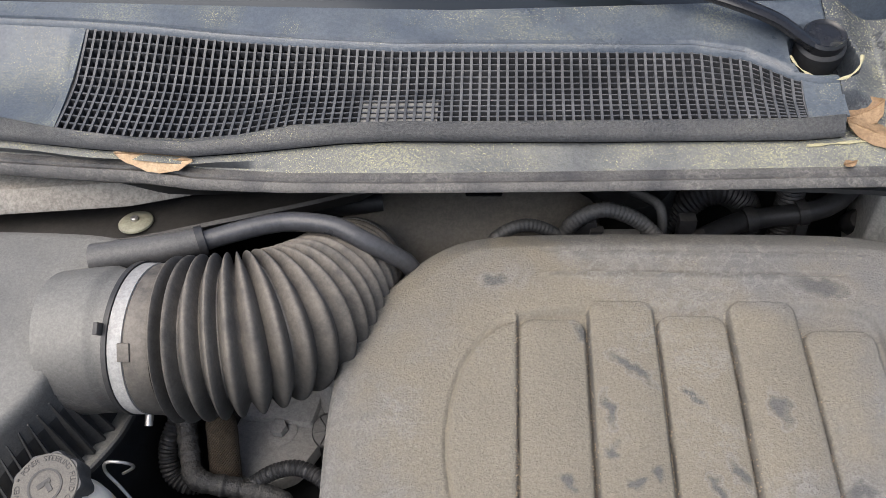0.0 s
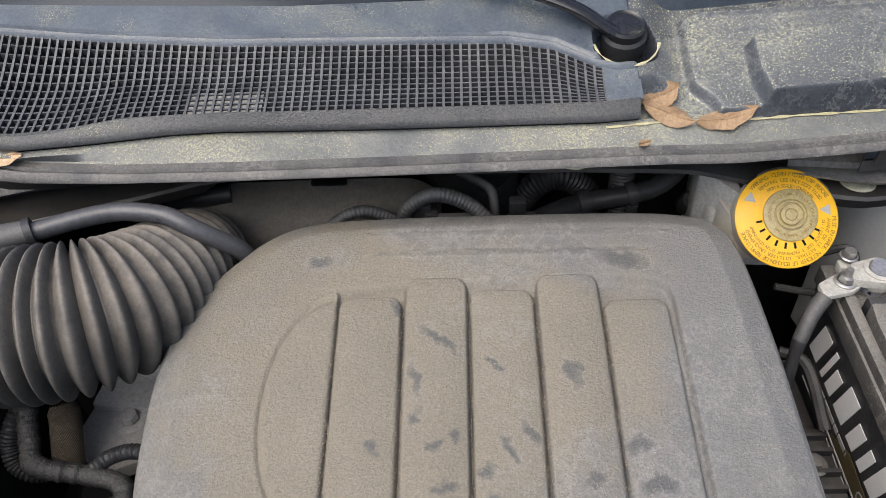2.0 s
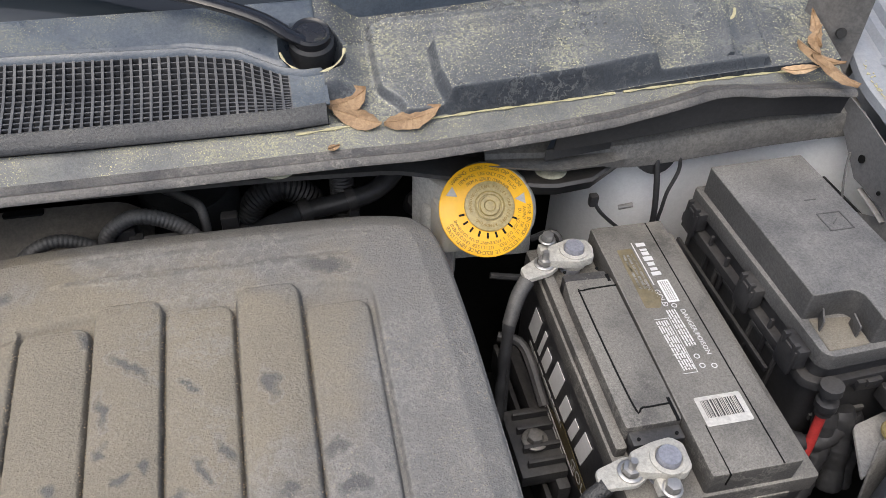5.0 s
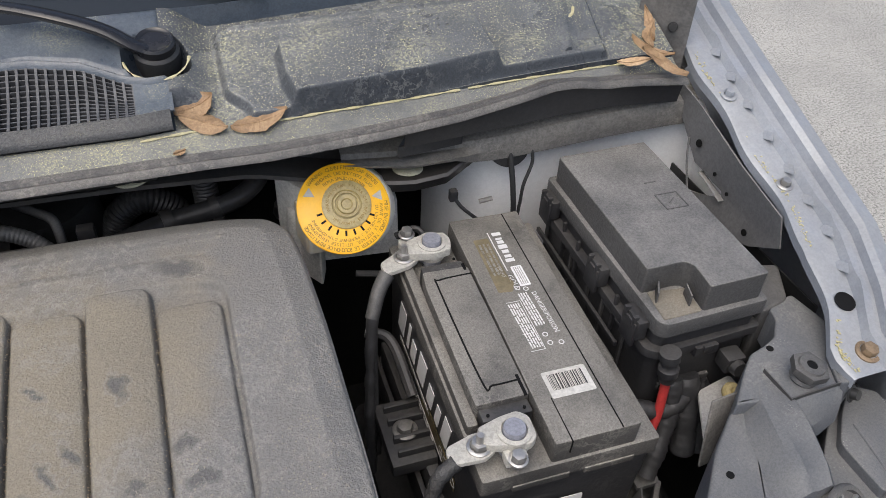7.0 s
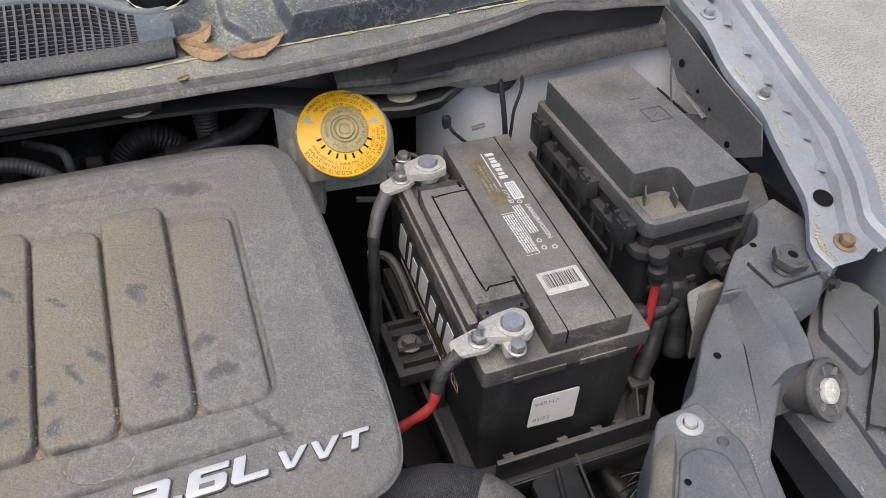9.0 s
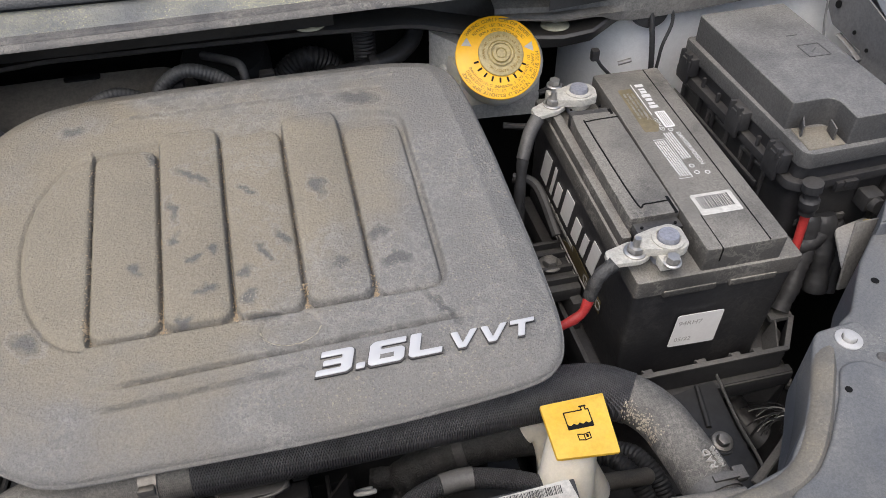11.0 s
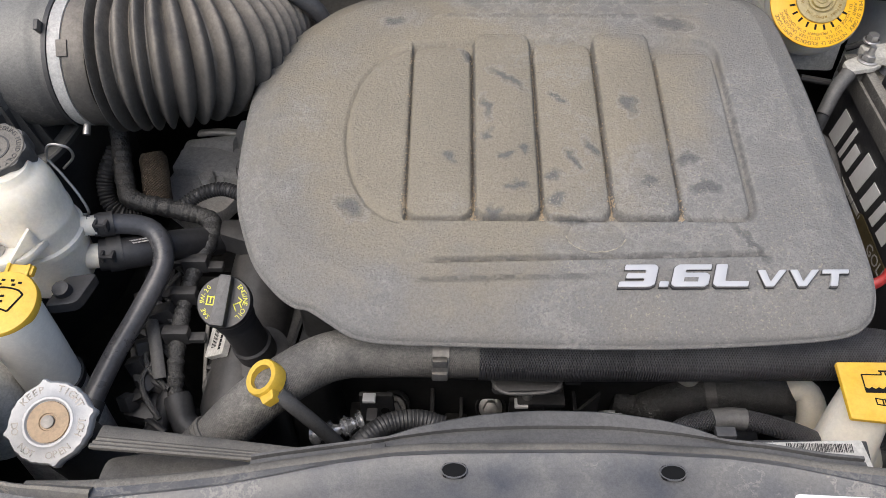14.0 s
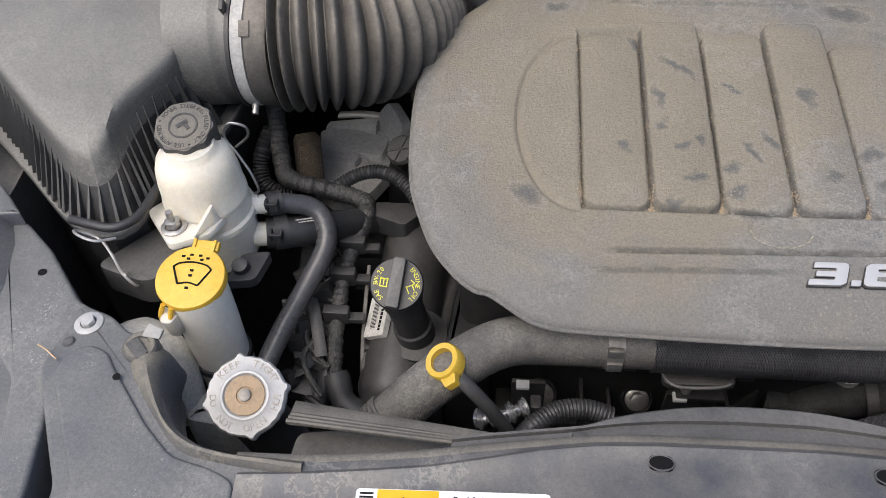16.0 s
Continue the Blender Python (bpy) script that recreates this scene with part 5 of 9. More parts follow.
part("second_sleeve", tube([tuple(BT @ Vector(v)) for v in ((-0.036, 0.236, -0.016), (-0.040, 0.220, -0.060), (-0.044, 0.200, -0.120), (-0.046, 0.18, -0.20))], 0.0044, 12), RUBBER, cable)

tray = thing("battery_tray", (0.52, 0.36, 0.76), "black plastic battery tray under the battery", "tray")
part("base", box((0.525, 0.365, 0.775), (0.200, 0.345, 0.010), 0.004), PLASTIC, tray)
part("front_wall", box((0.536, 0.2030, 0.811), (0.172, 0.0035, 0.034), 0.0012), PLASTIC, tray)
# Paler strip along the wall top: a lit edge put into colour.
part("lit_wall_edge", box((0.537, 0.2020, 0.8288), (0.174, 0.0060, 0.0028), 0.001), PLASTIC_DUSTY, tray, "paler top edge of the tray wall, coloured as if lit")
part("front_lip", box((0.541, 0.1985, 0.795), (0.190, 0.010, 0.005), 0.002), PLASTIC, tray)
side_m = Matrix.Translation((0.6365, 0.2225, 0.0)) @ pose(0, 0, 0, 0, 0, 53)
part("side_wall", box((0, 0, 0.811), (0.050, 0.0035, 0.034), 0.0012, side_m), PLASTIC, tray)
# The slanted wall gets the same lighter strip as a lit edge.
part("lit_side_edge", box((0, -0.0010, 0.8288), (0.052, 0.0060, 0.0028), 0.001, side_m), PLASTIC_DUSTY, tray)
part("side_floor", prism(rounded([(0.600, 0.206), (0.620, 0.206), (0.648, 0.241), (0.648, 0.330), (0.612, 0.330)], 0.003), 0.797, 0.803, 0.001), PLASTIC, tray)
part("gusset", thicken(sheet([[(0.608, 0.208, 0.804), (0.624, 0.240, 0.804)], [(0.617, 0.207, 0.826), (0.633, 0.241, 0.830)]]), 0.002), PLASTIC_DUSTY, tray, "dusty slanted web in the tray corner")
part("rear_tab", prism(rounded([(0.626, 0.240), (0.652, 0.240), (0.655, 0.247), (0.640, 0.262), (0.628, 0.262)], 0.003), 0.826, 0.831, 0.001), PLASTIC_DUSTY, tray)
part("side_wall", box((0.418, 0.365, 0.785), (0.006, 0.345, 0.045), 0.002), PLASTIC, tray)
for x in (0.465, 0.526, 0.566, 0.592):
    part("clip", join(box((x, 0.2065, 0.8265), (0.011, 0.008, 0.004), 0.0012), box((x - 0.004, 0.2095, 0.818), (0.002, 0.006, 0.016), 0.0006), box((x + 0.004, 0.2095, 0.818), (0.002, 0.006, 0.016), 0.0006)), PLASTIC_DUSTY, tray)
part("rear_lip", box((0.541, 0.1965, 0.786), (0.190, 0.010, 0.020), 0.002), PLASTIC, tray)
hold = thing("hold_down", (0.413, 0.371, 0.82), "bolted hold-down block beside the battery", "bracket")
part("block", box((0.414, 0.375, 0.828), (0.050, 0.085, 0.018), 0.003), PLASTIC, hold)
for dy in (-0.030, -0.012, 0.012, 0.030):
    part("fin", box((0.418, 0.375 + dy, 0.840), (0.040, 0.005, 0.012), 0.001), PLASTIC, hold)
part("bolt", bolt((0.413, 0.371, 0.843), (0, 0, 1), 0.0085, 0.014), ALLOY, hold)
part("rail", box((0.432, 0.42, 0.80), (0.014, 0.20, 0.05), 0.003), PLASTIC, hold)

# ---- fuse box ----
fuse = thing("fuse_box", (0.70, 0.42, 0.80), "black fuse and relay box with a dusty lid", "fuse box")
lid_out = rounded([(0.644, 0.541), (0.757, 0.545), (0.757, 0.303), (0.690, 0.301), (0.691, 0.312), (0.692, 0.332), (0.688, 0.339), (0.680, 0.341), (0.660, 0.340), (0.644, 0.340)], 0.003)
flid = part("lid", prism(lid_out, 1.012, 1.046, 0.0016, None, 1.0, 3), FUSE_TOP, fuse, "dusty lid with a notch at its corner")
part("lid_skirt", prism(rounded([(0.637, 0.549), (0.764, 0.553), (0.765, 0.297), (0.648, 0.293), (0.640, 0.300)], 0.006), 0.996, 1.014, 0.003), FUSE_TOP, fuse)
part("notch_floor", prism(rounded([(0.647, 0.300), (0.689, 0.301), (0.690, 0.334), (0.650, 0.339)], 0.002), 1.012, 1.0155, 0.001), NOTCH, flid, "notch filled with dust")
for x, y, turn in ((0.655, 0.330, 60), (0.682, 0.318, 75)):
    part("notch_web", box((0, 0, 0), (0.018, 0.0018, 0.016), 0.0006, Matrix.Translation((x, y, 1.021)) @ pose(0, 0, 0, 0, 0, turn)), FUSE_TOP, flid)
part("body", prism(rounded([(0.643, 0.545), (0.760, 0.548), (0.760, 0.302), (0.652, 0.298), (0.644, 0.305)], 0.006), 0.86, 0.998, 0.0), PLASTIC, fuse)
part("ledge", prism(rounded([(0.632, 0.551), (0.766, 0.555), (0.767, 0.296), (0.648, 0.290), (0.634, 0.300)], 0.006), 0.968, 0.978, 0.002), PLASTIC, fuse)
for y in (0.525, 0.405, 0.325):
    t = 0.634
    part("latch", join(box((t, y, 0.992), (0.012, 0.030, 0.024), 0.002), box((t - 0.006, y, 0.985), (0.004, 0.024, 0.030), 0.001), box((t - 0.006, y + 0.008, 1.002), (0.006, 0.004, 0.012), 0.001), box((t - 0.006, y - 0.008, 1.002), (0.006, 0.004, 0.012), 0.001)), PLASTIC, fuse)
for y in (0.49, 0.455, 0.365):
    part("side_rib", box((0.637, y, 0.965), (0.004, 0.004, 0.05), 0.001), PLASTIC, fuse)
for y0, y1 in ((0.535, 0.492), (0.470, 0.425), (0.392, 0.345)):
    part("side_frame", join(box((0.6405, (y0 + y1) / 2, 0.958), (0.004, y0 - y1, 0.004), 0.001), box((0.6405, (y0 + y1) / 2, 0.905), (0.004, y0 - y1, 0.004), 0.001), box((0.6405, y0, 0.931), (0.004, 0.004, 0.056), 0.001), box((0.6405, y1, 0.931), (0.004, 0.004, 0.056), 0.001)), PLASTIC_DUSTY, fuse)
part("lower_rail", box((0.636, 0.425, 0.890), (0.008, 0.250, 0.006), 0.002), PLASTIC_DUSTY, fuse)
part("front_lug", join(box((0.735, 0.288, 0.945), (0.022, 0.020, 0.020), 0.003), lathe([(0, 0.008), (0.008, 0.008), (0.009, 0.0), (0.009, -0.006)], axes((0.735, 0.278, 0.945), (0, -1, 0.2)), 16)), PLASTIC, fuse)
part("front_rib", box((0.690, 0.2965, 0.918), (0.060, 0.004, 0.008), 0.001), PLASTIC_DUSTY, fuse)
part("side_rail", box((0.630, 0.44, 0.945), (0.004, 0.20, 0.006), 0.001), PLASTIC, fuse)
part("front_clip", join(box((0.700, 0.291, 0.968), (0.026, 0.006, 0.012), 0.001), box((0.700, 0.288, 0.972), (0.010, 0.004, 0.008), 0.001)), PLASTIC, fuse)
for y in (0.50, 0.36):
    part("rear_latch", join(box((0.772, y, 1.008), (0.012, 0.022, 0.016), 0.002), box((0.779, y, 1.004), (0.004, 0.014, 0.022), 0.001)), PLASTIC, fuse)
mk = Matrix.Translation((0.726, 0.432, 1.0463)) @ pose(0, 0, 0, 0, 0, 0)
part("moulded_line", box((-0.006, 0.036, 0), (0.014, 0.0012, 0.0006), 0, mk), PLASTIC_DUSTY, flid)
part("moulded_mark", join(box((0, 0.013, 0), (0.026, 0.0012, 0.0006), 0, mk), box((0, -0.013, 0), (0.026, 0.0012, 0.0006), 0, mk), box((-0.013, 0, 0), (0.0012, 0.026, 0.0006), 0, mk), box((0.013, 0, 0), (0.0012, 0.026, 0.0006), 0, mk),
     box((0, 0, 0), (0.012, 0.0012, 0.0006), 0, mk @ pose(0, 0, 0, 0, 0, 40))), PLASTIC_DUSTY, fuse)
redc = thing("fuse_cable", (0.66, 0.29, 0.86), "red cable with a black boot below the fuse box", "cable")
part("boot", tube([(0.652, 0.284, 0.985), (0.655, 0.283, 0.962), (0.657, 0.283, 0.945)], lambda k, s: 0.0105 - 0.0025 * (0.3 < k < 0.5) - 0.002 * (k > 0.8), 14, 0.003), PLASTIC, redc)
part("cable", tube([(0.657, 0.283, 0.948), (0.657, 0.281, 0.925), (0.650, 0.272, 0.895), (0.634, 0.262, 0.865)], 0.0050, 12), RED, redc, "red cable")
for pts, r in ((((0.674, 0.294, 0.930), (0.670, 0.280, 0.895), (0.657, 0.264, 0.865), (0.640, 0.250, 0.835)), 0.0105), (((0.694, 0.297, 0.925), (0.694, 0.280, 0.885), (0.690, 0.262, 0.840)), 0.0125), (((0.632, 0.286, 0.905), (0.662, 0.278, 0.900), (0.698, 0.286, 0.908)), 0.0085), (((0.712, 0.300, 0.910), (0.716, 0.284, 0.870), (0.710, 0.268, 0.830)), 0.0110)):
    part("taped_wire", tube(pts, wrapped(r, 0.009, 0.0008), 14, 0.003), RUBBER, label="taped black wire bundle below the fuse box", category="harness", group="bundles below the fuse box")
brkt = thing("relay_bracket", (0.69, 0.23, 0.86), "grey metal bracket with a square tag", "bracket")
part("arm", prism(rounded([(0.672, 0.225), (0.745, 0.262), (0.745, 0.290), (0.70, 0.280)], 0.006), 0.912, 0.916, 0.001), CAST, brkt)
part("tag", box((0, 0, 0), (0.036, 0.003, 0.075), 0.004, Matrix.Translation((0.676, 0.218, 0.940)) @ pose(0, 0, 0, -14, 8, 10)), SIDE_PLATE, brkt, "dusty square tag")
part("knob", lathe([(0, 0), (0.010, 0), (0.011, 0.004), (0.009, 0.008), (0.005, 0.009), (0.005, 0.014), (0, 0.014)], axes((0.724, 0.262, 0.925), (0, -0.5, 0.85)), 20), CAPTAN, brkt, "pale plastic knob")

# ---- brake fluid reservoir ----
bn = Vector((-0.04, -0.66, 0.75)).normalized()
bm_ = axes((0.391, 0.536, 1.026), bn, (0.2, 0.8, 0.5)) @ Matrix.Scale(0.90, 4)
brake = thing("brake_fluid_reservoir", (0.40, 0.60, 0.90), "pale brake fluid reservoir with a large round yellow cap disc", "reservoir")
part("tank", prism(rounded([(0.335, 0.600), (0.470, 0.590), (0.475, 0.70), (0.345, 0.71)], 0.012), 0.905, 0.985, 0.010, None, 0.97, 3), GREYWHITE, brake)
part("tank_shoulder", prism(rounded([(0.352, 0.560), (0.432, 0.560), (0.440, 0.600), (0.345, 0.605)], 0.008), 0.95, 1.000, 0.006), WHITE, brake, "milky shoulder below the cap")
part("tank_side", prism(rounded([(0.330, 0.63), (0.368, 0.57), (0.378, 0.60), (0.350, 0.72)], 0.004), 0.89, 1.02, 0.004), GREYWHITE, brake, "dusty pale side of the tank")
part("neck", lathe([(0.038, -0.070), (0.055, -0.055), (0.0575, -0.026), (0.050, -0.012), (0.030, -0.004), (0, -0.004)], bm_ @ pose(0.008, 0.008, 0), 24), WHITE, brake)
disc = part("cap_disc", lathe([(0, -0.002), (0.054, -0.002), (0.0555, -0.001), (0.0555, 0.0008), (0.054, 0.0018), (0.028, 0.0018), (0, 0.0018)], bm_, 72), YELLOW, brake, "flat yellow warning disc")
bcap = part("cap", lathe([(0.0245, 0.0010), (0.0245, 0.0042), (0.0232, 0.0052), (0.0150, 0.0052), (0.0140, 0.0036), (0.0100, 0.0036), (0.0092, 0.0066), (0.0060, 0.0066), (0.0050, 0.0050), (0, 0.0050)], bm_ @ pose(0.003, 0.004, 0) @ Matrix.Diagonal((1.20, 1.20, 1, 1)), 48), CAPTAN, brake, "dull ochre screw cap")
for a in range(200, 356, 18):
    part("slot", box((0.0325, 0, 0.0020), (0.0066, 0.0024, 0.0006), 0, bm_ @ pose(0.002, 0.002, 0, 0, 0, a)), INK_AND_GAPS, disc)
for a in (158, 24):
    part("warning_triangle", prism([(-0.008, -0.006), (0.008, -0.006), (0, 0.0075)], 0.0016, 0.0022, 0, bm_ @ pose(0.045 * math.cos(radians(a)), 0.045 * math.sin(radians(a)), 0, 0, 0, 0 if a > 90 else -20) @ Matrix.Scale(0.85, 4)), GREYINK, disc, "grey warning triangle")
part("cap_ring", lathe([(0.0135, 0.0052), (0.0140, 0.0060), (0.0155, 0.0060), (0.0160, 0.0052)], bm_ @ pose(0.003, 0.004, 0), 40), CAPTAN, bcap)
BROWN = surface("brown_print", (0.20, 0.12, 0.012), None, 0.6, bump=0.0, grain=0.0)
dm = bm_ @ pose(0, 0, 0.0019)
part("warning_print", join(ring_letters("WARNING: CLEAN FILLER CAP BEFORE", 0.0066, dm, 0.0495, 146, 106), ring_letters("REMOVING. USE ONLY DOT3 FLUID", 0.0058, dm, 0.0425, 140, 98), ring_letters("FROM A SEALED CONTAINER", 0.0054, dm, 0.0360, 132, 82)), BROWN, disc)
part("warning_print", join(ring_letters("MISE EN GARDE: NETTOYER LE BOUCHON DE REMPLISSAGE", 0.0064, dm, 0.0505, 10, 160), ring_letters("AVANT DE LE RETIRER. UTILISER UNIQUEMENT", 0.0056, dm, 0.0445, 8, 160), ring_letters("DU LIQUIDE DOT 3 PROVENANT D'UN CONTENANT", 0.0050, dm, 0.0390, 5, 160)), BROWN, disc)
part("cap_print", ring_letters("WARNING-CLEAN FILLER CAP BEFORE REMOVING.", 0.0048, bm_ @ pose(0.003, 0.004, 0.0053), 0.0228, 200, 335, depth=0.0003), BROWN, bcap)
part("bolt_head", prism([(0.0062 * math.cos(math.pi / 4 * i), 0.0062 * math.sin(math.pi / 4 * i)) for i in range(8)], 0.0045, 0.0062, 0.0006, bm_ @ pose(0.003, 0.004, 0)), CAPTAN, bcap)

# ---- right wing, inner panels, headlamp beam ----
tower = thing("strut_tower", (0.66, 0.62, 0.85), "pale painted strut tower behind the fuse box", "strut tower")
xs = np.linspace(0.530, 0.86, 60)
ty = lambda x: 0.598 + 0.11 * (1 - math.sqrt(max(0.0, 1 - (max(0.0, 0.620 - x) / 0.0905) ** 2))) - 0.03 * max(0, x - 0.80) / 0.06
part("wall", thicken(sheet([[(x, ty(x), z) for x in xs] for z in (0.70, 0.88, 0.93, 0.98, 1.02, 1.04, 1.055)] + [[(x, ty(x) + 0.02, 1.065) for x in xs]]), 0.002), INNER, tower)
part("corner_fold", thicken(sheet([[(0.858, 0.582, z), (0.862, 0.54, z - 0.02), (0.864, 0.50, z - 0.03)] for z in (0.80, 0.90, 0.98, 1.04)]), 0.002), INNER, tower)
part("tie", tube([(0.565, 0.577, 0.972), (0.58, 0.572, 0.978)], 0.003, 8, 0.004), STEEL, tower)
cond = thing("door_cable", (0.60, 0.57, 0.92), "thin black cables hanging from a rubber grommet", "cable")
part("grommet", lathe([(0, 0.0), (0.026, 0.0), (0.026, 0.008), (0.018, 0.012), (0, 0.012)], axes((0.600, 0.590, 1.040), (0, -0.8, 0.3)), 28), RUBBER, cond)
part("cable", tube([(0.597, 0.574, 1.040), (0.600, 0.566, 1.01), (0.604, 0.562, 0.97), (0.607, 0.565, 0.94)], 0.0035, 10), RUBBER, cond)
part("cable", tube([(0.622, 0.575, 1.05), (0.626, 0.570, 1.025), (0.616, 0.566, 0.995), (0.614, 0.566, 0.965), (0.608, 0.565, 0.94), (0.575, 0.562, 0.945), (0.54, 0.565, 0.975), (0.527, 0.572, 0.995)], 0.0022, 8), RUBBER, cond)
part("connector", box((0.529, 0.572, 0.992), (0.010, 0.009, 0.015), 0.002, None), PLASTIC, cond)

INNERDARK = surface("dark_grey_body_metal", (0.13, 0.131, 0.134), (0.16, 0.161, 0.164), 0.4, dust=0.2, bump=0.05)
inner = thing("inner_wing", (0.84, 0.45, 0.85), "black steel inner wing panel with small holes", "panel")
prof = [(0.615, 1.105), (0.54, 1.09), (0.45, 1.062), (0.375, 1.045), (0.362, 1.012), (0.40, 0.985), (0.46, 0.955), (0.52, 0.93), (0.62, 0.90)]
part("panel", thicken(sheet([[(0.818 + 0.012 * (0.6 - y) / 0.3, y, z) for y, z in prof], [(0.822 + 0.012 * (0.6 - y) / 0.3, 0.5 + (y - 0.5) * 0.2, 1.0 + (z - 1.0) * 0.2) for y, z in prof]]), 0.002), INNERDARK, inner)
part("lower_panel", thicken(sheet([[(0.835, 0.62, z), (0.838, 0.45, z), (0.84, 0.30, z)] for z in (0.70, 0.85, 0.98)]), 0.002), DARK, inner)
part("bead", tube([(0.8235, 0.512, 1.013), (0.8244, 0.490, 1.008), (0.8254, 0.466, 1.001)], 0.0040, 10, 0.004, 0.35), INNERDARK, inner)
part("fold", tube([(0.816, 0.540, 1.045), (0.816, 0.534, 1.020), (0.818, 0.524, 0.99), (0.820, 0.512, 0.955)], 0.0014, 8), INNERDARK, inner)
# Flat black discs imitate the dark inside the panel's holes.
for y, z, r in ((0.522, 1.048, 0.006), (0.481, 1.031, 0.0032), (0.453, 1.022, 0.003), (0.409, 1.000, 0.005)):
    part("hole", lathe([(0, 0), (r * 0.8, 0), (r * 0.8, 0.0012), (0, 0.0012)], axes((0.8178, y, z), (-1, 0, 0.1)), 16), INK_AND_GAPS, inner)


liner = thing("wing_liner", (-0.66, 0.30, 0.75), "grey inner wing panel beside the filter box", "panel")
part("panel", thicken(sheet([[(-0.60 - 0.10 * max(0, y - 0.25), y, z) for y in (0.16, 0.22, 0.28, 0.34, 0.42)] for z in (0.70, 0.80, 0.88, 0.94)]), 0.003), INNERDARK, liner)
part("flange", thicken(sheet([[(-0.60 - 0.10 * max(0, y - 0.25) - d, y, 0.94 + 0.4 * d) for y in (0.16, 0.22, 0.28, 0.34, 0.42)] for d in (0.0, 0.02, 0.06)]), 0.003), INNERDARK, liner)


def wing(side):
    """A front wing: bolted flange, ridge and curved outer skin."""
    mx_ = (lambda x: x) if side > 0 else (lambda x: 0.14 - x)
    ys = np.linspace(0.195, 0.86, 60)
    ix = lerp_table([(0.195, 0.790), (0.225, 0.785), (0.265, 0.803), (0.33, 0.823), (0.41, 0.834), (0.527, 0.826), (0.65, 0.838), (0.86, 0.88)])
    iz = lerp_table([(0.195, 1.000), (0.216, 1.004), (0.265, 1.022), (0.33, 1.040), (0.41, 1.056), (0.527, 1.104), (0.65, 1.135), (0.86, 1.17)])
    w = thing("front_wing", (mx_(0.86), 0.5, 0.6), "silver blue front wing with a bolted inner flange", "wing", "front wings")
    wav = lambda y: 0.0035 * math.sin(y * 52)
    rows = [[(mx_(ix(y) + wav(y)), y, iz(y) - 0.012) for y in ys], [(mx_(ix(y) + wav(y)), y, iz(y) - 0.001) for y in ys], [(mx_(ix(y) + 0.003 + wav(y)), y, iz(y) + 0.001) for y in ys], [(mx_(ix(y) + 0.033), y, iz(y) + 0.002) for y in ys],
            [(mx_(ix(y) + 0.038), y, iz(y) + 0.011 + 0.004 * max(0, math.sin(y * 75)) ** 3) for y in ys], [(mx_(ix(y) + 0.046), y, iz(y) + 0.012) for y in ys], [(mx_(ix(y) + 0.049), y, iz(y) + 0.006) for y in ys], [(mx_(ix(y) + 0.054), y, iz(y) + 0.006) for y in ys], [(mx_(ix(y) + 0.057), y, iz(y) + 0.016) for y in ys],
            [(mx_(ix(y) + 0.064), y, iz(y) + 0.020) for y in ys], [(mx_(ix(y) + 0.082), y, iz(y) + 0.016) for y in ys], [(mx_(ix(y) + 0.097), y, iz(y) - 0.010) for y in ys], [(mx_(ix(y) + 0.105), y, iz(y) - 0.06) for y in ys], [(mx_(ix(y) + 0.11), y, 0.55) for y in ys]]
    part("skin", thicken(sheet(rows), 0.0012), PAINT, w)
    for y in (0.527, 0.411):
        part("bolt", bolt((mx_(ix(y) + 0.017), y, iz(y) + 0.001), (0, -0.2, 1), 0.0055, 0.0095), STEEL if y < 0.5 else PAINT, w)
    flecks = []
    rng = random.Random(17)
    for i in range(150):
        y = rng.choice((0.212, 0.222, 0.36, 0.43, 0.565)) + rng.gauss(0, 0.018)
        if 0.20 < y < 0.62:
            size = rng.uniform(0.0006, 0.0021)
            flecks.append(box((0, 0, 0), (size, size * rng.uniform(0.8, 2.2), 0.0006), 0, axes((mx_(ix(y) + wav(y) + 0.006 + abs(rng.gauss(0, 0.0030))), y, iz(y) + 0.0020), (0, -0.15, 1)) @ pose(0, 0, 0, 0, 0, rng.uniform(0, 180))))
    part("dirt_flecks", join(*flecks), POLLEN, w, "tan dirt flecks along the flange edge", kind="stuff")
    part("bolt", bolt((mx_(0.817), 0.216, 1.006), (0, -0.2, 1), 0.0075, 0.012), RUST, w, "rusty bolt")
    part("hole", lathe([(0, 0), (0.0105, 0), (0.0105, 0.001), (0, 0.001)], axes((mx_(0.824), 0.265, 1.0245), (0, -0.3, 1)), 20), INK_AND_GAPS, w)
    for y in np.arange(0.30, 0.62, 0.042):
        part("dart", prism([(-0.010, -0.010), (0.010, -0.002), (0.010, 0.004), (-0.004, 0.012)], -0.004, 0.0045, 0.001, Matrix.Translation((mx_(ix(y) + 0.034), y, iz(y) + 0.004)) @ pose(0, 0, 0, -14, 18 * side, 20 * side if side > 0 else 200), 0.45), PAINT, w)
    return w


wing(1)
wing(-1)


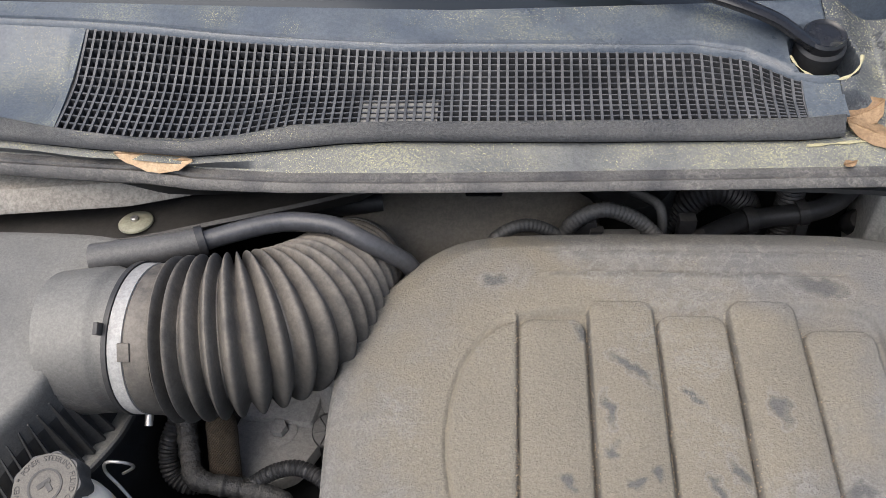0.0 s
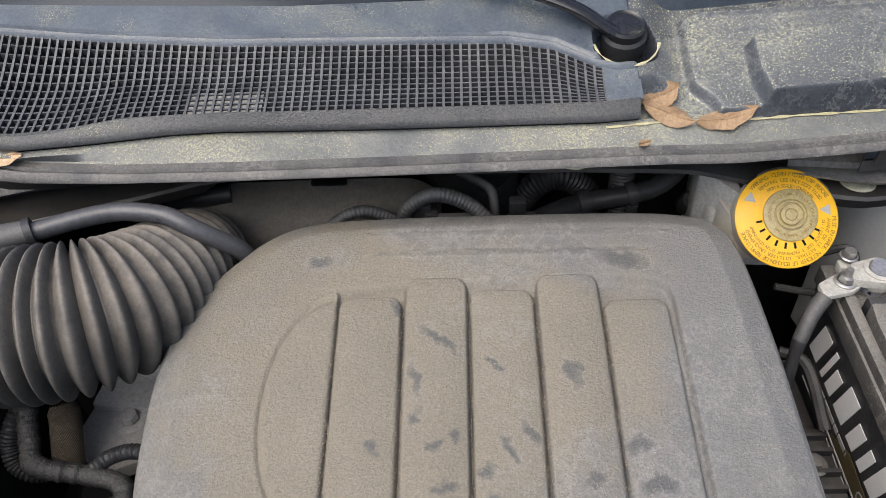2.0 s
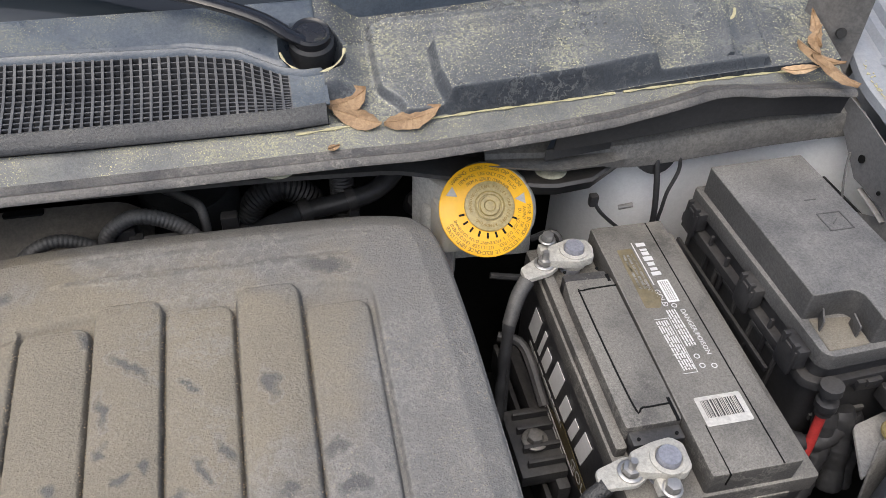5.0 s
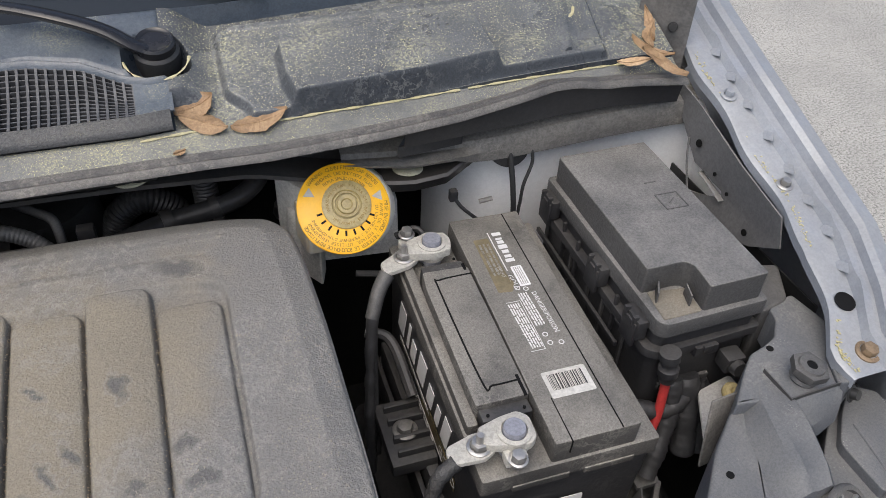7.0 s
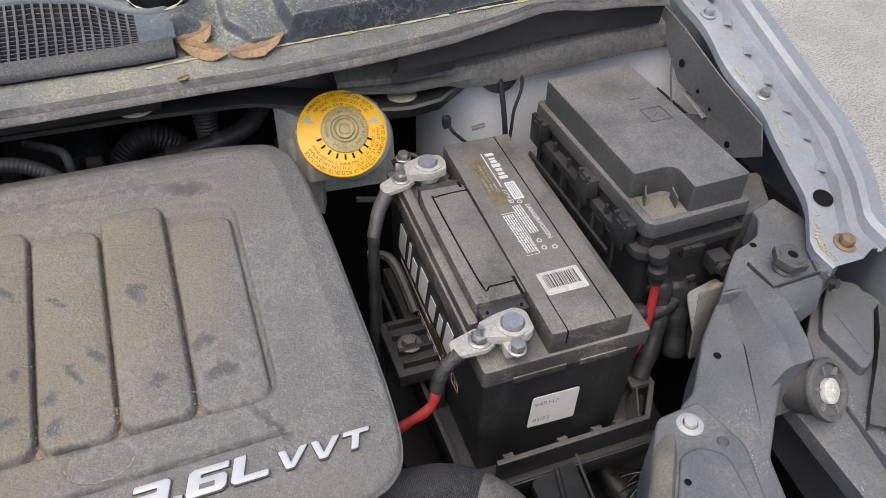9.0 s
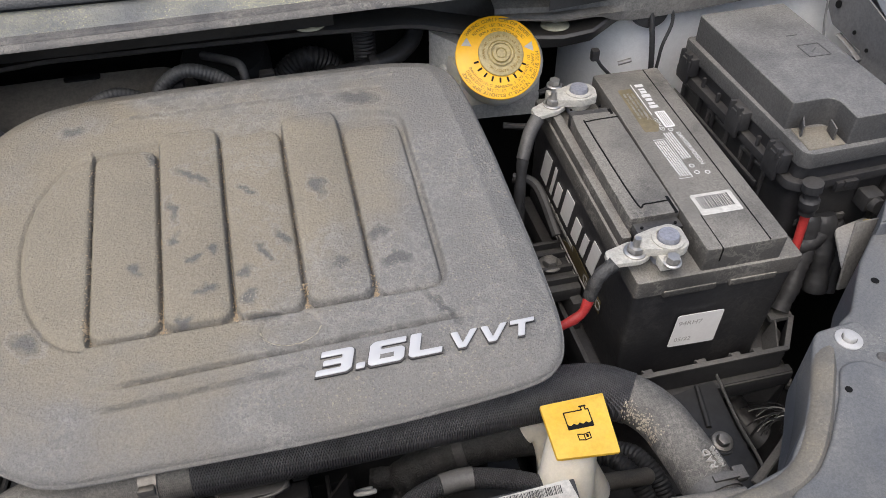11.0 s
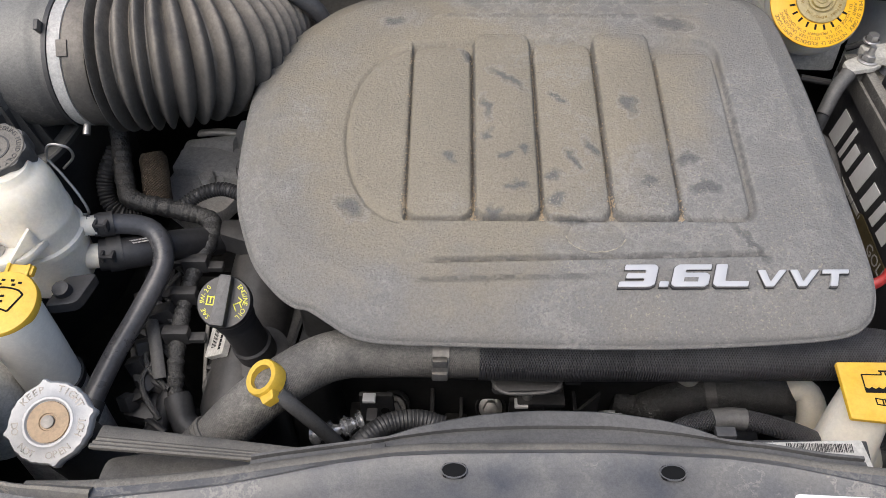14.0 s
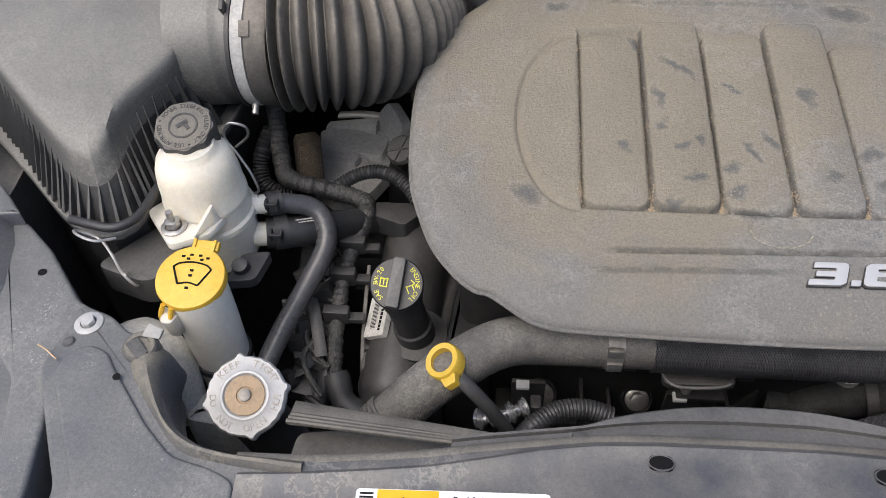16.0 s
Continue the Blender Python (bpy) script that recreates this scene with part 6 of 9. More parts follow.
def beam(side):
    """Headlamp beam and the corner of the radiator support."""
    X = (lambda x: x) if side > 0 else (lambda x: 0.14 - x)
    dy = 0.0 if side > 0 else -0.012
    t = thing("headlamp_beam", (X(0.68), 0.17 + dy, 0.92), "grey plastic headlamp beam dusted along its top", "beam", "headlamp beams")

    def pr(poly, z0, z1, b=0.004, r=0.008, taper=1.0):
        return prism(rounded([(X(x), y + dy) for x, y in poly], r), z0, z1, b, None, taper, 3)

    def P3(x, y, z):
        return (X(x), y + dy, z)

    part("plate", pr([(0.571, 0.117), (0.591, 0.127), (0.637, 0.180), (0.674, 0.212), (0.698, 0.216), (0.684, 0.150), (0.672, 0.112), (0.646, 0.086), (0.612, 0.050), (0.596, 0.0), (0.575, -0.14), (0.55, -0.14), (0.562, -0.03), (0.580, 0.06)], 0.90, 0.9745, 0.004, 0.005), PANEL, t)
    stations = [[(0.697, 0.232, 0.974), (0.700, 0.231, 0.9780), (0.705, 0.231, 0.9880), (0.710, 0.230, 0.9905), (0.716, 0.226, 0.9895), (0.730, 0.216, 0.9905), (0.734, 0.212, 0.985), (0.736, 0.206, 0.94)],
                [(0.660, 0.190, 0.974), (0.676, 0.186, 0.9750), (0.690, 0.186, 0.9935), (0.699, 0.184, 0.9950), (0.704, 0.182, 0.9925), (0.720, 0.172, 0.9940), (0.7245, 0.170, 0.988), (0.726, 0.166, 0.94)],
                [(0.648, 0.140, 0.973), (0.661, 0.136, 0.9745), (0.677, 0.136, 0.9935), (0.686, 0.135, 0.9955), (0.690, 0.134, 0.9930), (0.706, 0.130, 0.9945), (0.7105, 0.129, 0.988), (0.712, 0.126, 0.94)],
                [(0.642, 0.108, 0.970), (0.654, 0.108, 0.9710), (0.670, 0.112, 0.9880), (0.681, 0.113, 0.9905), (0.686, 0.113, 0.9885), (0.700, 0.114, 0.9900), (0.705, 0.114, 0.984), (0.707, 0.114, 0.94)],
                [(0.641, 0.100, 0.93), (0.653, 0.100, 0.93), (0.668, 0.104, 0.93), (0.680, 0.105, 0.93), (0.685, 0.105, 0.93), (0.699, 0.106, 0.93), (0.704, 0.108, 0.93), (0.706, 0.110, 0.92)]]
    stations = [[(x, y, z - 0.010 if i == 0 else z + 0.0016 if i == 1 else z) for i, (x, y, z) in enumerate(row)] for row in stations]
    dense = []
    for a, b in zip(stations, stations[1:]):
        for i in range(4):
            dense.append([P3(*(Vector(p).lerp(Vector(q), i / 4))) for p, q in zip(a, b)])
    part("ridge", thicken(sheet(dense + [[P3(*p) for p in stations[-1]]]), 0.003), PANEL, t, "folded ridge of the beam")
    part("rear_plate", pr([(0.672, 0.208), (0.700, 0.237), (0.722, 0.257), (0.743, 0.263), (0.759, 0.270), (0.776, 0.291), (0.780, 0.309), (0.815, 0.317), (0.824, 0.275), (0.826, 0.225), (0.812, 0.214), (0.790, 0.204), (0.778, 0.198), (0.722, 0.194), (0.700, 0.205)], 0.945, 0.9900, 0.003, 0.004), PANEL, t)
    part("post", pr([(0.765, 0.30), (0.805, 0.31), (0.83, 0.36), (0.79, 0.37)], 0.80, 0.992), PLASTIC_DUSTY, t)
    part("tab", thicken(sheet([[P3(0.722, 0.196, 0.9905), P3(0.750, 0.198, 0.9905), P3(0.776, 0.199, 0.9905)], [P3(0.726, 0.190, 0.984), P3(0.754, 0.192, 0.984), P3(0.782, 0.196, 0.984)], [P3(0.734, 0.176, 0.974), P3(0.754, 0.182, 0.973), P3(0.779, 0.190, 0.974)], [P3(0.734, 0.172, 0.955), P3(0.754, 0.178, 0.955), P3(0.778, 0.186, 0.955)]]), 0.003), PANEL, t)
    part("lug", pr([(0.790, 0.234), (0.812, 0.224), (0.812, 0.208), (0.790, 0.197), (0.776, 0.200)], 0.96, 0.9945, 0.003, 0.003), PANEL, t)
    part("lug_bolt", lathe([(0, 0.006), (0.005, 0.006), (0.006, 0), (0.009, -0.001)], axes(P3(0.797, 0.196, 0.976), (0.3 * side, -0.8, 0.4)), 18), DARK, t)
    hp = Matrix.Translation((X(0.748), 0.2165 + dy, 0.9915)) @ pose(0, 0, 0, 0, 0, 3 * side)
    part("adjuster_plate", box((0, 0, 0), (0.052, 0.034, 0.004), 0.001, hp), PANEL, t)
    part("adjuster_edge", join(box((0.002, -0.0182, 0.0006), (0.056, 0.0012, 0.0050), 0, hp), box((-0.0272 * side, 0, 0.0006), (0.0012, 0.038, 0.0050), 0, hp)), PLASTIC_DUSTY, t)
    hx = axes((X(0.747), 0.215 + dy, 0.9925), (0.1 * side, -0.1, 1))
    part("adjuster", join(lathe([(0.011, 0), (0.013, 0.003), (0.011, 0.006), (0.013, 0.009), (0.011, 0.011), (0.0125, 0.013)], hx, 24), prism([(0.0180 * math.cos(math.pi / 3 * i), 0.0180 * math.sin(math.pi / 3 * i)) for i in range(6)], 0.012, 0.0195, 0.001, hx)), PLASTIC_DUSTY, t)
    part("adjuster_rim", lathe([(0.0052, 0.0195), (0.0052, 0.0215), (0.0115, 0.0215), (0.0125, 0.0195)], hx, 28), PLASTIC_DUSTY, t)
    part("adjuster_hole", lathe([(0, 0.0200), (0.0052, 0.0200), (0.0052, 0.0206), (0, 0.0206)], hx, 16), INK_AND_GAPS, t)
    # Small holes drawn as black discs, shade put into the colour.
    for x, y, z in ((0.634, 0.154, 0.9747), (0.744, 0.257, 0.9902)):
        part("hole", lathe([(0, 0), (0.0036, 0), (0.0036, 0.0006), (0, 0.0006)], axes((X(x), y + dy, z), (0, 0, 1)), 14), INK_AND_GAPS, t)
    kn = axes((X(0.7065), 0.093 + dy, 0.969), (0.30 * side, -0.70, 0.64))
    part("knob_seat", lathe([(0.0, -0.03), (0.022, -0.03), (0.024, -0.004), (0.028, -0.003), (0.0285, 0.0), (0.027, 0.003), (0.0235, 0.003), (0.022, 0.0000), (0.014, -0.001), (0, -0.001)], kn, 44), PLASTIC_DUSTY, t)
    for a in range(0, 360, 60):
        part("knob_spoke", box((0.0185, 0, -0.001), (0.008, 0.0028, 0.008), 0.0006, kn @ pose(0, 0, 0, 0, 0, a)), PANEL, t)
    part("knob", lathe([(0, 0.0062), (0.0020, 0.0062), (0.0026, 0.0050), (0.0095, 0.0048), (0.0112, 0.0036), (0.0114, 0.000), (0.010, -0.006)], kn @ pose(0.001, -0.001, 0), 32), GREYWHITE, t, "white plastic knob")
    part("lower_arm", thicken(sheet([[P3(0.693, 0.122, 0.934), P3(0.716, 0.120, 0.936), P3(0.742, 0.118, 0.934)], [P3(0.694, 0.078, 0.930), P3(0.720, 0.075, 0.932), P3(0.752, 0.070, 0.930)], [P3(0.70, -0.06, 0.915), P3(0.73, -0.06, 0.915), P3(0.765, -0.06, 0.915)]]), 0.02), PANEL, t)
    lamp = thing("headlamp", (X(0.80), 0.10 + dy, 0.80), "dusty grey plastic back of the headlamp", "headlamp", "headlamps")
    part("housing", pr([(0.745, 0.155), (0.780, 0.190), (0.800, 0.210), (0.828, 0.230), (0.852, 0.216), (0.866, 0.198), (0.862, 0.10), (0.84, 0.0), (0.80, -0.06), (0.72, -0.06), (0.735, 0.06)], 0.80, 0.938, 0.0025, 0.010), PANEL, lamp)
    part("housing_step", pr([(0.770, 0.166), (0.797, 0.196), (0.826, 0.222), (0.850, 0.206), (0.838, 0.170), (0.792, 0.120), (0.772, 0.110)], 0.92, 0.950, 0.0018, 0.008), PANEL, lamp)
    part("housing_crease", tube([P3(0.797, 0.180, 0.9500), P3(0.793, 0.150, 0.9500), P3(0.789, 0.125, 0.9495)], 0.0014, 8, 0.004), PANEL, lamp)
    part("side_bracket", thicken(sheet([[P3(0.842, 0.172, z), P3(0.815, 0.140, z), P3(0.785, 0.110, z - 0.003), P3(0.752, 0.080, z - 0.006), P3(0.735, 0.062, z - 0.008)] for z in (0.90, 0.955)] + [[P3(0.852, 0.160, 0.957), P3(0.826, 0.128, 0.957), P3(0.797, 0.098, 0.954), P3(0.765, 0.068, 0.951), P3(0.748, 0.050, 0.949)], [P3(0.854, 0.158, 0.90), P3(0.828, 0.126, 0.90), P3(0.799, 0.096, 0.90), P3(0.767, 0.066, 0.90), P3(0.75, 0.048, 0.90)]]), 0.002), PLASTIC_DUSTY, lamp)
    part("bracket_clip", box((0, 0, 0), (0.006, 0.016, 0.003), 0.001, Matrix.Translation(P3(0.803, 0.108, 0.957)) @ pose(0, 0, 0, 0, 0, -40 * side)), GREYINK, lamp)
    c = thing("support_corner", (X(0.54), 0.03 + dy, 0.90), "grey plastic corner of the radiator support, bolted down", "support corner", "support corners")
    if side > 0:
        base = [(0.546, 0.112), (0.534, 0.098), (0.515, 0.070), (0.487, 0.034), (0.455, 0.004), (0.40, -0.010), (0.36, -0.03), (0.36, -0.13), (0.545, -0.13), (0.562, -0.04), (0.585, 0.022), (0.600, 0.066), (0.588, 0.116)]
        field = [(0.5415, 0.073), (0.524, 0.047), (0.493, 0.012), (0.470, -0.008), (0.44, -0.020), (0.44, -0.12), (0.548, -0.12), (0.558, -0.03), (0.574, 0.030), (0.578, 0.062), (0.560, 0.076)]
        band = [(0.549, 0.113), (0.534, 0.098), (0.515, 0.070), (0.487, 0.034), (0.455, 0.009), (0.425, 0.002), (0.39, 0.002), (0.39, -0.011), (0.430, -0.011), (0.463, -0.004), (0.497, 0.024), (0.526, 0.062), (0.546, 0.092), (0.559, 0.105)]
    else:
        base = [(-0.447, 0.107), (-0.447, 0.089), (-0.453, 0.050), (-0.444, 0.030), (-0.419, -0.015), (-0.403, -0.043), (-0.39, -0.13), (-0.23, -0.13), (-0.23, -0.022), (-0.291, -0.016), (-0.317, -0.008), (-0.342, 0.012), (-0.360, 0.045), (-0.366, 0.066), (-0.384, 0.086), (-0.396, 0.084), (-0.417, 0.100), (-0.440, 0.108)]
        field = [(-0.437, 0.053), (-0.432, 0.064), (-0.421, 0.069), (-0.405, 0.064), (-0.395, 0.050), (-0.377, 0.030), (-0.355, 0.005), (-0.329, -0.018), (-0.297, -0.026), (-0.28, -0.034), (-0.28, -0.12), (-0.375, -0.12), (-0.391, -0.04), (-0.411, -0.007), (-0.428, 0.024), (-0.438, 0.038)]
        band = [(-0.384, 0.084), (-0.367, 0.068), (-0.360, 0.046), (-0.342, 0.012), (-0.317, -0.006), (-0.291, -0.013), (-0.262, -0.014), (-0.262, -0.024), (-0.293, -0.0205), (-0.325, -0.013), (-0.351, 0.011), (-0.373, 0.037), (-0.388, 0.056), (-0.396, 0.070)]
    part("base", prism(rounded(base, 0.006), 0.90, 0.9770, 0.004, None, 1.0, 3), PANEL, c)
    part("raised_field", prism(rounded(field, 0.008), 0.96, 0.9800, 0.003, None, 1.0, 3), PANEL, c)
    half = len(band) // 2
    if side > 0:
        outer = smooth_path([(0.543, 0.107, 0), (0.534, 0.098, 0), (0.516, 0.073, 0), (0.493, 0.042, 0), (0.466, 0.013, 0), (0.444, 0.000, 0), (0.418, -0.006, 0), (0.385, -0.009, 0)], 0.004)[0]
        inner = []
        for n, p in enumerate(outer):
            d = (outer[min(n + 1, len(outer) - 1)] - outer[max(n - 1, 0)]).normalized()
            inner.append(p + Vector((-d.y, d.x, 0)) * 0.0195 * (1.0 - 0.35 * max(0.0, n / len(outer) - 0.7) / 0.3))
    else:
        outer = smooth_path([(x, y, 0) for x, y in band[:half]] + [(-0.238, -0.013, 0)], 0.004)[0]
        far = smooth_path([(x, y, 0) for x, y in band[:half - 1:-1]] + [(-0.238, -0.026, 0)], 0.001)[0]
        inner = [far[round(n * (len(far) - 1) / (len(outer) - 1))] for n in range(len(outer))]
    rows = []
    for share, z in ((-0.06, 0.940), (0.0, 0.9735), (0.14, 0.9785), (0.36, 0.9805), (0.62, 0.9822), (0.82, 0.9818), (0.94, 0.9790), (1.0, 0.9765)) if side > 0 else ((-0.45, 0.935), (-0.30, 0.960), (-0.10, 0.9735), (0.12, 0.9800), (0.40, 0.9835), (0.66, 0.9832), (0.88, 0.9795), (1.0, 0.9765)):
        rows.append([(p.x + (q.x - p.x) * share, p.y + (q.y - p.y) * share, z - 0.004 * max(0.0, n / len(outer) - 0.85) / 0.15 - 0.006 * max(0.0, 0.14 - n / len(outer)) / 0.14) for n, (p, q) in enumerate(zip(outer, inner))])
    part("rolled_edge", thicken(sheet(rows), 0.002), ROLLED, c, "rolled edge with tan dirt along its crest")
    if side < 0:
        part("side_panel", prism(rounded([(-0.440, 0.060), (-0.452, -0.14), (-0.66, -0.14), (-0.64, 0.09), (-0.53, 0.125), (-0.475, 0.085)], 0.01), 0.93, 0.9715, 0.004, None, 1.0, 3), PANEL, c)
    if side < 0:
        part("boss", lathe([(0.0145, -0.01), (0.0135, 0.003), (0.0110, 0.0060), (0.0075, 0.0062), (0.0070, 0.0046), (0, 0.0046)], axes((-0.3815, 0.0695, 0.9765), (0.1, -0.1, 1)), 32), ROLLED, c)
        part("boss_cover", prism([(-0.008, -0.004), (0.010, -0.006), (0.010, 0.003), (-0.006, 0.006)], 0.0050, 0.0075, 0.0006, axes((-0.383, 0.067, 0.9765), (0.1, -0.1, 1), (0.6, 0.8, 0))), PLASTIC_DUSTY, c)
        part("clip", prism(rounded([(-0.007, -0.005), (0.006, -0.004), (0.007, 0.004), (-0.005, 0.006)], 0.001), 0, 0.008, 0.001, axes((-0.3755, 0.083, 0.9790), (0.3, -0.5, 0.8))), GREYINK, c, "small pale clip")
        part("twig", tube([(-0.461, 0.066, 0.9800), (-0.452, 0.061, 0.9815), (-0.446, 0.057, 0.9800), (-0.440, 0.053, 0.9810)], 0.0006, 6, 0.003), LEAF_PALE, label="tiny dry twig on the headlamp beam", category="twig")
    part("bolt", bolt((X(0.567) if side > 0 else -0.431, 0.097 + dy if side > 0 else 0.090, 0.9765), (0, 0, 1), 0.0058, 0.0112, 0.004), CASTCAP, c, "bolt on a white washer")
    part("dimple", lathe([(0, 0.003), (0.004, 0.002), (0.0055, 0)], axes((X(0.583) if side > 0 else -0.440, 0.074 + dy if side > 0 else 0.072, 0.9765), (0, 0, 1)), 14), PLASTIC_DUSTY, c)
    part("hole", lathe([(0, 0), (0.0029, 0), (0.0029, 0.0006), (0, 0.0006)], axes((X(0.5335) if side > 0 else -0.389, 0.050 + dy if side > 0 else 0.041, 0.9802), (0, 0, 1)), 14), INK_AND_GAPS, c)


beam(1)
beam(-1)


# ---- radiator support, shroud ----
support = thing("radiator_support", (0.07, -0.03, 0.93), "grey blue radiator support panel with oval slots", "radiator support")
xs = np.linspace(-0.28, 0.41, 70)
FY = lerp_table([(-0.30, -0.030), (-0.23, -0.024), (-0.19, -0.019), (-0.153, -0.014), (-0.117, -0.006), (-0.08, 0.003), (-0.042, 0.009), (0.0, 0.0115), (0.071, 0.013), (0.109, 0.0135), (0.15, 0.0115), (0.182, 0.010), (0.218, 0.005), (0.25, -0.002), (0.308, -0.016), (0.36, -0.024), (0.42, -0.028)])
REAR_EDGE = lerp_table([(-0.31, -0.013), (-0.23, -0.011), (-0.156, -0.002), (-0.118, 0.005), (-0.08, 0.011), (-0.042, 0.017), (0.0, 0.0195), (0.109, 0.0210), (0.182, 0.018), (0.218, 0.014), (0.257, 0.007), (0.333, 0.000), (0.42, -0.007)])
part("top", thicken(sheet([[(x, REAR_EDGE(x) + 0.001, 0.955) for x in xs], [(x, REAR_EDGE(x), 0.9735) for x in xs], [(x, REAR_EDGE(x) - 0.002, 0.9755) for x in xs], [(x, FY(x) + 0.003, 0.9765) for x in xs], [(x, FY(x) + 0.001, 0.9790) for x in xs], [(x, FY(x) - 0.0012, 0.9812) for x in xs], [(x, FY(x) - 0.004, 0.9790) for x in xs],
      [(x, FY(x) - 0.018, 0.9772) for x in xs], [(x, FY(x) - 0.05, 0.976) for x in xs], [(x, -0.10, 0.972) for x in xs], [(x, -0.16, 0.955) for x in xs]]), 0.002), SUPPORT, support)
part("rear_lip", tube([(x, REAR_EDGE(x) - 0.001, 0.9735) for x in np.linspace(-0.285, 0.415, 18)], 0.0042, 12, 0.008, 0.7), HOSE, support, "dusty rolled rear lip")
# Each slot is a flat black patch coloured as the shade within it.
for x in (0.0, 0.1445):
    part("slot", prism(rect(x, -0.001, 0.0165, 0.0105, 0.0050), 0.9782, 0.9800, 0), INK_AND_GAPS, support, "dark oval slot")
    part("slot_rim", tube([(x + 0.0083 * math.cos(a) * 1.02, -0.001 + 0.0054 * math.sin(a), 0.9796) for a in np.linspace(0, 2 * math.pi, 17)], 0.0007, 6, 0.002), SUPPORT, support)
lm = Matrix.Translation((-0.135, -0.052, 0.9775)) @ pose(0, 0, 0, 2.5, 0, 2)
label = thing("refrigerant_label", (-0.135, -0.052, 0.9775), "white and yellow refrigerant label stuck on the support", "label")
part("sheet", prism(rect(0, 0, 0.126, 0.044, 0.003), 0, 0.0006, 0, lm), PAPER, label)
part("yellow_field", prism(rect(-0.029, 0.0, 0.040, 0.043), 0.0006, 0.0009, 0, lm), YELLOW, label, "yellow field")
part("triangle", prism([(-0.008, 0), (0.008, 0), (0, 0.013)], 0.0009, 0.0012, 0, lm @ pose(-0.032, 0.004, 0)), INK_AND_GAPS, label)
part("code", bars(lm @ pose(-0.056, 0.010, 0.0006), 0.010, 0.020, 8, 5, 0.0003, 0.5, False), INK_AND_GAPS, label)
part("print", letters("R-134a", 0.0085, lm @ pose(0.012, 0.015, 0.0007), 0.0001), INK_AND_GAPS, label)
part("fine_print", bars(lm @ pose(0.025, -0.005, 0.0006), 0.06, 0.024, 6, 7), GREYINK, label)
lm2 = Matrix.Translation((0.2825, -0.0415, 0.9768)) @ pose(0, 0, 0, 2, 0, -2.3)
label2 = thing("emission_label", (0.2825, -0.0415, 0.9768), "white emission label on the support", "label")
part("sheet", prism(rect(0, 0, 0.127, 0.050, 0.004), 0, 0.0006, 0, lm2), PAPER, label2)
part("print", letters("VEHICLE EMISSION CONTROL INFORMATION", 0.0054, lm2 @ pose(0.0, 0.018, 0.0007), 0.0001), INK_AND_GAPS, label2)
part("fine_print", bars(lm2 @ pose(0, -0.006, 0.0006), 0.112, 0.028, 6, 8), GREYINK, label2)

shroud = thing("fan_shroud", (0.07, 0.04, 0.80), "dusty curved plastic fan shroud behind the support", "fan shroud")
xs = np.linspace(-0.14, 0.28, 60)
ARC = lerp_table([(-0.14, 0.010), (-0.09, 0.014), (-0.065, 0.024), (-0.026, 0.040), (0.018, 0.050), (0.060, 0.054), (0.112, 0.053), (0.159, 0.045), (0.195, 0.030), (0.22, 0.016), (0.28, 0.012)])
arc_s = lambda x: (ARC(x - 0.012) + ARC(x) + ARC(x + 0.012)) / 3
part("top", thicken(sheet([[(x, REAR_EDGE(x) - 0.002, 0.9700) for x in xs], [(x, REAR_EDGE(x) + 0.010, 0.9680) for x in xs], [(x, max(REAR_EDGE(x) + 0.011, REAR_EDGE(x) + 0.010 + (arc_s(x) - REAR_EDGE(x) - 0.010) * 0.38), 0.9660) for x in xs], [(x, max(REAR_EDGE(x) + 0.012, REAR_EDGE(x) + 0.010 + (arc_s(x) - REAR_EDGE(x) - 0.010) * 0.42), 0.9690) for x in xs], [(x, max(REAR_EDGE(x) + 0.014, arc_s(x) - 0.002), 0.9690) for x in xs],
      [(x, max(REAR_EDGE(x) + 0.015, arc_s(x)), 0.9670) for x in xs], [(x, max(REAR_EDGE(x) + 0.015, arc_s(x)), 0.90) for x in xs], [(x, max(REAR_EDGE(x) + 0.015, arc_s(x)), 0.60) for x in xs]]), 0.002), PLASTIC_DUSTY, shroud)
part("clip", box((-0.052, 0.018, 0.973), (0.010, 0.006, 0.006), 0.001), PLASTIC, shroud)
part("clip", box((0.190, 0.036, 0.968), (0.014, 0.008, 0.006), 0.001, None), PLASTIC, shroud)
part("side_panel", prism(rounded([(-0.265, 0.0), (-0.13, 0.012), (-0.125, 0.040), (-0.20, 0.045), (-0.262, 0.036)], 0.008), 0.60, 0.925, 0.004), PLASTIC_DUSTY, shroud)

strip_ = thing("ribbed_strip", (-0.18, 0.05, 0.90), "dusty ribbed rubber strip above the radiator", "strip")
A, B = Vector((-0.264, 0.042, 0.943)), Vector((-0.090, 0.024, 0.946))
d = (B - A).normalized()
side = d.cross(Vector((0, 0.45, 0.9))).normalized()
for i in range(6):
    o = side * (0.0038 * (2.5 - i))
    part("rib", tube([A + o * 1.25, A.lerp(B, 0.5) + o, B + o * 0.7], 0.0022, 8, 0.02), HOSE, strip_)
part("backing", tube([A, A.lerp(B, 0.5), B], lambda k, s: 0.0105 - 0.004 * k, 12, 0.02, 0.25), HOSE, strip_)

